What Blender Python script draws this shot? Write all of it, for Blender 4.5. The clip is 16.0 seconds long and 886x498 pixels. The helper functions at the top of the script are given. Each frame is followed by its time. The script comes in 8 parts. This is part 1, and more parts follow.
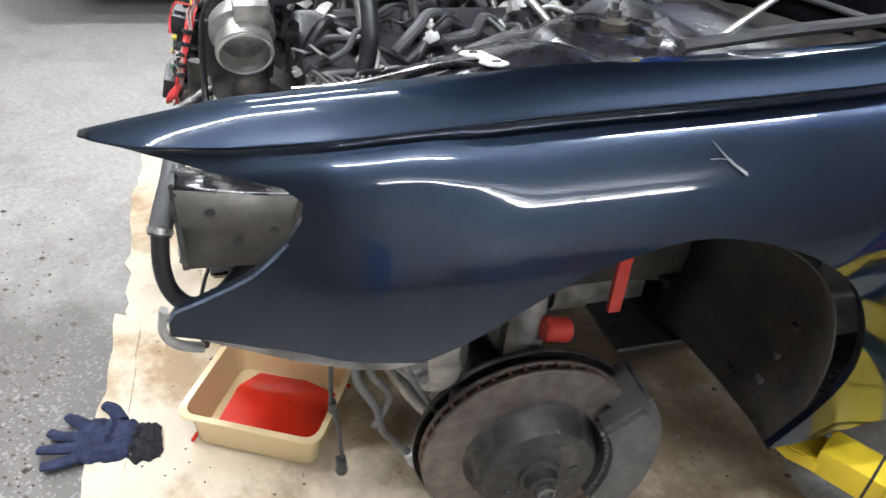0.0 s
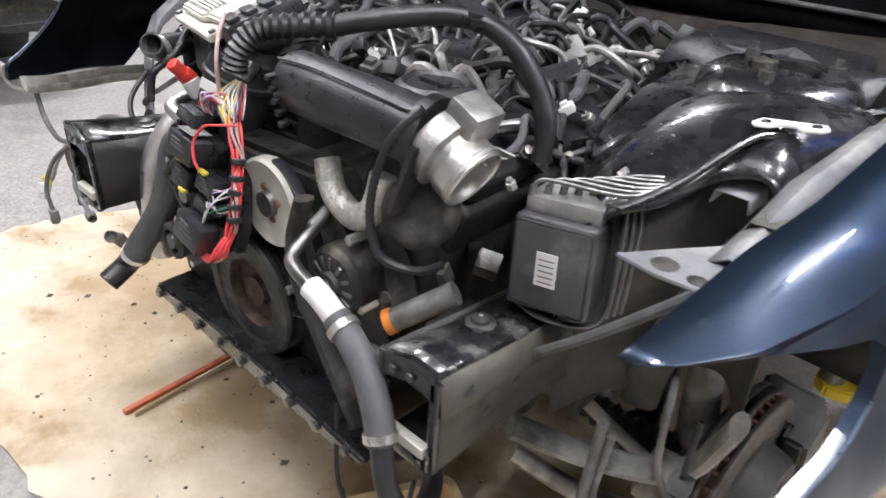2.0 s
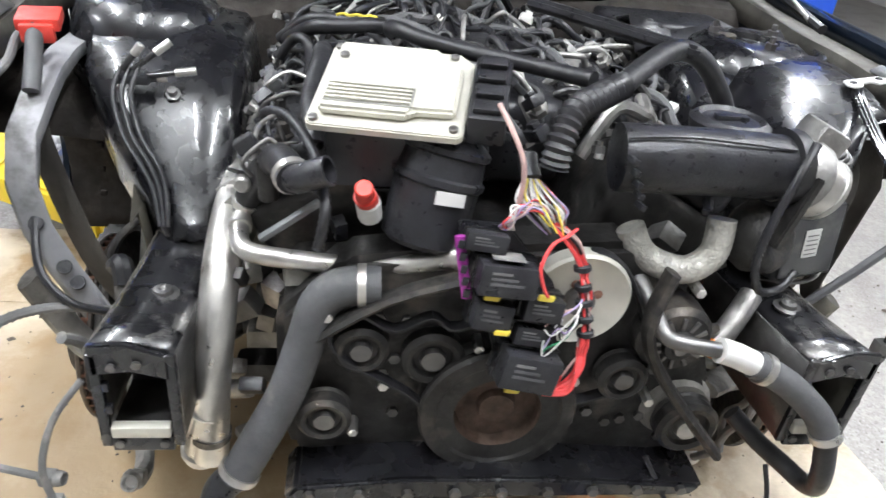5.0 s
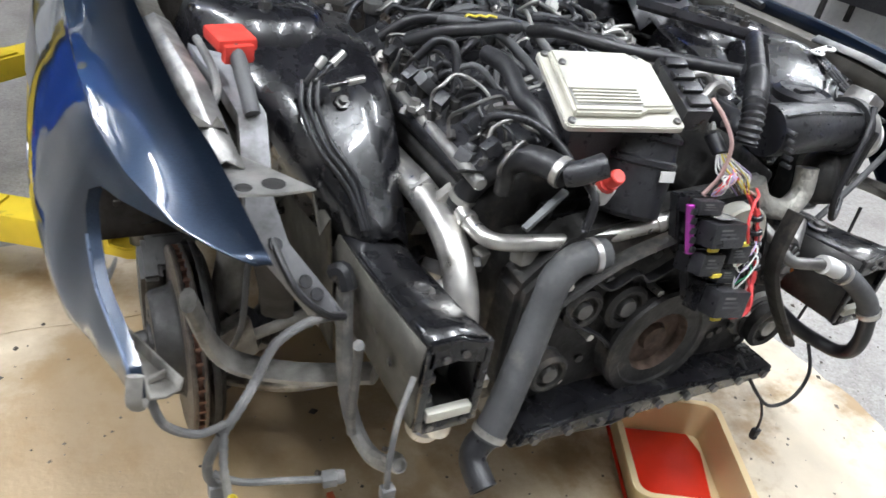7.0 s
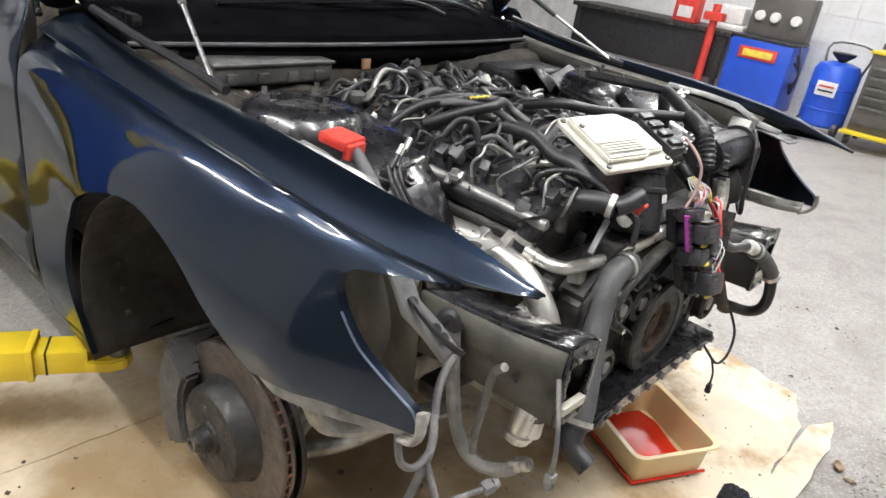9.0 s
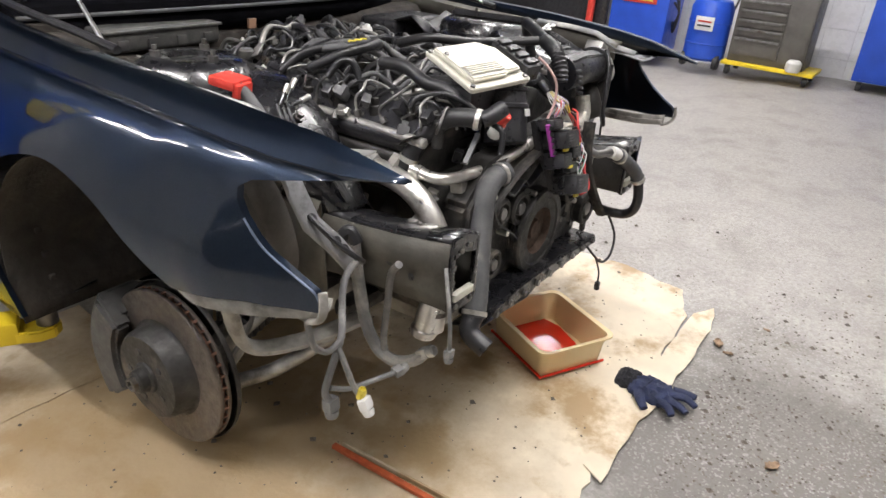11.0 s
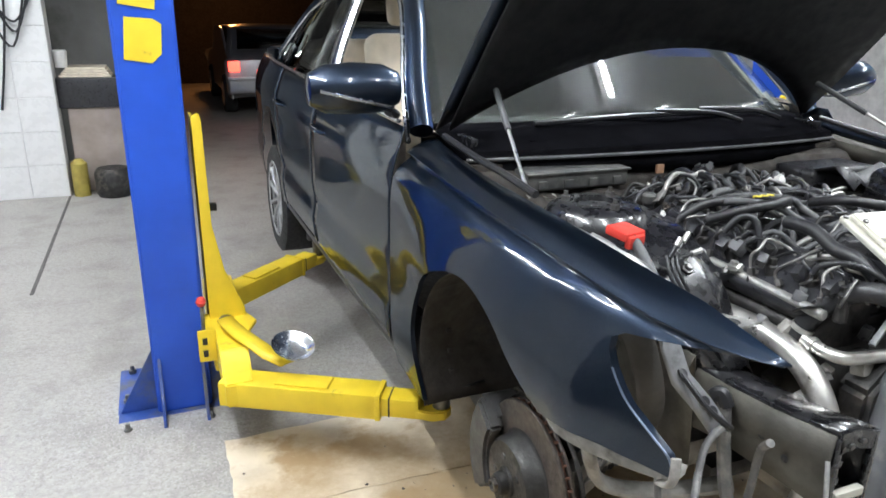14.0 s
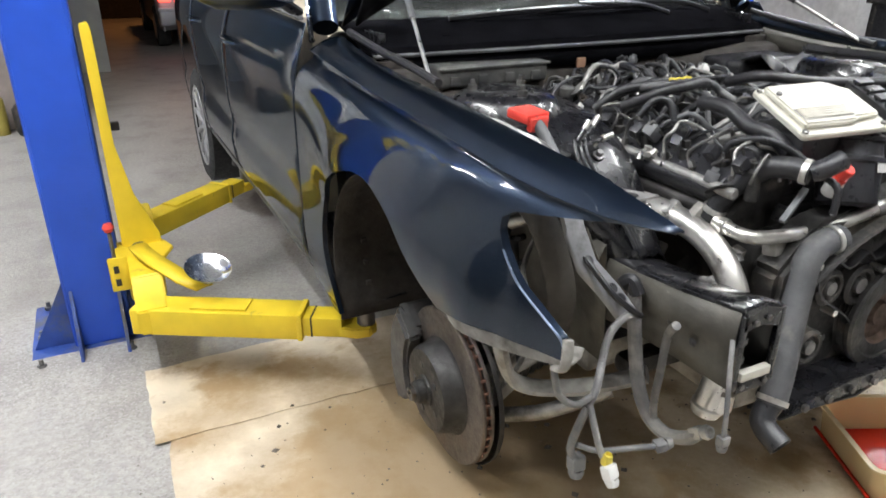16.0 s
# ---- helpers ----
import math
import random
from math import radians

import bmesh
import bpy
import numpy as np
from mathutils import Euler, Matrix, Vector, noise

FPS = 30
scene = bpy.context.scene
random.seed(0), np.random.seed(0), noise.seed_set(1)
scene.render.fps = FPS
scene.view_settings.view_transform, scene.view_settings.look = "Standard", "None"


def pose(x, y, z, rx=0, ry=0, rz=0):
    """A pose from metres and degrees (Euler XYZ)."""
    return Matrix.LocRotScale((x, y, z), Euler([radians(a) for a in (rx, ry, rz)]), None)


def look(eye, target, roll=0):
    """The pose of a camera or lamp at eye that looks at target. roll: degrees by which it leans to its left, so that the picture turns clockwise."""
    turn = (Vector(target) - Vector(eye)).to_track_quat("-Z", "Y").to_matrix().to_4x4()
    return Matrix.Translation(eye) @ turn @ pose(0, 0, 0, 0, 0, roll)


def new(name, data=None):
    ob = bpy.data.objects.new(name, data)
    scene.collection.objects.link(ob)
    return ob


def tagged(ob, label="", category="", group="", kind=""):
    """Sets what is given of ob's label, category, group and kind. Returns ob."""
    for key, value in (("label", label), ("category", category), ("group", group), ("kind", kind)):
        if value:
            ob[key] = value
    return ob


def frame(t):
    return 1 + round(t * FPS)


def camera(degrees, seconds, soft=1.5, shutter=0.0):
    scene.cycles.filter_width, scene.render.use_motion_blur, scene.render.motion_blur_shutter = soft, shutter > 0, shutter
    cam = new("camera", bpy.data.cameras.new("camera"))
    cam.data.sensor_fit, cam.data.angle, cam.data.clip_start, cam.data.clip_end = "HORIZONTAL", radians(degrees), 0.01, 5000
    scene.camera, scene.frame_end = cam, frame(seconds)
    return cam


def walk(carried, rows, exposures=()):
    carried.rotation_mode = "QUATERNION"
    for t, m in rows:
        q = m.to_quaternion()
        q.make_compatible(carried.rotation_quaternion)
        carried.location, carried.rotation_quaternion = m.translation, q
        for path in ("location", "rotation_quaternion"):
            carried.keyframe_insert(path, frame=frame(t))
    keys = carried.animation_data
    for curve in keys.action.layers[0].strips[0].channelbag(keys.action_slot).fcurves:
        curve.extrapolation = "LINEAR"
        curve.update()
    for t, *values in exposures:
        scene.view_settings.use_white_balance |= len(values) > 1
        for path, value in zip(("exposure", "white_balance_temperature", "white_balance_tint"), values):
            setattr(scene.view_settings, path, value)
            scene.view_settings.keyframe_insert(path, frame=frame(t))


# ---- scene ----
cam = camera(65.2, 16.0, shutter=0.3)
PATH = [
    (0, (1.55, -0.422, 1.513), (-0.03, 0.079, 0.394), 4.1),
    (0.5, (1.399, -0.582, 1.508), (-0.123, 0.026, 0.362), 4.6),
    (1, (1.169, -0.711, 1.481), (-0.283, 0.136, 0.397), 4.7),
    (1.5, (1.036, -0.918, 1.506), (-0.14, 0.274, 0.413), 4.0),
    (2, (0.913, -1.014, 1.498), (-0.214, 0.272, 0.461), 3.8),
    (2.5, (0.744, -1.058, 1.499), (-0.224, 0.33, 0.434), 0.5),
    (3, (0.603, -1.191, 1.493), (-0.039, 0.375, 0.427), 0.9),
    (5.5, (-0.371, -1.22, 1.514), (0.004, 0.453, 0.483), 8.7),
    (6, (-0.492, -1.123, 1.514), (-0.031, 0.487, 0.421), 9.9),
    (6.5, (-0.709, -1.156, 1.53), (-0.046, 0.367, 0.415), 6.9),
    (7, (-0.891, -1.14, 1.545), (0.003, 0.295, 0.477), 10.8),
    (7.5, (-1.038, -1.048, 1.541), (-0.077, 0.326, 0.45), 8.1),
    (8, (-1.204, -1.0, 1.562), (-0.034, 0.295, 0.584), 8.6),
    (10.5, (-1.559, -1.134, 1.567), (-0.057, -0.095, 0.753), 5.9),
    (11, (-1.56, -1.208, 1.543), (-0.054, -0.23, 0.662), 4.7),
    (11.5, (-1.586, -1.185, 1.525), (-0.12, -0.136, 0.661), 5.0),
    (12, (-1.554, -1.164, 1.484), (-0.117, -0.117, 0.567), 6.1),
    (12.5, (-1.448, -1.211, 1.491), (-0.267, 0.065, 0.502), 4.5),
    (13, (-1.452, -1.234, 1.529), (-0.608, 0.308, 0.574), 3.1),
    (13.5, (-1.548, -1.252, 1.602), (-0.752, 0.427, 0.861), 1.5),
    (14, (-1.565, -1.25, 1.633), (-0.836, 0.501, 0.997), 1.1),
    (14.5, (-1.599, -1.273, 1.696), (-0.856, 0.495, 1.128), -0.0),
    (15, (-1.569, -1.263, 1.675), (-0.778, 0.459, 1.037), -1.5),
    (15.5, (-1.544, -1.245, 1.609), (-0.689, 0.413, 0.887), 1.6),
    (16, (-1.417, -1.244, 1.513), (-0.611, 0.401, 0.711), -0.0),
]
walk(cam, [(t, look(e, g, r)) for t, e, g, r in PATH], [(0, 0.12, 6450, 14), (1.5, 0.0, 6550, 18), (3, 0.2, 6750, 16), (5.5, 0.24, 6450, 13), (7, -0.02, 6400, 13), (8, 0.12, 6650, 13), (10.5, -0.06, 7100, 17), (11.5, -0.16, 7000, 17), (12.5, -0.22, 6750, 17), (13.5, 0.0, 6500, 12), (14.5, 0.2, 6400, 11), (16, 0.08, 6700, 13)])

# ---------- light ----------
world = bpy.data.worlds.new("night")
world.use_nodes = True
world.node_tree.nodes["Background"].inputs[0].default_value = (0.02, 0.022, 0.03, 1)
world.node_tree.nodes["Background"].inputs[1].default_value = 0.3
scene.world = world


def tube_light(x, y, z, watts, length=1.25, tip=0):
    d = bpy.data.lights.new("tube_glow", "AREA")
    d.shape, d.size, d.size_y, d.energy = "RECTANGLE", 0.07, length, watts
    d.color = (0.89, 0.95, 1.0)
    new("tube_glow", d).matrix_world = pose(x, y, z, 0, tip, 0)


CEIL = 3.6
# the pair at y -1.25 is added to light the engine front
TUBES = [(2.1, -0.2, 54), (-2.05, -0.35, 48), (-2.05, 1.0, 42), (1.25, 1.6, 80), (-0.75, -1.25, 38), (0.75, -1.25, 44), (5.2, 0.0, 40), (5.2, 1.3, 40), (5.2, 2.6, 40), (-3.0, 3.3, 46), (-3.2, 4.65, 46), (-4.6, -0.4, 46)]
for tx, ty, tw in TUBES:
    tube_light(tx, ty, CEIL - 0.17, tw * 0.84)
    tube_light(tx, ty, CEIL - 0.20, tw * 0.95, tip=180)


# ---------- materials ----------
def mat(name, color, rough=0.5, metal=0.0, scale=8.0, var=0.25, bump=0.0, bump_scale=60.0, coat=0.0, stain=None, stain_scale=2.0, stain_lo=0.55, stain_hi=0.7, spec=0.5, emit=0.0, rough_var=0.15, blot=None):
    m = bpy.data.materials.new(name)
    m.use_nodes = True
    nt = m.node_tree
    b = nt.nodes["Principled BSDF"]
    co = nt.nodes.new("ShaderNodeTexCoord")
    n1 = nt.nodes.new("ShaderNodeTexNoise")
    n1.inputs["Scale"].default_value, n1.inputs["Detail"].default_value = scale, 6
    nt.links.new(co.outputs["Object"], n1.inputs["Vector"])
    ramp = nt.nodes.new("ShaderNodeMapRange")
    ramp.inputs["From Min"].default_value, ramp.inputs["From Max"].default_value = 0.3, 0.7
    ramp.inputs["To Min"].default_value, ramp.inputs["To Max"].default_value = 1 - var, 1 + var
    nt.links.new(n1.outputs["Fac"], ramp.inputs["Value"])
    mul = nt.nodes.new("ShaderNodeVectorMath")
    mul.operation = "SCALE"
    mul.inputs[0].default_value = color[:3]
    nt.links.new(ramp.outputs["Result"], mul.inputs["Scale"])
    out = mul.outputs["Vector"]
    if stain:
        n2 = nt.nodes.new("ShaderNodeTexNoise")
        n2.inputs["Scale"].default_value, n2.inputs["Detail"].default_value, n2.inputs["Roughness"].default_value = stain_scale, 8, 0.62
        nt.links.new(co.outputs["Object"], n2.inputs["Vector"])
        r2 = nt.nodes.new("ShaderNodeMapRange")
        r2.inputs["From Min"].default_value, r2.inputs["From Max"].default_value = stain_lo, stain_hi
        nt.links.new(n2.outputs["Fac"], r2.inputs["Value"])
        mix = nt.nodes.new("ShaderNodeMix")
        mix.data_type = "RGBA"
        mix.inputs["B"].default_value = (*stain[:3], 1)
        nt.links.new(r2.outputs["Result"], mix.inputs["Factor"])
        nt.links.new(out, mix.inputs["A"])
        out = mix.outputs["Result"]
    # noise-edged colour patches: slab stains, and board stains mixed with under-car shade
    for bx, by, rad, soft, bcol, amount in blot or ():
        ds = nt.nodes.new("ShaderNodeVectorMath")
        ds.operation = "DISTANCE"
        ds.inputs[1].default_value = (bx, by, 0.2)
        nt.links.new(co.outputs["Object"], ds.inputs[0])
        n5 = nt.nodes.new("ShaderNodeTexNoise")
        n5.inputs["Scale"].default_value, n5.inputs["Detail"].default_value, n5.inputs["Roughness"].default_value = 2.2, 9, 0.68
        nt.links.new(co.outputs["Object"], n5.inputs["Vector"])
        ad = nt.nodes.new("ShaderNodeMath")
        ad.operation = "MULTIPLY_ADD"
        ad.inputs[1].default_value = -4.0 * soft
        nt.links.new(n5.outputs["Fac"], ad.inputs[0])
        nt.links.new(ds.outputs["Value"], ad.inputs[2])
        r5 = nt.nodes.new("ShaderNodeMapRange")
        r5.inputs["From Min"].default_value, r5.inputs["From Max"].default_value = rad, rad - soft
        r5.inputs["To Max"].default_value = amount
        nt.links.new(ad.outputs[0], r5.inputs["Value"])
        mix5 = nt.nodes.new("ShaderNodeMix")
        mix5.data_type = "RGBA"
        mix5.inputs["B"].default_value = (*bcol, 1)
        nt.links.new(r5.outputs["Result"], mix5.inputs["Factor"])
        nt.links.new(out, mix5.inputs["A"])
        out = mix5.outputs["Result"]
    nt.links.new(out, b.inputs["Base Color"])
    rr = nt.nodes.new("ShaderNodeMapRange")
    rr.inputs["From Min"].default_value, rr.inputs["From Max"].default_value = 0.3, 0.7
    rr.inputs["To Min"].default_value, rr.inputs["To Max"].default_value = max(0.02, rough - rough_var * rough), min(1, rough + rough_var)
    n3 = nt.nodes.new("ShaderNodeTexNoise")
    n3.inputs["Scale"].default_value, n3.inputs["Detail"].default_value = scale * 2.7, 5
    nt.links.new(co.outputs["Object"], n3.inputs["Vector"])
    nt.links.new(n3.outputs["Fac"], rr.inputs["Value"])
    nt.links.new(rr.outputs["Result"], b.inputs["Roughness"])
    b.inputs["Metallic"].default_value = metal
    b.inputs["Coat Weight"].default_value = coat
    b.inputs["Coat Roughness"].default_value = 0.04
    b.inputs["Specular IOR Level"].default_value = spec
    if bump:
        n4 = nt.nodes.new("ShaderNodeTexNoise")
        n4.inputs["Scale"].default_value, n4.inputs["Detail"].default_value = bump_scale, 7
        nt.links.new(co.outputs["Object"], n4.inputs["Vector"])
        bp = nt.nodes.new("ShaderNodeBump")
        bp.inputs["Strength"].default_value, bp.inputs["Distance"].default_value = min(1, bump), 0.004
        nt.links.new(n4.outputs["Fac"], bp.inputs["Height"])
        nt.links.new(bp.outputs["Normal"], b.inputs["Normal"])
    if emit:
        b.inputs["Emission Color"].default_value = (*color[:3], 1)
        b.inputs["Emission Strength"].default_value = emit
    return m


def glass_mat(name, color, rough=0.02, dust=0.0):
    m = bpy.data.materials.new(name)
    m.use_nodes = True
    nt = m.node_tree
    nt.nodes.remove(nt.nodes["Principled BSDF"])
    g, t, mx = nt.nodes.new("ShaderNodeBsdfGlossy"), nt.nodes.new("ShaderNodeBsdfTransparent"), nt.nodes.new("ShaderNodeMixShader")
    g.inputs["Roughness"].default_value = rough
    t.inputs["Color"].default_value = (*color, 1)
    f = nt.nodes.new("ShaderNodeFresnel")
    f.inputs["IOR"].default_value = 1.5
    nt.links.new(f.outputs[0], mx.inputs[0])
    nt.links.new(t.outputs[0], mx.inputs[1])
    nt.links.new(g.outputs[0], mx.inputs[2])
    nt.links.new(mx.outputs[0], nt.nodes["Material Output"].inputs[0])
    if dust:
        film, mx2 = nt.nodes.new("ShaderNodeBsdfTranslucent"), nt.nodes.new("ShaderNodeMixShader")
        film.inputs["Color"].default_value = (0.8, 0.82, 0.78, 1)
        dry, both = nt.nodes.new("ShaderNodeBsdfDiffuse"), nt.nodes.new("ShaderNodeMixShader")
        dry.inputs["Color"].default_value = (0.8, 0.82, 0.78, 1)
        nt.links.new(film.outputs[0], both.inputs[1])
        nt.links.new(dry.outputs[0], both.inputs[2])
        n = nt.nodes.new("ShaderNodeTexNoise")
        n.inputs["Scale"].default_value, n.inputs["Detail"].default_value = 3.0, 5
        r = nt.nodes.new("ShaderNodeMapRange")
        r.inputs["To Min"].default_value, r.inputs["To Max"].default_value = 0.5 * dust, 1.5 * dust
        nt.links.new(n.outputs["Fac"], r.inputs["Value"])
        nt.links.new(r.outputs["Result"], mx2.inputs[0])
        nt.links.new(mx.outputs[0], mx2.inputs[1])
        nt.links.new(both.outputs[0], mx2.inputs[2])
        nt.links.new(mx2.outputs[0], nt.nodes["Material Output"].inputs[0])
    return m


PAINT = mat("dark_blue_metallic_paint", (0.017, 0.0255, 0.042), 0.39, 1.0, 900, 0.35, coat=1.0, rough_var=0.1, spec=0.0)
PAINT.node_tree.nodes["Principled BSDF"].inputs["Specular Tint"].default_value = (0.40, 0.45, 0.52, 1)
PAINT.node_tree.nodes["Principled BSDF"].inputs["Coat IOR"].default_value = 1.42
FLANGE = mat("dusty_primed_flange", (0.17, 0.175, 0.18), 0.5, 0.2, 14, 0.35, 0.2, 90, stain=(0.34, 0.33, 0.31), stain_scale=6, stain_lo=0.5, stain_hi=0.7)
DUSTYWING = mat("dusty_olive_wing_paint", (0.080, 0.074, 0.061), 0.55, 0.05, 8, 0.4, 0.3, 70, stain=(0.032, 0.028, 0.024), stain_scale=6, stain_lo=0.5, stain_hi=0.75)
CHROME = mat("bright_trim", (0.72, 0.73, 0.75), 0.16, 1.0, 20, 0.1)
# pale patches stand for wear and for tube reflections on the gloss
RAILTOP = mat("black_rail_top_wear_glints", (0.014, 0.014, 0.016), 0.22, 0.1, 9, 0.4, coat=0.8, stain=(0.20, 0.19, 0.18), stain_scale=7, stain_lo=0.58, stain_hi=0.74)
HOUSELINING = mat("dusty_wheel_house", (0.055, 0.05, 0.044), 0.8, 0, 9, 0.4, 0.4, 70, stain=(0.04, 0.036, 0.032), stain_scale=6)
DARKRUST = mat("dark_rust", (0.10, 0.065, 0.048), 0.75, 0.3, 40, 0.4, 0.5, 90)
# colour of the unseen walls, pale so they reflect in the car paint
PALEWALL = mat("pale_bounce_wall", (0.66, 0.66, 0.64), 0.7, 0, 3, 0.1, 0.2, 40, stain=(0.40, 0.39, 0.37), stain_scale=1.4)
# lighter than the body paint: imitates light caught along the cut edge
EDGEGLINT = mat("panel_edge_glint", (0.15, 0.19, 0.27), 0.3, 0.8, 30, 0.2)
PLASTIC = mat("black_plastic", (0.022, 0.022, 0.025), 0.29, 0, 25, 0.4, 0.2, 250, stain=(0.045, 0.042, 0.038), stain_scale=9, stain_lo=0.6, stain_hi=0.8)
GLOSSBLACK = mat("black_body_paint", (0.010, 0.010, 0.012), 0.22, 0.0, 14, 0.4, coat=0.6, stain=(0.07, 0.065, 0.06), stain_scale=7, stain_lo=0.6, stain_hi=0.8)
RUBBER = mat("black_rubber", (0.018, 0.018, 0.020), 0.36, 0, 18, 0.35, 0.15, 120, stain=(0.036, 0.034, 0.031), stain_scale=8, stain_lo=0.58, stain_hi=0.8)
GREYHOSE = mat("grey_dusty_rubber", (0.085, 0.085, 0.088), 0.6, 0, 14, 0.3, 0.2, 160, stain=(0.2, 0.19, 0.17), stain_scale=10, stain_lo=0.6, stain_hi=0.85)
PALEHOSE = mat("pale_dusty_conduit", (0.15, 0.148, 0.145), 0.65, 0, 16, 0.25, 0.2, 160, stain=(0.34, 0.32, 0.29), stain_scale=14, stain_lo=0.5, stain_hi=0.75)
LINER = mat("wheel_arch_liner_felt", (0.026, 0.021, 0.017), 0.85, 0, 12, 0.5, 0.5, 90, stain=(0.058, 0.046, 0.035), stain_scale=5)
ALU = mat("cast_aluminium", (0.42, 0.41, 0.39), 0.42, 0.85, 25, 0.35, 0.35, 140, stain=(0.12, 0.10, 0.08), stain_scale=9, stain_lo=0.55, stain_hi=0.75)
ALUBRIGHT = mat("bright_aluminium_pipe", (0.72, 0.70, 0.66), 0.3, 0.9, 20, 0.2, 0.1, 60, stain=(0.35, 0.32, 0.27), stain_scale=11)
ALUMATTE = mat("pale_matte_aluminium", (0.66, 0.64, 0.56), 0.42, 0.35, 20, 0.12, 0.1, 120)
FOIL = mat("crinkled_foil", (0.62, 0.60, 0.54), 0.4, 0.6, 60, 0.15, 1.0, 170, stain=(0.35, 0.33, 0.29), stain_scale=40)
DIRTYALU = mat("dusty_aluminium_casting", (0.30, 0.285, 0.26), 0.65, 0.3, 18, 0.4, 0.5, 90, stain=(0.08, 0.07, 0.058), stain_scale=7)
STEEL = mat("worn_steel", (0.20, 0.195, 0.19), 0.38, 0.9, 22, 0.3, 0.2, 90, stain=(0.10, 0.075, 0.055), stain_scale=8)
DISC = mat("brake_disc_steel", (0.135, 0.115, 0.10), 0.45, 0.55, 40, 0.3, 0.25, 220, stain=(0.16, 0.12, 0.095), stain_scale=12)
RUST = mat("rusty_steel", (0.23, 0.12, 0.085), 0.8, 0.2, 60, 0.5, 0.7, 120)
CALIPER = mat("grey_brake_caliper", (0.085, 0.083, 0.082), 0.5, 0.3, 18, 0.3, 0.3, 90, stain=(0.08, 0.07, 0.06), stain_scale=9)
DARKMETAL = mat("dark_dirty_metal", (0.05, 0.048, 0.046), 0.5, 0.6, 18, 0.4, 0.4, 90, stain=(0.14, 0.12, 0.10), stain_scale=9)
RAILSTEEL = mat("dusty_dark_rail_steel", (0.042, 0.040, 0.038), 0.38, 0.35, 10, 0.35, 0.3, 70, stain=(0.13, 0.12, 0.105), stain_scale=6, stain_lo=0.5, stain_hi=0.75)
RED = mat("red_plastic", (0.62, 0.05, 0.035), 0.4, 0, 20, 0.15)
REDWIRE = mat("red_wire", (0.75, 0.07, 0.07), 0.45, 0, 30, 0.2)
WHITEPL = mat("white_plastic", (0.72, 0.71, 0.68), 0.45, 0, 20, 0.1)
PURPLE = mat("purple_plastic", (0.28, 0.03, 0.24), 0.4, 0, 20, 0.2)
ORANGE = mat("orange_cap", (0.65, 0.20, 0.03), 0.4, 0, 20, 0.3)
YELLOWPL = mat("yellow_plastic", (0.75, 0.6, 0.08), 0.45, 0, 20, 0.2)
PINKWIRE = mat("pale_pink_wire", (0.55, 0.36, 0.33), 0.5, 0, 30, 0.2)
LIFTYELLOW = mat("yellow_lift_paint", (0.80, 0.58, 0.03), 0.4, 0, 7, 0.12, 0.15, 40, stain=(0.16, 0.12, 0.05), stain_scale=9, stain_lo=0.66, stain_hi=0.8)
PUMPCASE = mat("dusty_pump_case", (0.05, 0.051, 0.053), 0.30, 0.0, 14, 0.3, coat=0.5, stain=(0.13, 0.128, 0.12), stain_scale=12)
LIFTBASE = mat("dirty_blue_base_paint", (0.02, 0.06, 0.26), 0.5, 0, 9, 0.3, 0.3, 60, stain=(0.10, 0.10, 0.105), stain_scale=6, stain_lo=0.45, stain_hi=0.62)
LIFTBLUE = mat("blue_lift_paint", (0.014, 0.075, 0.48), 0.33, 0, 5, 0.12, 0.1, 30, stain=(0.03, 0.05, 0.13), stain_scale=12, stain_lo=0.68, stain_hi=0.85)
CONCRETE = mat("worn_concrete", (0.345, 0.33, 0.305), 0.55, 0, 46, 0.16, 0.5, 75, stain=(0.235, 0.22, 0.20), stain_scale=3.4, stain_lo=0.48, stain_hi=0.74, rough_var=0.3, blot=[(0.16, -1.22, -0.15, 0.55, (0.135, 0.125, 0.11), 0.9)])


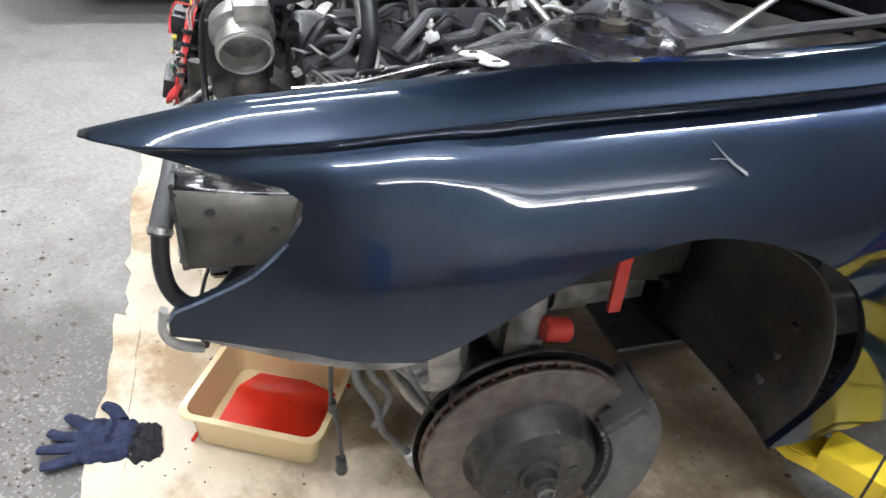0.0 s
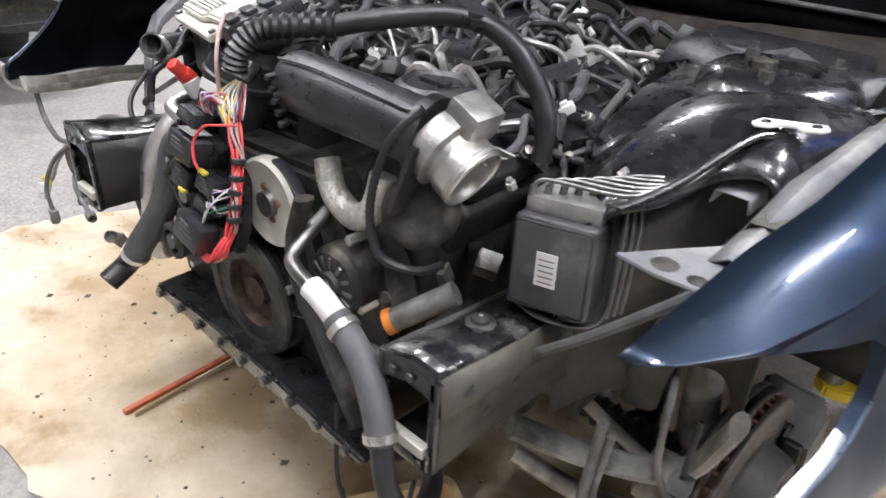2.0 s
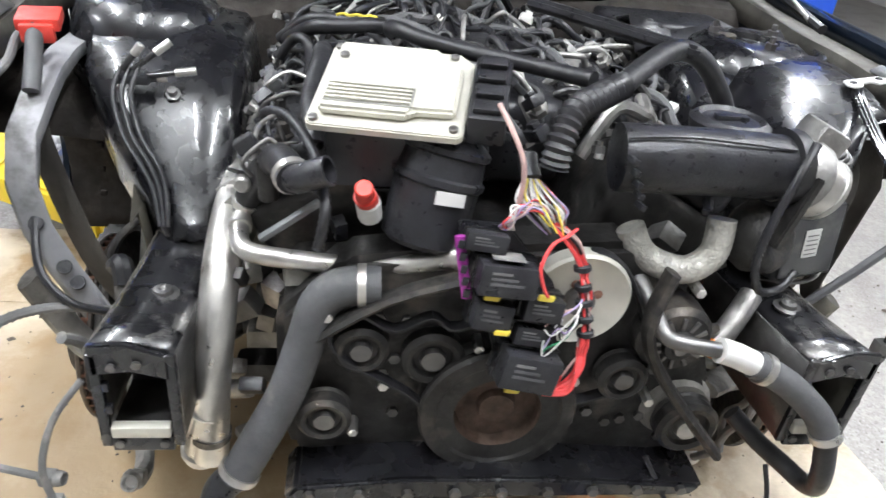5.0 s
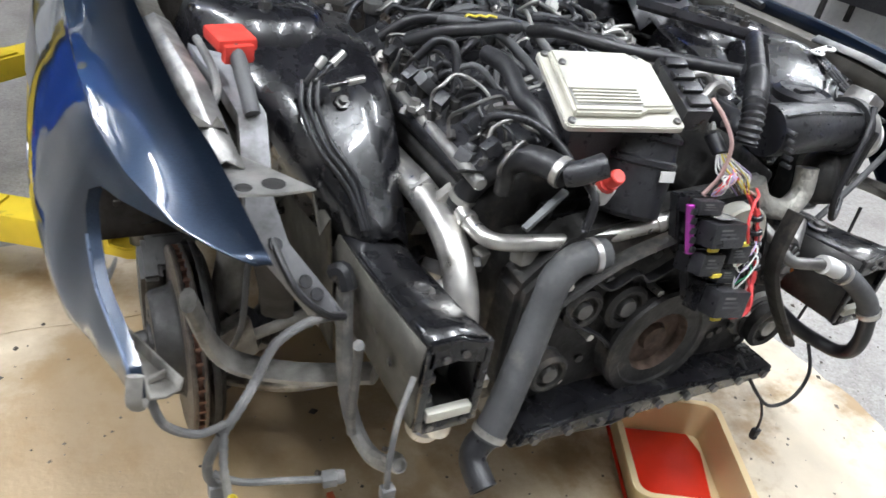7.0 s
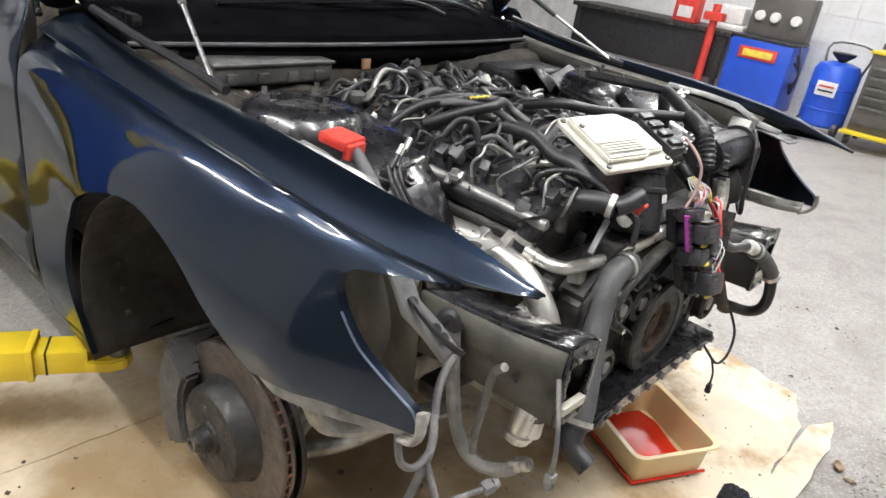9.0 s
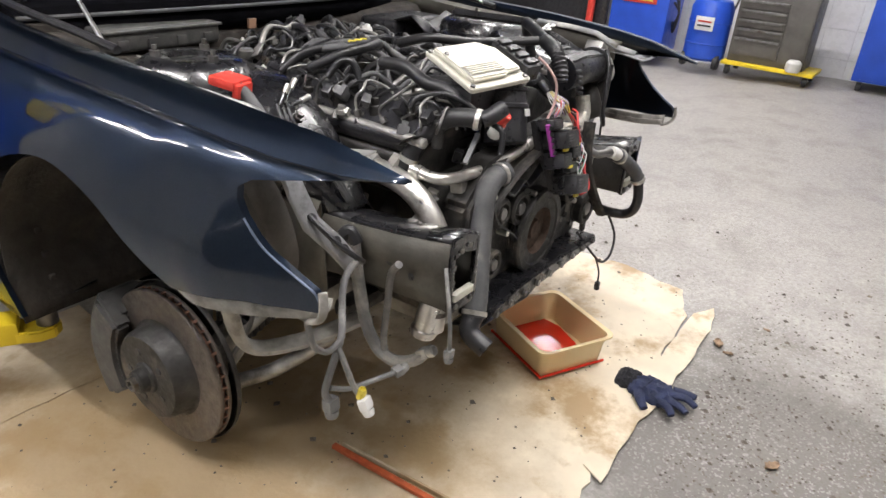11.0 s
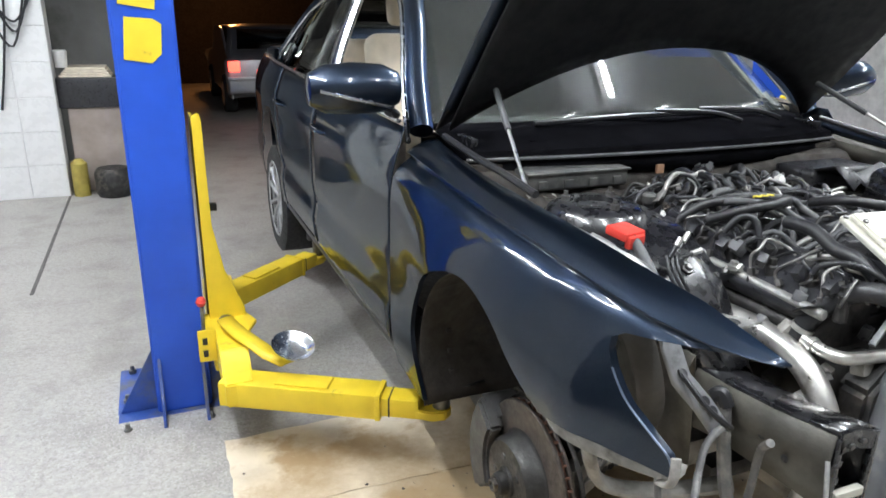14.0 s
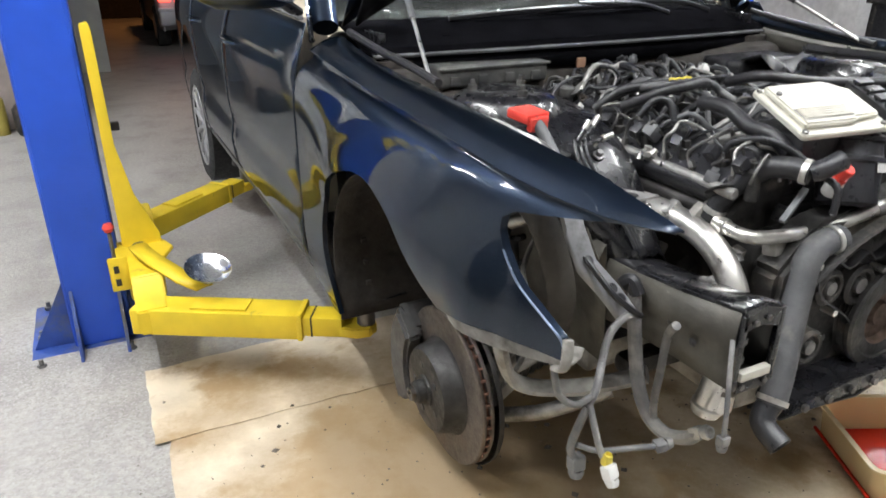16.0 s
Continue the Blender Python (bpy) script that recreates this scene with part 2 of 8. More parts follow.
def aggregate(m, scale, pale, dark, amount):
    """Stone chips ground flush in the slab: pale and dark cells of a fine net, stronger where the skin has worn off."""
    nt = m.node_tree
    b = nt.nodes["Principled BSDF"]
    old = b.inputs["Base Color"].links[0].from_socket
    co = nt.nodes.new("ShaderNodeTexCoord")
    v = nt.nodes.new("ShaderNodeTexVoronoi")
    v.inputs["Scale"].default_value = scale
    nt.links.new(co.outputs["Object"], v.inputs["Vector"])
    sep = nt.nodes.new("ShaderNodeSeparateColor")
    nt.links.new(v.outputs["Color"], sep.inputs["Color"])
    worn = nt.nodes.new("ShaderNodeTexNoise")
    worn.inputs["Scale"].default_value, worn.inputs["Detail"].default_value = 1.3, 6
    nt.links.new(co.outputs["Object"], worn.inputs["Vector"])
    wr = nt.nodes.new("ShaderNodeMapRange")
    wr.inputs["From Min"].default_value, wr.inputs["From Max"].default_value = 0.38, 0.62
    wr.inputs["To Min"].default_value, wr.inputs["To Max"].default_value = 0.25, 1.0
    nt.links.new(worn.outputs["Fac"], wr.inputs["Value"])
    out = old
    for chan, lo, hi, col in (("Red", 0.80, 0.86, pale), ("Green", 0.78, 0.86, dark)):
        r = nt.nodes.new("ShaderNodeMapRange")
        r.inputs["From Min"].default_value, r.inputs["From Max"].default_value = lo, hi
        r.inputs["To Max"].default_value = amount
        nt.links.new(sep.outputs[chan], r.inputs["Value"])
        k = nt.nodes.new("ShaderNodeMath")
        k.operation = "MULTIPLY"
        nt.links.new(r.outputs["Result"], k.inputs[0])
        nt.links.new(wr.outputs["Result"], k.inputs[1])
        mx = nt.nodes.new("ShaderNodeMix")
        mx.data_type = "RGBA"
        mx.inputs["B"].default_value = (*col, 1)
        nt.links.new(k.outputs[0], mx.inputs["Factor"])
        nt.links.new(out, mx.inputs["A"])
        out = mx.outputs["Result"]
    nt.links.new(out, b.inputs["Base Color"])


aggregate(CONCRETE, 150, (0.50, 0.49, 0.465), (0.16, 0.15, 0.14), 0.38)
# brown patches by both front wheels mix oil stain with painted under-car shade
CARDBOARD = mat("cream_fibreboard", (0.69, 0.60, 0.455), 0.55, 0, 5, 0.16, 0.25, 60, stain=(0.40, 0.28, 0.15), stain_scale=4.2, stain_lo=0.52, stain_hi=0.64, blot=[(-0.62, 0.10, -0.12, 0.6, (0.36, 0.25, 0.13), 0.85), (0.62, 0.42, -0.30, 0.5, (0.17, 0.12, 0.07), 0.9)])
PLASTER = mat("grey_plaster", (0.28, 0.275, 0.26), 0.85, 0, 3, 0.15, 0.4, 40, stain=(0.15, 0.145, 0.135), stain_scale=1.5)
TILE = mat("white_glazed_tile", (0.78, 0.78, 0.77), 0.22, 0, 5, 0.05, 0.05, 20)
GROUT = mat("grey_grout", (0.70, 0.69, 0.68), 0.9, 0, 10, 0.15)
CEILM = mat("limewashed_ceiling", (0.66, 0.66, 0.65), 0.9, 0, 2, 0.12)
GLASS = glass_mat("clear_car_glass", (0.86, 0.91, 0.89), dust=0.014)
DARKGLASS = glass_mat("tinted_car_glass", (0.74, 0.78, 0.76))
LEATHER = mat("beige_leather", (0.70, 0.61, 0.48), 0.5, 0, 14, 0.12, 0.3, 120)
DASH = mat("dark_dashboard", (0.03, 0.03, 0.032), 0.6, 0, 20, 0.2)
TYRE = mat("tyre_rubber", (0.018, 0.018, 0.018), 0.75, 0, 20, 0.3, 0.3, 80)
RIM = mat("silver_alloy", (0.45, 0.45, 0.46), 0.3, 0.9, 20, 0.15)
TOOLGREY = mat("grey_brown_enamel", (0.10, 0.092, 0.083), 0.4, 0.1, 8, 0.15, stain=(0.07, 0.065, 0.06), stain_scale=5)
HOODIN = mat("satin_black_hood_underside", (0.015, 0.015, 0.016), 0.6, 0, 10, 0.4, spec=0.2)
COWLBLACK = mat("smooth_black_cowl_plastic", (0.005, 0.005, 0.006), 0.7, 0, 12, 0.4, 0.1, 90, spec=0.0)
PLENUM = mat("dusty_grey_plenum_plastic", (0.042, 0.042, 0.041), 0.55, 0, 14, 0.35, 0.2, 90, stain=(0.12, 0.115, 0.105), stain_scale=8, stain_lo=0.5, stain_hi=0.75)
RAGM = mat("navy_cloth", (0.018, 0.025, 0.062), 0.9, 0, 30, 0.4, 0.8, 200)
TRAYM = bpy.data.materials.new("translucent_oily_tray")
TRAYM.use_nodes = True
_b = TRAYM.node_tree.nodes["Principled BSDF"]
_b.inputs["Base Color"].default_value = (0.80, 0.63, 0.36, 1)
_b.inputs["Roughness"].default_value = 0.18
_b.inputs["Subsurface Weight"].default_value = 0.0
OIL = mat("red_fluid", (0.62, 0.03, 0.012), 0.06, 0, 6, 0.15)
TUBEGLASS = mat("lit_tube", (1.0, 0.98, 0.94), 0.5, 0, 5, 0.0, emit=5.0)


# ---------- mesh helpers ----------
def part(name, bm, material, parent=None, label="", smooth=True, solid=0.0, bevel=0.0):
    bm.normal_update()
    me = bpy.data.meshes.new(name)
    bm.to_mesh(me)
    bm.free()
    if smooth:
        me.shade_smooth()
        me.set_sharp_from_angle(angle=radians(38))
    me.materials.append(material)
    ob = new(name, me)
    if parent:
        ob.parent = parent
    if label:
        ob["label"] = label
    if solid:
        md = ob.modifiers.new("thickness", "SOLIDIFY")
        md.thickness, md.offset = solid, -1
    return ob


def thing(name, label, category, at=(0, 0, 0), group="", kind=""):
    ob = new(name)
    ob.empty_display_size = 0.05
    ob.location = at
    return tagged(ob, label, category, group, kind)


def solo(name, bm, material, label, category, group="", kind="", **kw):
    return tagged(part(name, bm, material, None, "", **kw), label, category, group, kind)


def merge(*bms):
    out = bms[0]
    for b in bms[1:]:
        me = bpy.data.meshes.new("tmp")
        b.to_mesh(me)
        b.free()
        out.from_mesh(me)
        bpy.data.meshes.remove(me)
    return out


def box(x0, x1, y0, y1, z0, z1, bev=0.004, m=None, seg=2):
    bm = bmesh.new()
    bmesh.ops.create_cube(bm, size=1.0)
    for v in bm.verts:
        v.co = Vector(((x0 + x1) / 2 + v.co.x * (x1 - x0), (y0 + y1) / 2 + v.co.y * (y1 - y0), (z0 + z1) / 2 + v.co.z * (z1 - z0)))
    if bev:
        bmesh.ops.bevel(bm, geom=bm.edges[:], offset=bev, segments=seg, affect="EDGES", profile=0.6)
    if m is not None:
        bm.transform(m)
    return bm


def smooth_path(pts, sub):
    p = [Vector(q) for q in pts]
    if sub <= 1 or len(p) < 3:
        return p
    out = []
    for i in range(len(p) - 1):
        a, b, c, d = p[max(i - 1, 0)], p[i], p[i + 1], p[min(i + 2, len(p) - 1)]
        for k in range(sub):
            t = k / sub
            out.append(0.5 * ((2 * b) + (c - a) * t + (2 * a - 5 * b + 4 * c - d) * t * t + (3 * b - a - 3 * c + d) * t ** 3))
    out.append(p[-1])
    return out


def sweep(pts, r, n=10, sub=5, ribs=0, depth=0.15, flat=1.0, hollow=0.0, radii=None):
    """A tube through the points; ribs: corrugations a metre; hollow: depth of an open end."""
    p = smooth_path(pts, sub)
    if ribs:
        dense = []
        for a, b in zip(p, p[1:]):
            k = max(1, int((b - a).length * ribs * 2))
            dense += [a.lerp(b, j / k) for j in range(k)]
        p = dense + [p[-1]]
    bm = bmesh.new()
    tan = [(p[min(i + 1, len(p) - 1)] - p[max(i - 1, 0)]).normalized() for i in range(len(p))]
    up = Vector((0, 0, 1)) if abs(tan[0].z) < 0.9 else Vector((1, 0, 0))
    nrm = (up - up.project(tan[0])).normalized()
    rings = []
    for i, q in enumerate(p):
        nrm = (nrm - nrm.project(tan[i])).normalized()
        bi = tan[i].cross(nrm)
        rr = r if radii is None else radii[0] + (radii[1] - radii[0]) * i / (len(p) - 1)
        if ribs and i % 2:
            rr *= 1 - depth
        rings.append([bm.verts.new(q + nrm * (math.cos(2 * math.pi * k / n) * rr * flat) + bi * (math.sin(2 * math.pi * k / n) * rr)) for k in range(n)])
    for a, b in zip(rings, rings[1:]):
        for k in range(n):
            bm.faces.new((a[k], a[(k + 1) % n], b[(k + 1) % n], b[k]))
    for end, sgn in ((0, 1), (-1, -1)):
        ring, c = rings[end], p[end]
        if hollow:
            inner = [bm.verts.new(c + (v.co - c) * 0.84) for v in ring]
            deep = [bm.verts.new(c + (v.co - c) * 0.8 + tan[end] * hollow * sgn) for v in ring]
            for k in range(n):
                j = (k + 1) % n
                bm.faces.new((ring[k], ring[j], inner[j], inner[k]))
                bm.faces.new((inner[k], inner[j], deep[j], deep[k]))
            bm.faces.new(deep)
        else:
            bm.faces.new(ring)
    bmesh.ops.recalc_face_normals(bm, faces=bm.faces[:])
    return bm


def lathe(profile, m, n=28):
    """Profile rows of (radius, height) turned round z, then laid by m."""
    bm = bmesh.new()
    rings = []
    for r, h in profile:
        if r < 1e-5:
            rings.append([bm.verts.new((0, 0, h))])
        else:
            rings.append([bm.verts.new((r * math.cos(2 * math.pi * k / n), r * math.sin(2 * math.pi * k / n), h)) for k in range(n)])
    for a, b in zip(rings, rings[1:]):
        for k in range(n):
            j = (k + 1) % n
            if len(a) == 1 and len(b) > 1:
                bm.faces.new((a[0], b[k], b[j]))
            elif len(b) == 1 and len(a) > 1:
                bm.faces.new((a[k], a[j], b[0]))
            elif len(a) > 1:
                bm.faces.new((a[k], a[j], b[j], b[k]))
    bmesh.ops.recalc_face_normals(bm, faces=bm.faces[:])
    bm.transform(m)
    return bm


def aim(at, way):
    """A pose at a place with z along a way."""
    return Matrix.Translation(at) @ Vector(way).to_track_quat("Z", "Y").to_matrix().to_4x4()


def cyl(a, b, r, n=16, bev=0.0):
    a, b = Vector(a), Vector(b)
    h = (b - a).length
    c = min(bev, r * 0.5, h * 0.4)
    prof = [(0, 0), (r - c, 0), (r, c), (r, h - c), (r - c, h), (0, h)] if c else [(0, 0), (r, 0), (r, h), (0, h)]
    return lathe(prof, aim(a, b - a), n)


def sheet(rows):
    bm = bmesh.new()
    g = [[bm.verts.new(p) for p in row] for row in rows]
    for a, b in zip(g, g[1:]):
        for k in range(len(a) - 1):
            bm.faces.new((a[k], a[k + 1], b[k + 1], b[k]))
    return bm


def interp(table, x):
    for (a, *va), (b, *vb) in zip(table, table[1:]):
        if x <= b:
            t = max(0.0, (x - a) / (b - a))
            return [p + (q - p) * t for p, q in zip(va, vb)]
    return list(table[-1][1:])


def prism(poly, z0, z1, bev=0.003, m=None):
    """A plate with the outline poly (x, y) from z0 to z1."""
    bm = bmesh.new()
    lo = [bm.verts.new((x, y, z0)) for x, y in poly]
    f = bm.faces.new(lo)
    ex = bmesh.ops.extrude_face_region(bm, geom=[f])
    for v in ex["geom"]:
        if isinstance(v, bmesh.types.BMVert):
            v.co.z = z1
    bmesh.ops.recalc_face_normals(bm, faces=bm.faces[:])
    if bev:
        bmesh.ops.bevel(bm, geom=bm.edges[:], offset=bev, segments=2, affect="EDGES")
    if m is not None:
        bm.transform(m)
    return bm


# the turn that lays a prism's (x, y) outline into the world's (y, z), thickness along x
SIDE = Matrix(((0, 0, 1, 0), (1, 0, 0, 0), (0, 1, 0, 0), (0, 0, 0, 1)))
FRONT = Matrix(((1, 0, 0, 0), (0, 0, -1, 0), (0, 1, 0, 0), (0, 0, 0, 1)))

from mathutils import geometry


def panel(outline, fx, side, step=0.03, extra=()):
    """A body panel: the outline in (y, z), filled with a fine net and bent to x = side * fx(y, z)."""
    pts, edges, n = [], [], 0
    for (ay, az), (by, bz) in zip(outline, outline[1:] + outline[:1]):
        k = max(1, int(math.hypot(by - ay, bz - az) / (step * 0.7)))
        for j in range(k):
            pts.append((ay + (by - ay) * j / k, az + (bz - az) * j / k))
    n = len(pts)
    edges = [(i, (i + 1) % n) for i in range(n)]
    y0, y1 = min(p[0] for p in pts), max(p[0] for p in pts)
    z0, z1 = min(p[1] for p in pts), max(p[1] for p in pts)
    inner = []
    net = [(y0 + (i + 0.5) * step, z0 + (j + 0.5) * step) for i in range(int((y1 - y0) / step) + 1) for j in range(int((z1 - z0) / step) + 1)]
    for q in list(extra) or net:
        hit = False
        for (ay, az), (by, bz) in zip(pts, pts[1:] + pts[:1]):
            if (az > q[1]) != (bz > q[1]) and q[0] < ay + (q[1] - az) / (bz - az) * (by - ay):
                hit = not hit
        if hit and min((q[0] - p[0]) ** 2 + (q[1] - p[1]) ** 2 for p in pts) > (0.0045 if extra else 0.5 * step) ** 2:
            inner.append(q)
    vs, _, fs, *_r = geometry.delaunay_2d_cdt([Vector(p) for p in pts + inner], edges, [], 1, 1e-5)
    bm = bmesh.new()
    vv = [bm.verts.new((side * fx(p.x, p.y), p.x, p.y)) for p in vs]
    for f in fs:
        bm.faces.new([vv[i] for i in f])
    bmesh.ops.recalc_face_normals(bm, faces=bm.faces[:])
    if sum(f.normal.x * side for f in bm.faces) < 0:
        bmesh.ops.reverse_faces(bm, faces=bm.faces[:])
    return bm


# ---------- floor, walls, ceiling ----------
def floor_z(y):
    """The slab lies level under the car's nose and falls gently towards the door."""
    return 0.2 if y < -0.4 else max(0.0, 0.2 * (3.2 - y) / 3.6)


tagged(part("floor", prism([(-6, 0.2), (-0.4, 0.2), (3.2, 0), (17, 0), (17, -0.2), (-6, -0.2)], -6, 10, 0, SIDE), CONCRETE, smooth=False), "pale worn concrete garage floor with dark stains", "floor", kind="structure")
tagged(part("ceiling", box(-6, 10, -6, 9.2, CEIL, CEIL + 0.2, 0), CEILM, smooth=False), "pale limewashed garage ceiling", "ceiling", kind="structure")
tagged(part("wall_east", box(7.155, 7.4, -6, 9.2, 0, CEIL + 0.05, 0), GROUT, smooth=False), "white tiled garage wall", "wall", kind="structure")
# west and south walls are out of view and act as reflectors
tagged(part("wall_west", box(-6.2, -6, -6, 9.2, 0, CEIL + 0.05, 0), PALEWALL, smooth=False), "unseen garage wall, pale to bounce light onto the car", "wall", kind="structure")
tagged(part("wall_south", box(-6, 7.155, -6.2, -6, 0, CEIL + 0.05, 0), PALEWALL, smooth=False), "unseen garage wall, pale to bounce light onto the car", "wall", kind="structure")
bm = merge(box(-6, -1.25, 9, 9.2, 0, CEIL + 0.05, 0), box(-1.25, 1.15, 9, 9.2, 1.98, CEIL + 0.05, 0), box(1.15, 7.155, 9, 9.2, 0, CEIL + 0.05, 0))
tagged(part("wall_north", bm, PLASTER, smooth=False), "grey garage wall with a doorway into the night", "wall", kind="structure")
tagged(part("backdrop", box(-8, 9, 16.8, 17, 0, 6, 0), mat("night_yard", (0.02, 0.016, 0.014), 0.9), smooth=False), "dark night yard wall", "backdrop", kind="structure")

# ---------- the car ----------
car = thing("car", "dark blue metallic saloon raised on a lift, front end stripped", "car", (0, 1.5, 0.56))
CARLIFT = Matrix.Translation((0, -1.5, -0.56))


def cpart(name, bm, material, label="", parent=None, **kw):
    bm.transform(CARLIFT)
    return part(name, bm, material, parent or car, label, **kw)


def bodyx(y, z):
    x = 0.936 - 0.55 * max(0.0, -y - 0.15) ** 2 - 0.05 * max(0.0, y - 2.9) ** 2
    x -= 1.0 * max(0.0, z - 1.08) ** 2 + 0.7 * max(0.0, 0.74 - z) ** 2
    return x


CREASE = [(-0.62, 0.745, 1.157), (-0.60, 0.773, 1.162), (-0.54, 0.818, 1.170), (-0.44, 0.853, 1.180), (-0.345, 0.872, 1.190), (-0.2, 0.882, 1.204), (-0.1, 0.884, 1.211), (0.04, 0.886, 1.217), (0.19, 0.886, 1.222), (0.34, 0.884, 1.228), (0.5, 0.882, 1.238), (0.69, 0.880, 1.252)]
HOODEDGE = [(-0.62, 0.742, 1.158), (-0.45, 0.765, 1.199), (-0.33, 0.783, 1.214), (-0.2, 0.789, 1.224), (-0.06, 0.795, 1.234), (0.09, 0.797, 1.240), (0.25, 0.797, 1.244), (0.4, 0.796, 1.252), (0.55, 0.790, 1.266), (0.69, 0.785, 1.284)]


SHOULDER = [(0.0, 0.0), (0.003, -0.010), (0.010, -0.019), (0.021, -0.020), (0.028, -0.011), (0.035, 0.001), (0.05, 0.0165), (0.075, 0.034), (0.10, 0.050), (0.125, 0.063), (0.15, 0.072), (0.175, 0.078), (0.20, 0.080), (0.225, 0.078), (0.25, 0.073), (0.30, 0.062), (0.8, 0.045)]
NOSE = [(0.0, 0.0), (0.003, -0.008), (0.009, -0.013), (0.016, -0.011), (0.022, -0.003), (0.028, 0.005), (0.036, 0.0125), (0.05, 0.0215), (0.08, 0.035), (0.11, 0.047), (0.14, 0.058), (0.17, 0.067), (0.20, 0.072), (0.23, 0.072), (0.26, 0.067), (0.30, 0.060), (0.8, 0.05)]


def fenderx(y, z):
    """A sharp crease, a groove under it, then a shoulder that bulges over the wheel."""
    xc, zc = interp(CREASE, y)
    u = max(0.0, zc - z)
    k = min(1.0, max(0.0, (y + 0.28) / 0.17))
    k = k * k * (3 - 2 * k)
    a = min(1.0, max(0.0, (y + 0.50) / 0.22))
    a = 0.5 + 0.5 * a * a * (3 - 2 * a)
    f = min(1.0, max(0.0, (-0.40 - y) / 0.14))
    x = xc + a * (k * soft(SHOULDER, u / 1.1) + (1 - k) * soft(NOSE, u)) + 0.018 * f * min(1.0, u / 0.12)
    w = min(1.0, max(0.0, (y - 0.30) / 0.38))
    w = w * w * (3 - 2 * w) * min(1.0, u / 0.08)
    return x * (1 - w) + bodyx(y, z) * w


def soft(table, x):
    """Smooth curve through a table."""
    for i in range(len(table) - 1):
        (a, p), (b, q) = table[i], table[i + 1]
        if x <= b:
            p0 = table[i - 1] if i else table[0]
            q1 = table[min(i + 2, len(table) - 1)]
            m0 = (q - p0[1]) / max(1e-6, b - p0[0])
            m1 = (q1[1] - p) / max(1e-6, q1[0] - a)
            t, h = max(0.0, (x - a) / (b - a)), b - a
            return (2 * t ** 3 - 3 * t * t + 1) * p + (t ** 3 - 2 * t * t + t) * h * m0 + (3 * t * t - 2 * t ** 3) * q + (t ** 3 - t * t) * h * m1
    return table[-1][1]


ARCH = [(-0.245, 0.912), (-0.205, 0.938), (-0.165, 0.968), (-0.09, 1.018), (0.0, 1.050), (0.09, 1.065), (0.18, 1.055), (0.27, 1.025), (0.35, 0.978), (0.42, 0.918), (0.47, 0.845), (0.495, 0.765), (0.485, 0.70), (0.45, 0.635), (0.40, 0.575)]


ARCH = [(p.x, p.y) for p in smooth_path([Vector((a, b)) for a, b in ARCH], 3)]


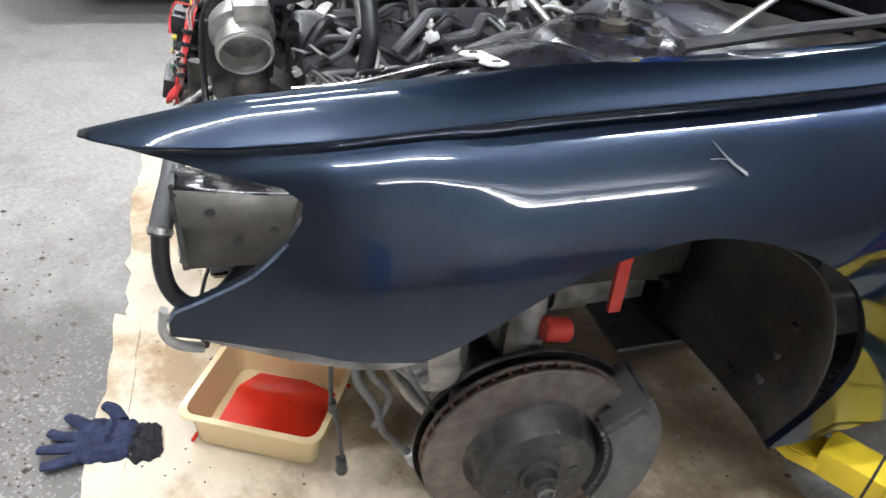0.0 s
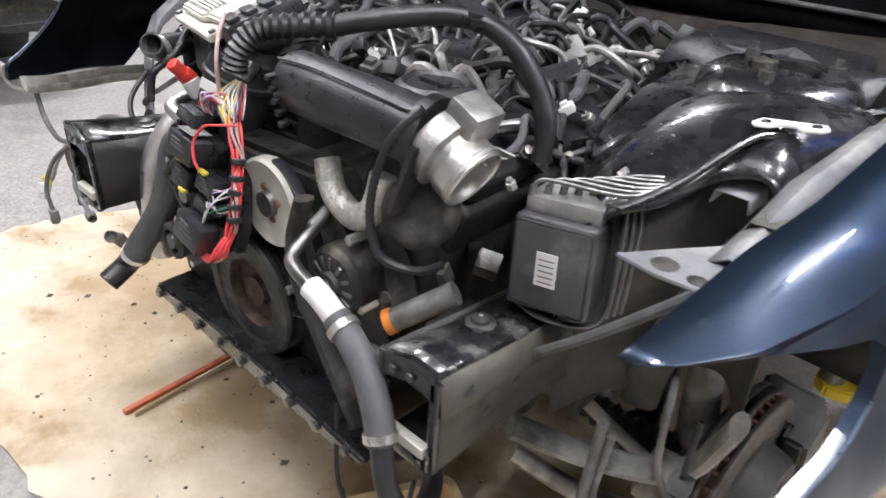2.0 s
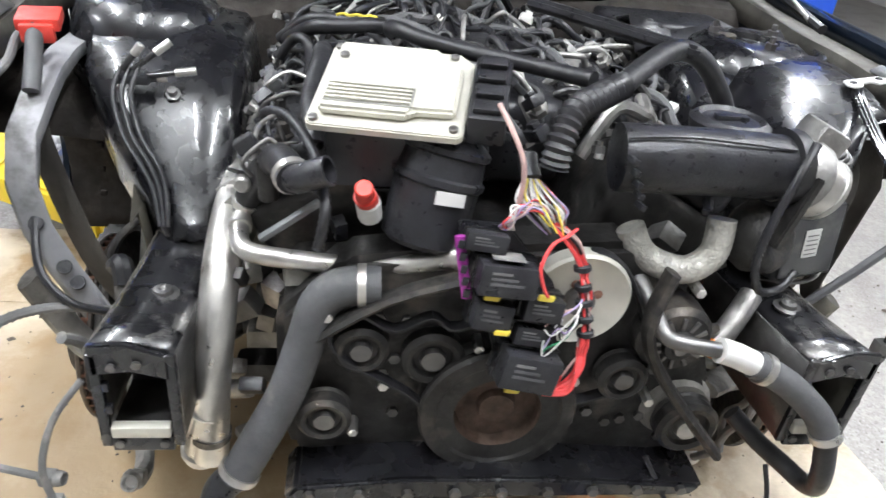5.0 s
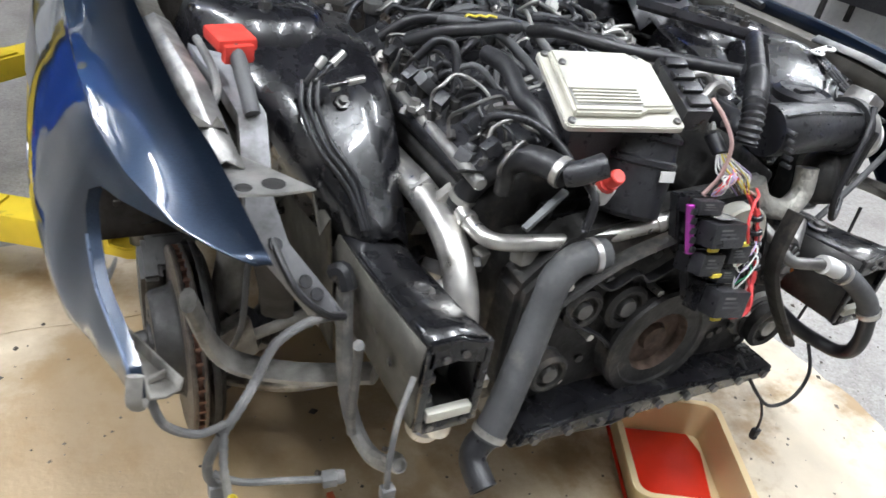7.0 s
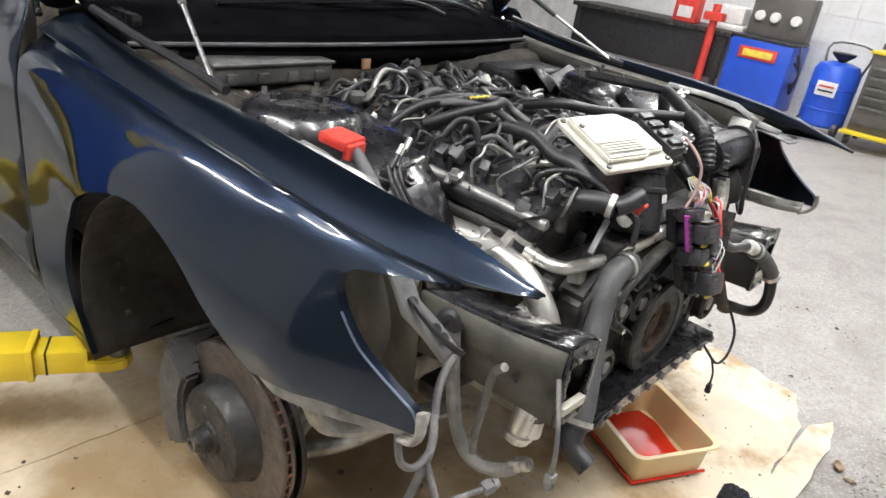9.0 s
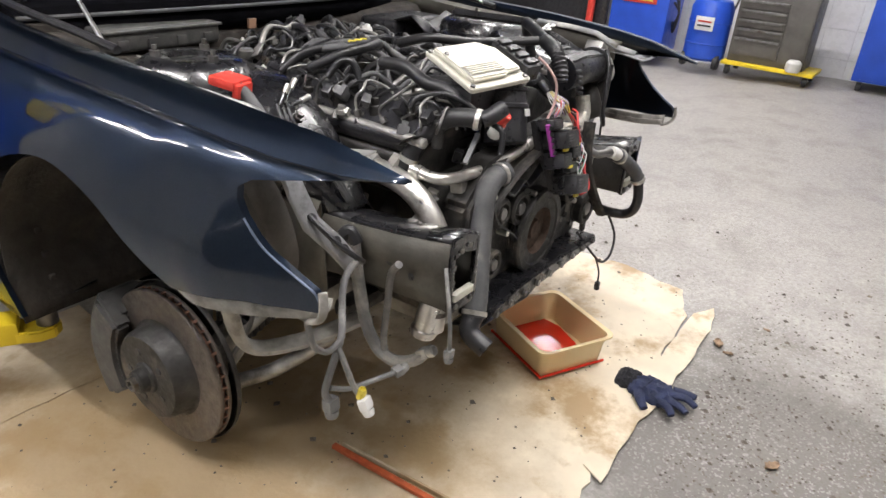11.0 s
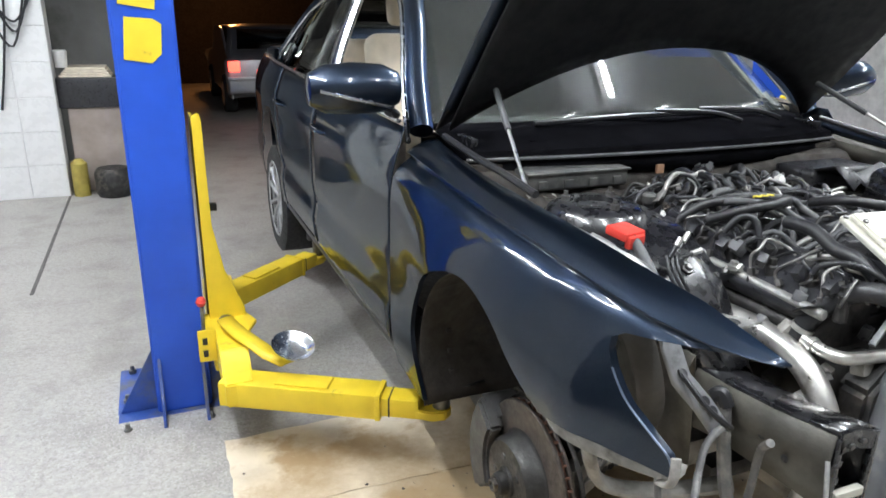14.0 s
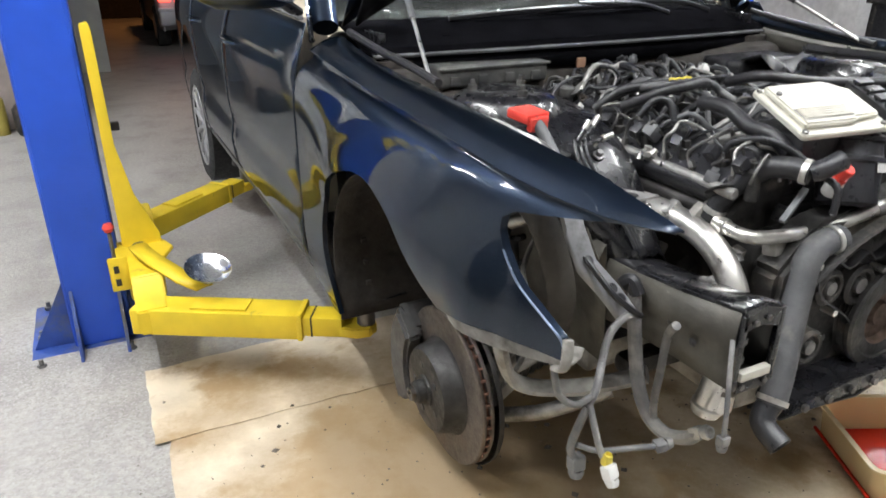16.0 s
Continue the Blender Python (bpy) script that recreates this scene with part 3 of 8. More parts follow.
def fender(side, word):
    f = new("fender")
    f.parent = car
    f["label"] = word
    line = [(y, interp(CREASE, y)[1]) for y in [0.685 - 0.013 * i for i in range(98)]]
    out = line + [(-0.60, 1.160), (-0.545, 1.160), (-0.49, 1.152), (-0.44, 1.145), (-0.395, 1.138), (-0.375, 1.124), (-0.378, 1.105), (-0.395, 1.078), (-0.42, 1.052), (-0.447, 1.030), (-0.50, 0.998), (-0.527, 0.984), (-0.537, 0.970), (-0.538, 0.948), (-0.46, 0.938), (-0.38, 0.931), (-0.30, 0.920)]
    out += ARCH + [(0.46, 0.562), (0.68, 0.562), (0.688, 0.75), (0.69, 0.9), (0.685, 1.05)]
    fine = [(y, interp(CREASE, y)[1] - u) for y in [0.685 - 0.013 * i for i in range(1, 100)] for u in [0.0015, 0.003, 0.006, 0.010, 0.014, 0.018, 0.022, 0.0255, 0.029, 0.032, 0.035, 0.039, 0.044] + [0.044 + 0.012 * j for j in range(1, 13)] + [0.21 + 0.024 * j for j in range(20)]]
    side_bm = panel(out, fenderx, side, 0.014, fine)
    ys = [0.685 - i * 0.0185 for i in range(71)]
    rows = []
    for y in ys:
        y = max(y, -0.62)
        (xc, zc), (xe, ze) = interp(CREASE, y), interp(HOODEDGE, y)
        tip = min(1.0, max(0.0, (y + 0.62) / 0.06))
        row = [(side * (xc - 0.0025), y, zc - 0.0055 * tip), (side * (xc + 0.0012 * tip), y, zc - 0.0042 * tip), (side * (xc + 0.0024 * tip), y, zc - 0.0024 * tip), (side * (xc + 0.0018 * tip), y, zc - 0.0008 * tip)]
        for t in (0, 0.03, 0.125, 0.25, 0.375, 0.5, 0.625, 0.75, 0.875, 1):
            row.append((side * (xc + (xe - xc) * t), y, zc + (ze - zc) * t + 0.009 * math.sin(math.pi * t) * min(1, (y + 0.62) / 0.2)))
        lip = min(1.0, (y + 0.62) / 0.25)
        row.append((side * (xe - 0.004 * lip), y, ze - 0.001 - 0.011 * lip))
        row.append((side * (xe - 0.006 * lip), y, ze - 0.002 - 0.028 * lip))
        rows.append(row)
    top = sheet(rows)
    bmesh.ops.recalc_face_normals(top, faces=top.faces[:])
    if sum(q.normal.z for q in top.faces) < 0:
        bmesh.ops.reverse_faces(top, faces=top.faces[:])
    cpart("fender_side", side_bm, PAINT, parent=f)
    rim = [(q.x, q.y) for a, b in zip(out[98:], out[99:]) for q in (Vector(a), Vector(a).lerp(Vector(b), 0.34), Vector(a).lerp(Vector(b), 0.67))]
    cpart("fender_lip", sheet([[(side * (fenderx(y, z) - d), y, z) for d in (0.0, 0.003, 0.014)] for y, z in rim]), PAINT, parent=f)
    cpart("fender_top", top, PAINT, parent=f, solid=0.0025)
    flange = []
    for k in range(24):
        y = 0.60 - 0.041 * k
        xe, ze = interp(HOODEDGE, y)
        wob = 0.003 * math.sin(21 * y)
        flange.append([(side * (xe - 0.006), y, ze - 0.029), (side * (xe - 0.016), y, ze - 0.034), (side * (xe - 0.045 + wob), y, ze - 0.036), (side * (xe - 0.050 + wob), y, ze - 0.050), (side * (xe - 0.052 + wob), y, ze - 0.085)])
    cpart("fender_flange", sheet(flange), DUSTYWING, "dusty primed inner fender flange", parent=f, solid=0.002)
    # painted highlight, only on the stretch of edge that catches light
    edge = [(side * (fenderx(y, z) + 0.0005), y, z) for y, z in out[105:111]]
    cpart("panel_edge", sweep(edge, 0.0020, 6, 3), EDGEGLINT, "painted highlight along the edge of the headlight opening", parent=f)
    # dark liner behind the arch
    rows = []
    for k in range(25):
        a = radians(-28 + 150 * k / 24)
        rows.append([(side * x, 0.11 + (0.36 + d) * math.cos(a), 0.70 + (0.345 + d) * math.sin(a)) for x, d in ((0.915, 0.0), (0.84, 0.03), (0.72, 0.035), (0.60, 0.02), (0.52, -0.02))])
    cpart("wheel_arch_liner", sheet(rows), LINER, "dusty black felt arch liner", parent=f, solid=0.003)
    for k in range(3):
        cpart("liner_clip", box(side * 0.83 - 0.008, side * 0.83 + 0.008, 0.425 + 0.014 * k, 0.437 + 0.014 * k, 0.63 + 0.06 * k, 0.645 + 0.06 * k, 0.004), LINER, parent=f)
    return f


fender(-1, "dark blue front fender with a light-edged headlight cut-out")
fender(1, "dark blue front fender with a small white scuff")
cpart("scuff", sweep([(fenderx(y, z) + 0.0002, y, z) for y, z in ((0.118, 1.170), (0.128, 1.160), (0.140, 1.149), (0.152, 1.141), (0.162, 1.135))], 0.004, 8, 4, flat=0.12, radii=(0.0012, 0.0075)), FLANGE, "white scuff mark on the paint")
cpart("scuff", sweep([(fenderx(y, z) + 0.0004, y, z) for y, z in ((0.112, 1.152), (0.126, 1.152), (0.142, 1.150))], 0.002, 6, 3, flat=0.15), FLANGE, "white scuff mark on the paint")


def body_side(side):
    door = cpart("front_door", panel([(0.696, 1.268), (0.72, 1.318), (1.2, 1.326), (1.785, 1.332), (1.80, 1.1), (1.80, 0.85), (1.79, 0.63), (0.72, 0.63), (0.694, 0.75), (0.696, 0.9), (0.692, 1.05)], doorx, side, 0.04), PAINT, "dark blue front door reflecting the yellow lift", solid=0.003)
    rear = cpart("rear_door", panel([(1.793, 1.332), (2.3, 1.336), (2.80, 1.345), (2.78, 1.2), (2.72, 1.08), (2.66, 0.95), (2.60, 0.80), (2.56, 0.63), (1.798, 0.63), (1.808, 0.85), (1.808, 1.1)], doorx, side, 0.04), PAINT, solid=0.003)
    arch = [(3.08 + 0.385 * math.cos(radians(a)), 0.70 + 0.375 * math.sin(radians(a))) for a in range(-25, 206, 11)]
    cpart("rear_quarter", panel([(2.81, 1.346), (3.4, 1.38), (4.0, 1.37), (4.12, 1.2), (4.16, 0.95), (4.10, 0.62), (3.6, 0.58)] + arch + [(2.66, 0.58), (2.57, 0.62), (2.61, 0.80), (2.67, 0.95), (2.73, 1.08), (2.79, 1.2)], doorx, side, 0.05), PAINT, solid=0.003)
    rows = []
    for i in range(15):
        y = 0.47 + (2.68 - 0.47) * i / 14
        rows.append([(side * x, y, z) for x, z in ((0.905, 0.628), (0.912, 0.60), (0.905, 0.575), (0.88, 0.552), (0.80, 0.548), (0.70, 0.56))])
    cpart("sill", sheet(rows), PLASTIC, "black sill panel", solid=0.004)
    for y in (1.67, 2.66):
        h = sweep([(side * 0.905, y - 0.11, 1.165), (side * 0.942, y - 0.07, 1.17), (side * 0.948, y, 1.172), (side * 0.942, y + 0.07, 1.174), (side * 0.905, y + 0.11, 1.175)], 0.014, 8, 5, flat=0.7)
        cpart("door_handle", h, PAINT, "body-coloured door handle", parent=door if y < 2 else rear)
        cpart("handle_trim", sweep([(side * 0.953, y - 0.06, 1.182), (side * 0.957, y, 1.184), (side * 0.953, y + 0.06, 1.186)], 0.003, 6, 3), CHROME, parent=door if y < 2 else rear)
    rail = [(side * 0.815, 0.74, 1.300), (side * 0.775, 0.90, 1.44), (side * 0.715, 1.08, 1.60), (side * 0.66, 1.27, 1.715), (side * 0.625, 1.50, 1.775), (side * 0.61, 1.85, 1.795), (side * 0.61, 2.2, 1.788), (side * 0.62, 2.6, 1.745), (side * 0.65, 2.95, 1.66), (side * 0.70, 3.25, 1.52), (side * 0.75, 3.45, 1.39)]
    cpart("roof_rail", sweep(rail, 0.038, 10, 5, flat=0.8), PAINT, "dark blue roof pillar and rail")
    wire = [(side * (abs(x) + 0.036), y + 0.02, z - 0.036) for x, y, z in rail]
    cpart("window_trim", sweep(wire, 0.009, 8, 5), CHROME, "bright window trim arch")
    cpart("belt_trim", sweep([(side * 0.868, y, z) for y, z in ((0.80, 1.324), (1.3, 1.334), (1.9, 1.342), (2.5, 1.348), (3.1, 1.366), (3.4, 1.385))], 0.008, 8, 4), CHROME, "bright belt line trim")
    cpart("door_pillar", sweep([(side * 0.855, 1.80, 1.33), (side * 0.79, 1.84, 1.50), (side * 0.66, 1.90, 1.77)], 0.035, 8, 4, flat=0.6), GLOSSBLACK, "black door pillar")
    cpart("window_frame", sweep([(side * 0.850, 1.72, 1.335), (side * 0.79, 1.77, 1.50), (side * 0.68, 1.82, 1.74)], 0.016, 8, 4), CHROME, "bright window frame post")
    cpart("rear_window", sheet([[(side * 0.857, y, 1.335), (side * 0.77, y - (0.06 if y > 2.5 else 0.0), 1.54), (side * 0.665, y - (0.40 if y > 2.6 else 0.0), 1.73)] for y in (1.86, 2.2, 2.5, 2.78)]), DARKGLASS, "dark rear side window", solid=0.004)
    cpart("quarter_window", sheet([[(side * 0.853, 2.83, 1.35), (side * 0.768, 2.78, 1.54), (side * 0.70, 2.60, 1.68)], [(side * 0.80, 3.30, 1.39), (side * 0.745, 3.10, 1.52), (side * 0.70, 2.85, 1.64)]]), DARKGLASS, "dark rear quarter window", solid=0.004)
    # mirror
    mir = cpart("mirror_housing", lathe([(0, -0.105), (0.055, -0.10), (0.083, -0.065), (0.092, 0.0), (0.085, 0.07), (0.06, 0.105), (0, 0.115)], pose(side * 1.015, 0.80, 1.425) @ Matrix.Diagonal((1.32, 0.88, 0.84, 1)) @ pose(0, 0, 0, 0, 90, 0), 24), PAINT, "dark blue door mirror housing")
    cpart("mirror_trim", sweep([(side * 1.125, 0.735, 1.425), (side * 1.035, 0.722, 1.405), (side * 0.95, 0.735, 1.385), (side * 0.90, 0.755, 1.372)], 0.006, 6, 4), CHROME, "bright indicator strip on the mirror", parent=mir)
    cpart("mirror_foot", sweep([(side * 0.95, 0.815, 1.385), (side * 0.90, 0.84, 1.360), (side * 0.86, 0.87, 1.335)], 0.026, 8, 4, flat=0.6), PLASTIC, "black mirror foot", parent=mir)


def doorx(y, z):
    return bodyx(y, z) - 0.010 * math.exp(-((z - 0.83) / 0.05) ** 2) + 0.004 * math.exp(-((z - 0.74) / 0.03) ** 2)


body_side(-1)
body_side(1)

# roof, glass, cowl
rows = []
for i in range(13):
    y = 1.42 + 1.35 * i / 12
    e = 0.62 - 0.02 * math.sin(math.pi * i / 12)
    h = interp([(1.42, 1.762), (1.7, 1.80), (2.1, 1.805), (2.5, 1.775), (2.77, 1.735)], y)[0]
    rows.append([(e * k / 6, y - 0.05 * (1 - (k / 6) ** 2) * (1 if i == 0 else 0), h + 0.028 * (1 - (k / 6) ** 2)) for k in range(-6, 7)])
cpart("roof", sheet(rows), PAINT, "dark blue roof panel", solid=0.004)


def screen_row(t, w0, w1):
    return [((w0 + (w1 - w0) * t) * k / 8, 0.80 + 0.62 * t - 0.13 * (1 - (k / 8) ** 2) * (1 - 0.5 * t), 1.30 + 0.465 * t + 0.015 * math.sin(math.pi * t) + 0.028 * t * (1 - (k / 8) ** 2)) for k in range(-8, 9)]


ws = cpart("windscreen", sheet([screen_row(i / 8, 0.76, 0.64) for i in range(9)]), GLASS, "clear windscreen reflecting ceiling tubes", solid=0.004)
ws.visible_shadow = False
rw = cpart("rear_screen", sheet([[(0.66 * k / 6, y - 0.03 * (k / 6) ** 2, z) for k in range(-6, 7)] for y, z in ((2.76, 1.74), (3.1, 1.60), (3.42, 1.42))]), DARKGLASS, "rear window", solid=0.004)
cpart("boot_lid", sheet([[(0.76 * k / 6, y, z) for k in range(-6, 7)] for y, z in ((3.42, 1.40), (3.8, 1.42), (4.1, 1.39), (4.15, 1.2), (4.16, 0.9), (4.10, 0.62))]), PAINT, "dark blue boot lid", solid=0.004)
rows = []
for t, y, z in ((0, 0.84, 1.308), (0.3, 0.74, 1.288), (0.6, 0.66, 1.268), (0.85, 0.60, 1.252), (1, 0.585, 1.225), (1.1, 0.58, 1.18)):
    rows.append([(0.76 * k / 10, y - 0.11 * (1 - (k / 10) ** 2), z + 0.012 * (1 - (k / 10) ** 2)) for k in range(-10, 11)])
cpart("cowl", sheet(rows), COWLBLACK, "black plastic windscreen cowl", solid=0.005)
for k in range(22):
    x = -0.5 + k * 0.048
    cpart("cowl_slat", box(x - 0.016, x + 0.016, 0.655 - 0.11 * (1 - (x / 0.76) ** 2), 0.70 - 0.11 * (1 - (x / 0.76) ** 2), 1.274, 1.280, 0.002), COWLBLACK)
for sx, off in ((-1, 0.0), (1, 0.02)):
    w = cpart("wiper", sweep([(0.10 * sx - 0.35, 0.69 + off, 1.315), (0.10 * sx, 0.645 + off, 1.335), (0.10 * sx + 0.42, 0.70 + off, 1.325)], 0.009, 6, 5), PLASTIC, "black wiper blade")
    cpart("wiper_arm", sweep([(0.10 * sx + 0.1, 0.665 + off, 1.345), (0.10 * sx + 0.3, 0.62 + off, 1.34), (0.10 * sx + 0.42, 0.60 + off, 1.31)], 0.008, 6, 4), PLASTIC, parent=w)
cpart("cowl_seal", sweep([(x, 0.572 - 0.11 * (1 - (x / 0.76) ** 2), 1.236 + 0.012 * (1 - (x / 0.76) ** 2)) for x in [-0.74 + 0.148 * k for k in range(11)]], 0.0055, 8, 3), GREYHOSE, "grey rubber seal along the cowl edge")
# firewall and inner wings
cpart("firewall", box(-0.74, 0.74, 0.545, 0.57, 0.62, 1.225, 0.005), LINER, "dark insulated firewall")
cpart("heater_channel", sheet([[(x, y, z) for x in (-0.74, -0.4, 0, 0.4, 0.74)] for y, z in ((0.545, 1.20), (0.50, 1.19), (0.47, 1.16), (0.46, 1.10), (0.455, 0.9))]), LINER, "dusty black plenum panel", solid=0.006)
cpart("floor_pan", box(-0.72, 0.72, 0.57, 3.9, 0.56, 0.60, 0.004), DARKMETAL, "dark underbody pan")
# added panel: covers the bright board where under-car shade belongs
cpart("undertray", box(-0.58, 0.58, 0.30, 0.64, 0.500, 0.512, 0.003), PLASTIC, "black panel added where under-car shade falls")
cpart("subframe", box(-0.42, 0.42, -0.05, 0.45, 0.50, 0.58, 0.015), DIRTYALU, "dusty subframe")

# hood, propped open
COS, SIN = math.cos(radians(48)), math.sin(radians(48))


def hood_at(x, d, lift=0.0):
    crown = 0.045 * (1 - (x / 0.75) ** 2) + lift
    return (x, 0.745 - d * COS + crown * SIN, 1.30 + d * SIN + crown * COS)


def hood_sheet(inset, lift, n=16):
    rows = []
    for i in range(n + 1):
        row = []
        for k in range(-12, 13):
            u = k / 12
            back = inset + 0.30 * (1 - abs(u) ** 2.2)
            front = 1.30 - inset - 0.16 * abs(u) ** 3
            d = back + (front - back) * i / n
            w = (0.765 - inset) - 0.10 * (d / 1.3) ** 2
            row.append(hood_at(u * w, d, lift))
        rows.append(row)
    return sheet(rows)


hood = cpart("hood", hood_sheet(0.0, 0.0), PAINT, "dark blue hood propped open", solid=0.004)
cpart("hood_lining", hood_sheet(0.03, -0.03), HOODIN, "satin black hood underside", parent=hood, solid=0.01)
for sx in (-1, 1):
    top = hood_at(sx * 0.64, 0.20, -0.035)
    g = cpart("hood_strut", cyl((sx * 0.745, 0.195, 1.238), Vector(top).lerp(Vector((sx * 0.745, 0.195, 1.238)), 0.42), 0.005, 10), ALUBRIGHT, "gas strut holding the hood")
    cpart("strut_barrel", cyl(Vector(top).lerp(Vector((sx * 0.745, 0.195, 1.238)), 0.45), top, 0.009, 10, 0.002), GREYHOSE, "grey strut barrel", parent=g)
    cpart("hood_hinge", box(sx * 0.70 - 0.012, sx * 0.70 + 0.012, 0.60, 0.78, 1.262, 1.292, 0.004), GLOSSBLACK, "black hood hinge")
    cpart("weather_strip", sweep([(sx * 0.772, 0.66, 1.295), (sx * 0.765, 0.45, 1.27), (sx * 0.755, 0.3, 1.255), (sx * 0.745, 0.15, 1.235)], 0.010, 8, 4), RUBBER, "black rubber seal along the fender")

# interior
def seat(x, y):
    s = new("front_seat")
    s.parent = car
    s["label"] = "beige leather front seat with headrest"
    o = pose(x, y, 0.72)
    cpart("seat_cushion", box(-0.25, 0.25, -0.32, 0.22, 0.12, 0.30, 0.06, o, seg=4), LEATHER, parent=s)
    cpart("backrest", box(-0.25, 0.25, -0.07, 0.07, 0, 0.60, 0.06, o @ pose(0, 0.24, 0.25, -16), seg=4), LEATHER, parent=s)
    cpart("headrest", box(-0.13, 0.13, -0.05, 0.05, 0, 0.18, 0.045, o @ pose(0, 0.41, 0.87, -10), seg=4), LEATHER, parent=s)
    cpart("seat_base", box(-0.22, 0.22, -0.28, 0.22, -0.12, 0.13, 0.02, o), DASH, parent=s)


for sx in (-0.37, 0.37):
    seat(sx, 1.62)
# unseen pale sheet under the roof, added to bounce light into the cabin
rows = []
for i in range(9):
    y = 1.46 + 1.25 * i / 8
    h = interp([(1.42, 1.735), (1.7, 1.775), (2.1, 1.78), (2.5, 1.75), (2.77, 1.71)], y)[0]
    rows.append([(0.58 * k / 6, y, h + 0.024 * (1 - (k / 6) ** 2)) for k in range(-6, 7)])
cpart("headliner", sheet(rows), LEATHER, "unseen pale headliner added to bounce light", solid=0.004)
rearseat = cpart("rear_bench", merge(box(-0.66, 0.66, 2.35, 2.85, 0.80, 1.02, 0.06, seg=3), box(-0.66, 0.66, 2.80, 2.95, 0.95, 1.50, 0.06, seg=3)), LEATHER, "beige leather rear bench")
rows = []
for y, z in ((0.86, 1.275), (0.98, 1.245), (1.12, 1.225), (1.20, 1.19), (1.23, 1.12), (1.20, 0.95)):
    rows.append([(0.74 * k / 8, y, z + (0.02 if k in (3, 4, 5) else 0)) for k in range(-8, 9)])
cpart("dashboard", sheet(rows), DASH, "dark dashboard top", solid=0.01)
ring = [(0.37 + 0.18 * math.cos(radians(a)), 1.33 + 0.06 * math.sin(radians(a)), 1.26 + 0.17 * math.sin(radians(a))) for a in range(0, 361, 20)]
sw = cpart("steering_wheel", sweep(ring, 0.016, 8, 2), DASH, "dark steering wheel")
cpart("wheel_hub", box(0.29, 0.45, 1.30, 1.36, 1.20, 1.30, 0.02), DASH, parent=sw)
for sx in (-1, 1):
    cpart("door_inner", box(sx * 0.80 - 0.03, sx * 0.80 + 0.03, 0.85, 2.7, 0.7, 1.32, 0.02), LEATHER, "beige door card")


# wheels and brakes
def rear_wheel(side):
    w = new("rear_wheel")
    w.parent = car
    w["label"] = "rear wheel with silver spokes and black tyre"
    m = pose(side * 0.80, 3.10, 0.52, 0, 90 * side, 0)
    cpart("tyre", lathe([(0.225, -0.11), (0.30, -0.118), (0.335, -0.10), (0.338, 0.0), (0.335, 0.10), (0.30, 0.118), (0.232, 0.112), (0.225, 0.09)], m, 40), TYRE, parent=w)
    cpart("rim", lathe([(0.225, -0.10), (0.21, 0.0), (0.215, 0.085), (0.236, 0.108), (0.240, 0.112), (0.236, 0.116), (0.222, 0.108)], m, 40), RIM, parent=w)
    for k in range(10):
        a = radians(36 * k)
        p = [m @ Vector((r * math.cos(a + da), r * math.sin(a + da), h)) for r, da, h in ((0.05, 0, 0.085), (0.13, 0.02, 0.10), (0.222, 0.05, 0.104))]
        cpart("spoke", sweep(p, 0.013, 6, 3), RIM, parent=w)
    cpart("hub_cap", lathe([(0.07, 0.05), (0.065, 0.09), (0.03, 0.1), (0, 0.1)], m, 20), RIM, parent=w)


rear_wheel(-1)
rear_wheel(1)


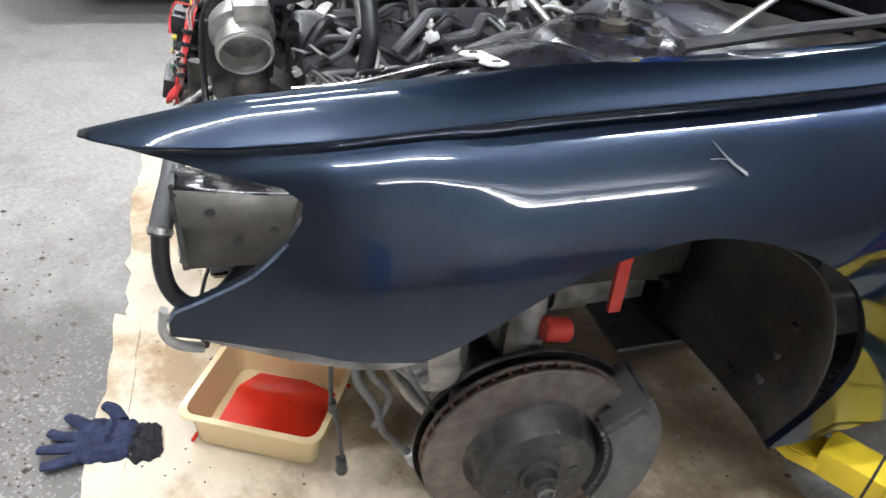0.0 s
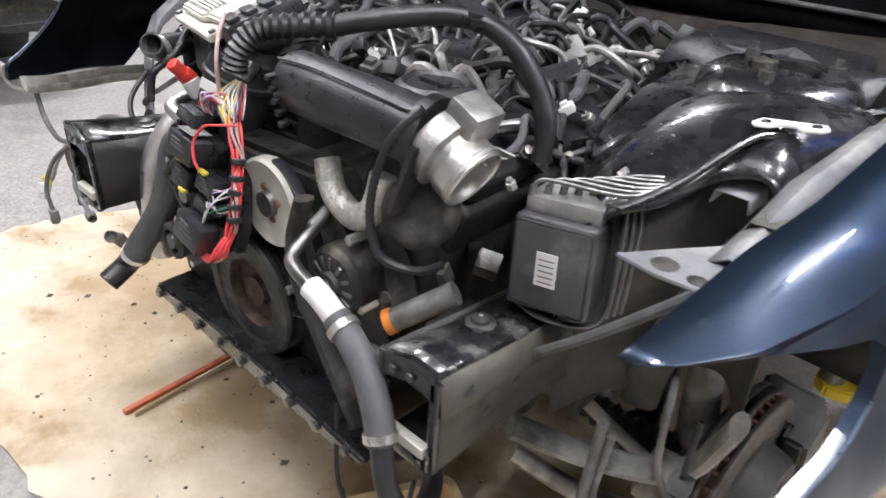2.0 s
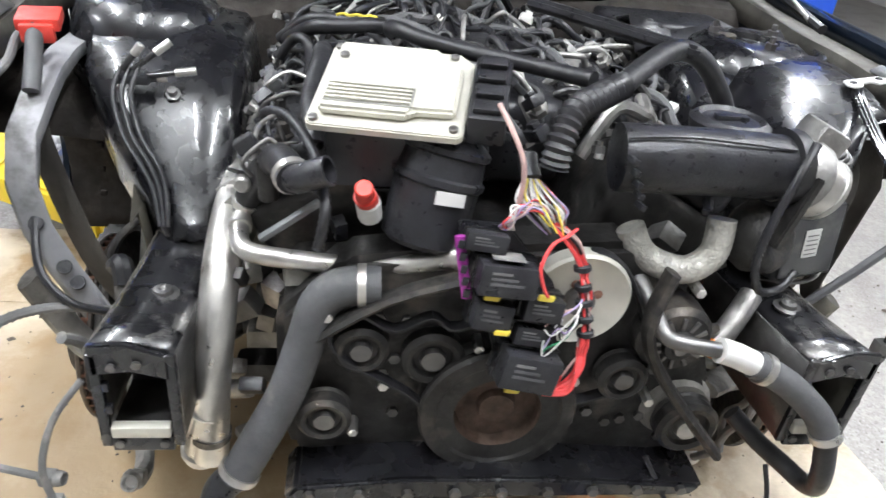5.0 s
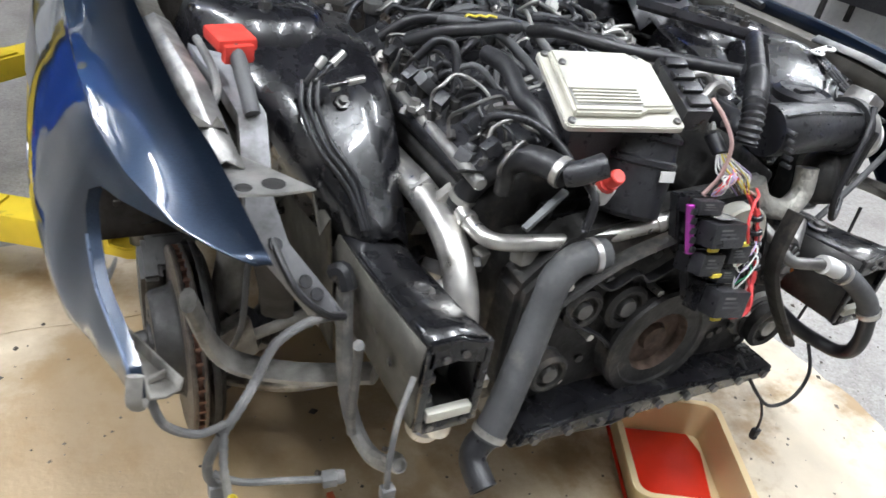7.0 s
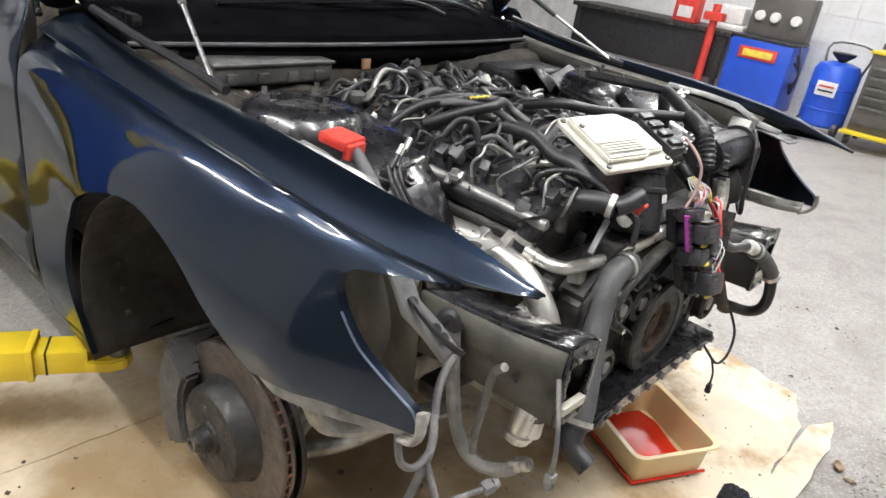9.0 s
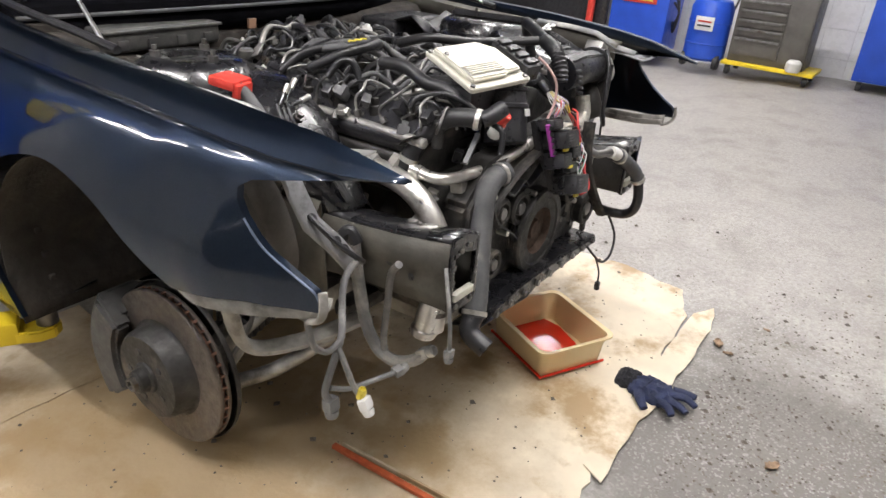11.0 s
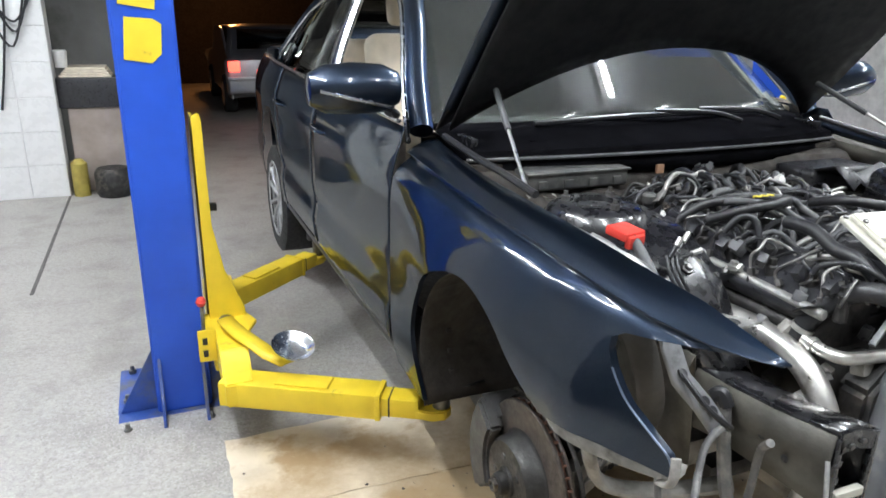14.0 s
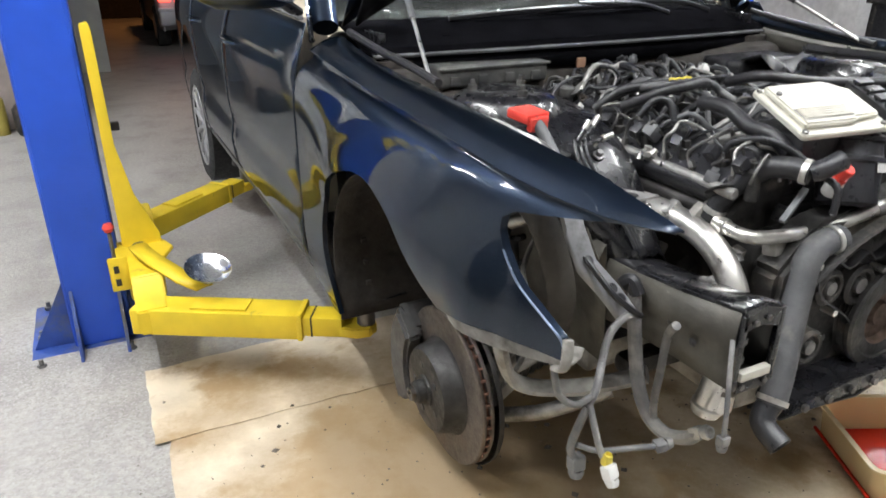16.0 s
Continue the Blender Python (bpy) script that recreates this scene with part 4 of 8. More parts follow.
def brake(side, hub, turn):
    b = new("front_brake")
    b.parent = car
    b["label"] = "bare rusty front brake with caliper"
    m = pose(*hub, 0, 0, turn) @ pose(0, 0, 0, 0, 90 * side, 0)
    r = 0.210
    for h0, h1 in ((-0.045, -0.034), (-0.024, -0.012)):
        cpart("disc_plate", lathe([(0.085, h0), (r - 0.003, h0), (r, h0 + 0.003), (r, h1 - 0.003), (r - 0.003, h1), (0.085, h1), (0.085, h0)], m, 64), DISC, "grey worn brake disc face", parent=b)
    cpart("disc_core", lathe([(0.09, -0.035), (r - 0.012, -0.035), (r - 0.012, -0.023), (0.09, -0.023)], m, 48), RUST, "rusty vent core", parent=b)
    for k in range(44):
        a = 2 * math.pi * k / 44
        cpart("disc_vane", box(-0.010, 0.010, -0.0035, 0.0035, -0.036, -0.022, 0, m @ pose(0, 0, 0, 0, 0, math.degrees(a)) @ pose(r - 0.011, 0, 0)), RUST, parent=b, smooth=False)
    cpart("disc_hat", lathe([(0.132, -0.012), (0.128, -0.010), (0.122, -0.004), (0.116, 0.030), (0.108, 0.040), (0.042, 0.041), (0.040, 0.047), (0.032, 0.050), (0.029, 0.070), (0.024, 0.074), (0, 0.074)], m, 44), DARKMETAL, "rusty brown disc hat with stud holes", parent=b)
    for k in range(5):
        a = radians(72 * k + 20)
        cpart("stud_hole", lathe([(0, 0.0428), (0.0085, 0.0428), (0.010, 0.0405)], m @ Matrix.Translation((0.068 * math.cos(a), 0.068 * math.sin(a), 0)), 14), RUBBER, parent=b)
    cpart("centre_bolt", lathe([(0.020, 0.072), (0.019, 0.085), (0.013, 0.086), (0.012, 0.078), (0, 0.078)], m, 6), STEEL, parent=b)
    # dust shield, caliper, knuckle
    cpart("dust_shield", lathe([(0.06, -0.085), (0.19, -0.08), (0.218, -0.066), (0.221, -0.052)], m, 44), DARKMETAL, "dark brake dust shield", parent=b, solid=0.002)
    cal = []
    for k in range(13):
        a = radians(-38 + 76 * k / 12)
        cal.append((0.165 * math.cos(a), 0.165 * math.sin(a)))
    outer = [(0.250 * math.cos(radians(-40 + 80 * k / 12)), 0.250 * math.sin(radians(-40 + 80 * k / 12))) for k in range(12, -1, -1)]
    cm = m @ pose(0, 0, 0, 0, 0, 90)
    cpart("caliper_bridge", prism([(x, y) for x, y in cal] + outer, -0.085, 0.034, 0.010, cm), CALIPER, "grey cast brake caliper", parent=b)
    cpart("caliper_face", prism([(x * 0.80, y * 0.9) for x, y in cal] + [(x * 0.96, y * 0.92) for x, y in outer], -0.004, 0.044, 0.010, cm), CALIPER, parent=b)
    for s2 in (-1, 1):
        cpart("caliper_pin", lathe([(0.013, -0.08), (0.016, -0.07), (0.016, 0.005), (0.010, 0.012), (0, 0.012)], cm @ Matrix.Translation((0.190, s2 * 0.135, 0)), 12), DARKMETAL, parent=b)
    hx, hy, hz = hub
    cpart("knuckle", sweep([(hx - side * 0.09, hy, hz - 0.10), (hx - side * 0.10, hy, hz), (hx - side * 0.13, hy + 0.01, hz + 0.16), (hx - side * 0.15, hy + 0.02, hz + 0.34), (hx - side * 0.16, hy + 0.02, hz + 0.43)], 0.032, 10, 5, radii=(0.05, 0.022)), DIRTYALU, "dusty aluminium wheel carrier", parent=b)
    cpart("hub_bearing", lathe([(0.06, -0.16), (0.065, -0.10), (0.06, -0.05)], m, 24), DARKMETAL, parent=b)
    inb = hx - side * 0.36
    arms = [((hx - side * 0.10, hy - 0.05, hz - 0.09), (hx - side * 0.22, hy - 0.16, hz - 0.045), (inb, hy - 0.24, hz + 0.03), 0.020, ALU),
            ((hx - side * 0.10, hy + 0.03, hz - 0.10), (hx - side * 0.24, hy + 0.03, hz - 0.06), (inb, hy + 0.05, hz + 0.02), 0.024, DIRTYALU),
            ((hx - side * 0.12, hy - 0.09, hz + 0.04), (hx - side * 0.25, hy - 0.10, hz + 0.09), (inb, hy - 0.10, hz + 0.13), 0.013, DIRTYALU),
            ((hx - side * 0.16, hy - 0.02, hz + 0.43), (hx - side * 0.22, hy - 0.09, hz + 0.47), (hx - side * 0.30, hy - 0.12, hz + 0.49), 0.016, ALU),
            ((hx - side * 0.16, hy + 0.04, hz + 0.43), (hx - side * 0.22, hy + 0.10, hz + 0.47), (hx - side * 0.30, hy + 0.13, hz + 0.49), 0.016, ALU)]
    for p0, p1, p2, rad, mt in arms:
        cpart("control_arm", sweep([p0, p1, p2], rad, 10, 6), mt, "dusty aluminium suspension arm", parent=b)
        cpart("ball_joint", lathe([(0, -0.03), (0.02, -0.028), (0.026, 0), (0.02, 0.026), (0.012, 0.04), (0, 0.042)], aim(p0, (0, 0, 1)), 14), RUBBER, "black ball joint boot", parent=b)
    # spring leg
    foot, head = Vector((hx - side * 0.22, hy + 0.02, hz - 0.02)), Vector((hx - side * 0.24, hy + 0.06, hz + 0.62))
    cpart("damper", cyl(foot, foot.lerp(head, 0.6), 0.026, 16, 0.004), DARKMETAL, "dark damper tube", parent=b)
    coil = [foot.lerp(head, 0.35 + 0.62 * k / 96) + Vector((0.062 * math.cos(2 * math.pi * k / 16), 0.062 * math.sin(2 * math.pi * k / 16), 0)) for k in range(97)]
    cpart("coil_spring", sweep(coil, 0.008, 7, 1), GLOSSBLACK, "black coil spring", parent=b)
    boot = [(hx - side * 0.33 + side * 0.11 * k, hy - 0.02 - 0.01 * k, hz + 0.03 - 0.002 * k) for k in range(3)]
    cpart("axle_boot", sweep(boot, 0.05, 14, 3, ribs=45, depth=0.22, radii=(0.032, 0.058)), RUBBER, "ribbed black axle boot", parent=b)
    cpart("drive_shaft", cyl((hx - side * 0.36, hy, hz + 0.03), (side * 0.15, hy - 0.02, hz + 0.10), 0.016, 12), DARKMETAL, "dark drive shaft", parent=b)
    cpart("tie_rod_bracket", box(-0.05, 0.05, -0.02, 0.02, -0.06, 0.05, 0.01, pose(hx - side * 0.10, hy - 0.13, hz + 0.08, 0, 12 * side, 20)), DIRTYALU, parent=b)
    loop = [(hx - side * 0.08, hy - 0.16, hz + 0.06), (hx - side * 0.10, hy - 0.23, hz + 0.20), (hx - side * 0.12, hy - 0.20, hz + 0.33), (hx - side * 0.16, hy - 0.12, hz + 0.36), (hx - side * 0.24, hy - 0.05, hz + 0.40)]
    cpart("brake_hose", sweep(loop, 0.006, 8, 6), PALEHOSE, "looped grey brake hose", parent=b)
    return b


brake(-1, (-0.762, 0.112, 0.465), 0)
brake(1, (0.778, 0.028, 0.465), -3)

# ---------- lift ----------
def text_bars(parent, m):
    """Plain yellow blocks in place of the lettering on the post."""
    shapes = ([(-0.06, -0.07), (0.055, -0.075), (0.06, 0.07), (-0.06, 0.072)], [(-0.06, -0.07), (0.03, -0.074), (0.06, -0.04), (0.058, 0.06), (0.03, 0.074), (-0.06, 0.07)], [(-0.05, -0.06), (0.02, -0.075), (0.06, -0.03), (0.055, 0.05), (0.03, 0.075), (-0.05, 0.06)])
    for z, k in ((1.82, 2), (1.64, 0), (1.46, 1)):
        part("yellow_mark", prism(shapes[k], 0, 0.0015, 0, m @ pose(0, 0, z, 0, 6, 0) @ FRONT), LIFTYELLOW, parent, smooth=False)


def lift_post(x, y, side, label):
    p = thing("lift_post", label, "car lift", (x, y, 0), "two-post lift")
    p.matrix_world = pose(x, y, floor_z(y) - 0.012)
    part("base_plate", prism([(-0.26, -0.30), (0.11, -0.30), (0.13, -0.24), (0.22, -0.22), (0.24, -0.05), (0.13, 0.0), (0.13, 0.28), (-0.26, 0.28)], 0.0, 0.022, 0.004), LIFTBASE, p, "blue base plate bolted to the floor")
    sec = [(-0.10, -0.15), (0.09, -0.15), (0.10, -0.14), (0.10, 0.12), (0.09, 0.13), (-0.10, 0.13), (-0.11, 0.12), (-0.11, -0.14)]
    part("column", prism(sec, 0.022, 2.9, 0.003), LIFTBLUE, p, "tall blue steel column")
    for sx in (-1, 1):
        part("gusset", prism([(-0.1, 0), (0.04, 0), (0.04, 0.26)] if sx < 0 else [(-0.04, 0), (0.1, 0), (-0.04, 0.26)], -0.006, 0.006, 0.002, pose(-0.005 + sx * 0.145, -0.1, 0.022) @ pose(0, 0, 0, 90, 0, 0)), LIFTBASE, p)
        part("gusset", prism([(0, 0), (0.14, 0), (0, 0.24)], -0.006, 0.006, 0.002, pose(-0.005 + sx * 0.08, -0.15, 0.022) @ pose(0, 0, 0, 90, 0, -90)), LIFTBASE, p)
    for bx, by in ((-0.22, -0.25), (0.085, -0.26), (-0.225, -0.02), (0.19, -0.16), (-0.21, 0.24), (0.1, 0.24)):
        part("anchor_bolt", lathe([(0, 0), (0.016, 0), (0.016, 0.014), (0.008, 0.014), (0.008, 0.035), (0, 0.036)], pose(bx, by, 0.022), 6), STEEL, p, "steel anchor bolt")
    if side < 0:
        text_bars(p, pose(-0.01, -0.1515, 0))
    return p


def lift_carriage(x, y, side):
    c = thing("lift_carriage", "yellow lift carriage with two swing arms under the sill", "car lift", (x, y, 0.4), "two-post lift")
    c.matrix_world = pose(x, y, 0.4) @ Matrix.Diagonal((-side, 1, 1, 1))
    part("carriage_plate", prism([(0.028, 0.875), (0.055, 0.885), (0.062, 0.86), (0.066, 0.46), (0.10, 0.27), (0.165, 0.11), (0.165, -0.05), (0.028, -0.05)], -0.012, 0.012, 0.004, pose(0.0, -0.03, 0.0) @ FRONT), LIFTYELLOW, c, "tapered yellow carriage plate")
    part("carriage_edge", box(0.028, 0.040, -0.018, 0.20, -0.05, 0.86, 0.003), LIFTYELLOW, c)
    part("carriage_body", box(0.03, 0.16, 0.0, 0.44, -0.10, 0.08, 0.012), LIFTYELLOW, c)
    part("pivot_block", box(0.025, 0.15, -0.16, -0.04, -0.10, 0.055, 0.012), LIFTYELLOW, c)
    part("pivot_plate", prism([(-0.01, -0.19), (0.15, -0.21), (0.20, -0.10), (0.16, 0.02), (0.0, 0.02)], 0.06, 0.075, 0.003), LIFTYELLOW, c)
    part("pivot_pin", cyl((0.085, -0.09, 0.07), (0.085, -0.09, 0.098), 0.026, 18, 0.004), STEEL, c, "steel arm pivot pin")
    part("lock_bracket", box(-0.03, 0.035, -0.20, -0.19, -0.03, 0.10, 0.006), LIFTYELLOW, c, "yellow lock bracket with slots")
    for z in (0.005, 0.055):
        part("bracket_slot", box(-0.014, 0.004, -0.2015, -0.1985, z - 0.014, z + 0.014, 0.002), DARKMETAL, c)
    part("release_rod", cyl((-0.005, -0.185, 0.06), (-0.005, -0.185, 0.19), 0.007, 10), STEEL, c)
    part("release_knob", lathe([(0, -0.02), (0.014, -0.015), (0.02, 0), (0.014, 0.015), (0, 0.02)], pose(-0.005, -0.175, 0.208), 16), RED, c, "red ball knob")
    part("bolt_knob", box(0.066, 0.095, 0.02, 0.045, 0.50, 0.53, 0.004), DARKMETAL, c)

    def arm(a, b, name):
        a, b = Vector(a), Vector(b)
        d = b - a
        m = Matrix.Translation(a) @ pose(0, 0, 0, 0, 0, math.degrees(math.atan2(d.y, d.x)))
        ln = d.length
        o = part("arm_outer", box(-0.055, ln * 0.70, -0.055, 0.055, -0.050, 0.040, 0.006, m), LIFTYELLOW, c, name)
        part("arm_top_plate", box(ln * 0.20, ln * 0.46, -0.040, 0.040, 0.0405, 0.048, 0.002, m), LIFTYELLOW, o)
        part("arm_collar", box(ln * 0.695, ln * 0.72, -0.058, 0.058, -0.053, 0.043, 0.004, m), LIFTYELLOW, o, "scuffed yellow arm collar")
        part("arm_inner", box(ln * 0.3, ln * 0.90, -0.043, 0.043, -0.042, 0.026, 0.005, m), LIFTYELLOW, o)
        part("scuff_band", box(ln * 0.755, ln * 0.763, -0.0435, 0.0435, -0.0425, 0.0265, 0.0, m), DARKMETAL, o, "scraped dark band", smooth=False)
        part("arm_tip", prism([(ln * 0.88, -0.043), (ln * 0.97, -0.052), (ln * 1.03, -0.036), (ln * 1.05, 0.0), (ln * 1.03, 0.036), (ln * 0.97, 0.052), (ln * 0.88, 0.043)], -0.042, -0.006, 0.005, m), LIFTYELLOW, o, "rounded yellow arm tip")
        part("pad_stem", lathe([(0, 0), (0.03, 0), (0.03, 0.09), (0, 0.09)], m @ Matrix.Translation((ln, 0, -0.006)), 20), STEEL, o)
        part("rubber_pad", lathe([(0, 0), (0.058, 0), (0.060, 0.004), (0.060, 0.026), (0.05, 0.03), (0, 0.03)], m @ Matrix.Translation((ln, 0, 0.085)), 24), RUBBER, o, "black rubber lift pad")
        return o

    part("arm_root", prism([(-0.155, 0.085), (-0.155, -0.06), (-0.24, -0.075), (-0.40, -0.075), (-0.52, -0.058), (-0.52, 0.030), (-0.42, 0.036), (-0.36, 0.085)], 0.035, 0.135, 0.006, SIDE), LIFTYELLOW, c, "yellow root of the front arm")
    part("guard_strip", sheet([[(x - 0.028, y - 0.012, z), (x, y, z + 0.002), (x + 0.030, y + 0.014, z)] for x, y, z in ((0.075, -0.13, 0.104), (0.095, -0.22, 0.104), (0.12, -0.30, 0.104), (0.155, -0.36, 0.092), (0.20, -0.42, 0.066), (0.255, -0.475, 0.050))]), LIFTYELLOW, c, "bent yellow guard strip over the arm", solid=0.008)
    arm((0.086, -0.465, -0.012), (0.705, -0.82, -0.012), "yellow front swing arm")
    arm((0.14, 0.40, -0.01), (0.66, 0.86, 0.0), "yellow rear swing arm")
    return c


lift_post(-1.567, 1.575, -1, "blue lift column with yellow block marks")
lift_carriage(-1.475, 1.47, -1)
lift_post(1.567, 1.575, 1, "blue lift column beside the car")
lift_carriage(1.475, 1.47, 1)
tagged(part("parts_bowl", lathe([(0, 0.0), (0.035, 0.0), (0.06, 0.012), (0.074, 0.028), (0.076, 0.032), (0.072, 0.030), (0.057, 0.015), (0.033, 0.004), (0, 0.004)], pose(-1.205, 0.985, 0.502, 18, 8, 0), 40), CHROME), "shiny steel parts bowl on the lift arm", "bowl")

# ---------- on the floor ----------
def outline(pts, jag, seed, step=0.05):
    rnd, out = random.Random(seed), []
    for (ax, ay), (bx, by) in zip(pts, pts[1:] + pts[:1]):
        n = max(1, int(math.hypot(bx - ax, by - ay) / step))
        for k in range(n):
            out.append((ax + (bx - ax) * k / n + rnd.uniform(-jag, jag), ay + (by - ay) * k / n + rnd.uniform(-jag, jag)))
    return out


def floor_sheet(pts, z0, z1, jag, seed):
    o = outline(pts, jag, seed)
    bm = bmesh.new()
    vs = [bm.verts.new((x, y, 0)) for x, y in o]
    f = bm.faces.new(vs)
    ex = bmesh.ops.extrude_face_region(bm, geom=[f])
    for v in ex["geom"]:
        if isinstance(v, bmesh.types.BMVert):
            v.co.z = z1 - z0
    bmesh.ops.recalc_face_normals(bm, faces=bm.faces[:])
    bmesh.ops.bisect_plane(bm, geom=bm.verts[:] + bm.edges[:] + bm.faces[:], plane_co=(0, -0.4, 0), plane_no=(0, 1, 0))
    for v in bm.verts:
        v.co.z += floor_z(v.co.y) + z0
    return bm


solo("floor_board", floor_sheet([(-1.60, -0.44), (-1.56, -0.60), (-1.37, -0.78), (-1.2, -0.835), (-0.95, -0.855), (-0.45, -0.84), (0.06, -0.785), (0.587, -0.768), (0.894, -0.75), (1.10, -0.66), (1.15, -0.4), (1.16, -0.088), (1.13, 0.765), (0.233, 0.795), (-1.051, 0.775), (-1.417, 0.715), (-1.439, 0.136), (-1.529, -0.144)], 0.002, 0.008, 0.012, 3), CARDBOARD, "cream fibreboard sheet with ragged edges, oil stains and painted under-car shade", "floor board", "boards under the car", smooth=False)
solo("floor_board", floor_sheet([(-1.456, 0.62), (-0.519, 0.60), (-0.47, 1.086), (-1.044, 1.096), (-1.452, 1.086)], 0.009, 0.011, 0.004, 4), CARDBOARD, "clean cream fibreboard sheet beside the lift post", "floor board", "boards under the car", smooth=False)
solo("board_offcut", floor_sheet([(1.025, -0.82), (0.938, -0.768), (0.552, -0.765), (0.30, -0.77), (-0.1, -0.775), (-0.14, -0.84), (0.12, -0.83), (0.325, -0.846), (0.587, -0.855), (0.85, -0.855)], 0.009, 0.013, 0.006, 6), CARDBOARD, "pale torn strip of fibreboard", "floor board", smooth=False)
rnd = random.Random(9)
tray = thing("drip_tray", "cream plastic drip tray holding red fluid", "tray", (0.31, -0.42, 0.2))
tm = pose(0.335, -0.432, 0.210, 0, 0, -27) @ Matrix.Diagonal((0.86, 0.72, 0.85, 1))
tray.matrix_world = tm


def tray_shell():
    def ring(w, l, z, rad, n=5):
        out = []
        for cx, cy, a0 in ((w - rad, l - rad, 0), (-w + rad, l - rad, 90), (-w + rad, -l + rad, 180), (w - rad, -l + rad, 270)):
            for k in range(n + 1):
                a = radians(a0 + 90 * k / n)
                out.append((cx + rad * math.cos(a), cy + rad * math.sin(a), z))
        return out
    rows = [ring(0.135, 0.19, 0.0, 0.03), ring(0.145, 0.20, 0.012, 0.035), ring(0.152, 0.21, 0.09, 0.04), ring(0.160, 0.218, 0.13, 0.04), ring(0.176, 0.234, 0.134, 0.045), ring(0.176, 0.234, 0.128, 0.045), ring(0.168, 0.226, 0.127, 0.04)]
    inner = [ring(0.157, 0.215, 0.132, 0.038), ring(0.148, 0.206, 0.09, 0.036), ring(0.140, 0.195, 0.014, 0.03)]
    bm = bmesh.new()
    order = rows[:4] + [rows[4]]
    def add(rs):
        g = [[bm.verts.new(p) for p in r] for r in rs]
        for a, b in zip(g, g[1:]):
            for k in range(len(a)):
                bm.faces.new((a[k], a[(k + 1) % len(a)], b[(k + 1) % len(a)], b[k]))
        return g
    g = add([rows[5]] + [rows[6]] + rows[3::-1])
    bm.faces.new(g[-1])
    g = add([rows[5], rows[4]] + inner)
    bm.faces.new(g[-1])
    bmesh.ops.remove_doubles(bm, verts=bm.verts[:], dist=0.0001)
    bmesh.ops.recalc_face_normals(bm, faces=bm.faces[:])
    return bm


part("tray_shell", tray_shell(), TRAYM, tray, "translucent cream plastic tray")
part("fluid", prism([(-0.125, -0.12), (-0.06, -0.165), (0.10, -0.16), (0.125, 0.10), (0.10, 0.185), (-0.10, 0.18), (-0.13, 0.05)], 0.0145, 0.024, 0.0), OIL, tray, "red fluid pool", smooth=False)
part("fluid_stain", merge(sweep([(-0.15, -0.205, 0.014), (0.15, -0.205, 0.014)], 0.006, 6, 1), sweep([(-0.15, -0.205, 0.014), (-0.15, 0.205, 0.014)], 0.006, 6, 1)), OIL, tray, "red fluid seen through the tray foot")


def work_glove(m):
    """A crumpled left glove, back up, with its ribbed cuff folded."""
    g = thing("work_glove", "navy blue knitted work glove with a black cuff on the floor", "glove")
    g.matrix_world = m

    def lump(w, ln, h, seed):
        rows = []
        for i in range(15):
            v = i / 14 - 0.5
            row = []
            for j in range(17):
                a = math.pi * j / 16
                k = 1 + 0.16 * noise.noise(Vector((v * 5, a * 1.6, seed)))
                taper = 1 - 0.35 * (2 * abs(v)) ** 4
                row.append((-w * math.cos(a) * k * taper, ln * v * (1 + 0.05 * noise.noise(Vector((a * 2, 3, seed)))), max(0.001, h * (math.sin(a) ** 0.7) * taper * (1 + 0.55 * noise.noise(Vector((v * 9, a * 3, seed + 4)))))))
            rows.append(row)
        return sheet(rows)

    part("palm", lump(0.060, 0.125, 0.034, 2), RAGM, g)
    fingers = (((-0.046, 0.05), (-0.062, 0.085), (-0.066, 0.118)), ((-0.020, 0.056), (-0.028, 0.100), (-0.022, 0.138)), ((0.010, 0.057), (0.012, 0.100), (0.026, 0.130)), ((0.038, 0.052), (0.052, 0.082), (0.070, 0.104)))
    for k, pts in enumerate(fingers):
        part("finger", sweep([(x, y, 0.014 + 0.008 * (i == 1) * (k % 2)) for i, (x, y) in enumerate(pts)], 0.0135, 10, 5, flat=0.75, radii=(0.0165, 0.0105)), RAGM, g)
    part("thumb", sweep([(0.045, -0.02, 0.016), (0.078, 0.002, 0.020), (0.100, 0.030, 0.014)], 0.014, 10, 5, flat=0.75, radii=(0.019, 0.012)), RAGM, g)
    cuff = lump(0.052, 0.075, 0.026, 9)
    cuff.transform(pose(-0.008, -0.085, 0, 0, 0, 14))
    part("cuff", cuff, mat("black_ribbed_cuff", (0.010, 0.010, 0.013), 0.9, 0, 60, 0.4, 0.8, 260), g, "black ribbed cuff")
    return g


work_glove(pose(0.335, -0.810, 0.207, 0, 0, 172) @ Matrix.Diagonal((1.05, 1.0, 1.0, 1)))
st = thing("pry_bar", "thin orange-red wooden strip lying on the board", "strip", (-0.480, -0.40, 0.218))
part("strip", box(-0.008, 0.008, -0.19, 0.19, -0.008, 0.004, 0.002, pose(0, 0, 0, 0, 0, 2)), mat("orange_red_strip", (0.48, 0.10, 0.035), 0.35, 0, 30, 0.3, stain=(0.22, 0.05, 0.02), stain_scale=14), st)
st2 = thing("pry_bar", "pale offcut beside the orange strip", "strip", (-0.477, -0.40, 0.218))
part("strip", box(0.005, 0.012, -0.175, 0.175, -0.008, 0.0055, 0.002, pose(0.012, 0, 0, 0, 0, 3)), CARDBOARD, st2)

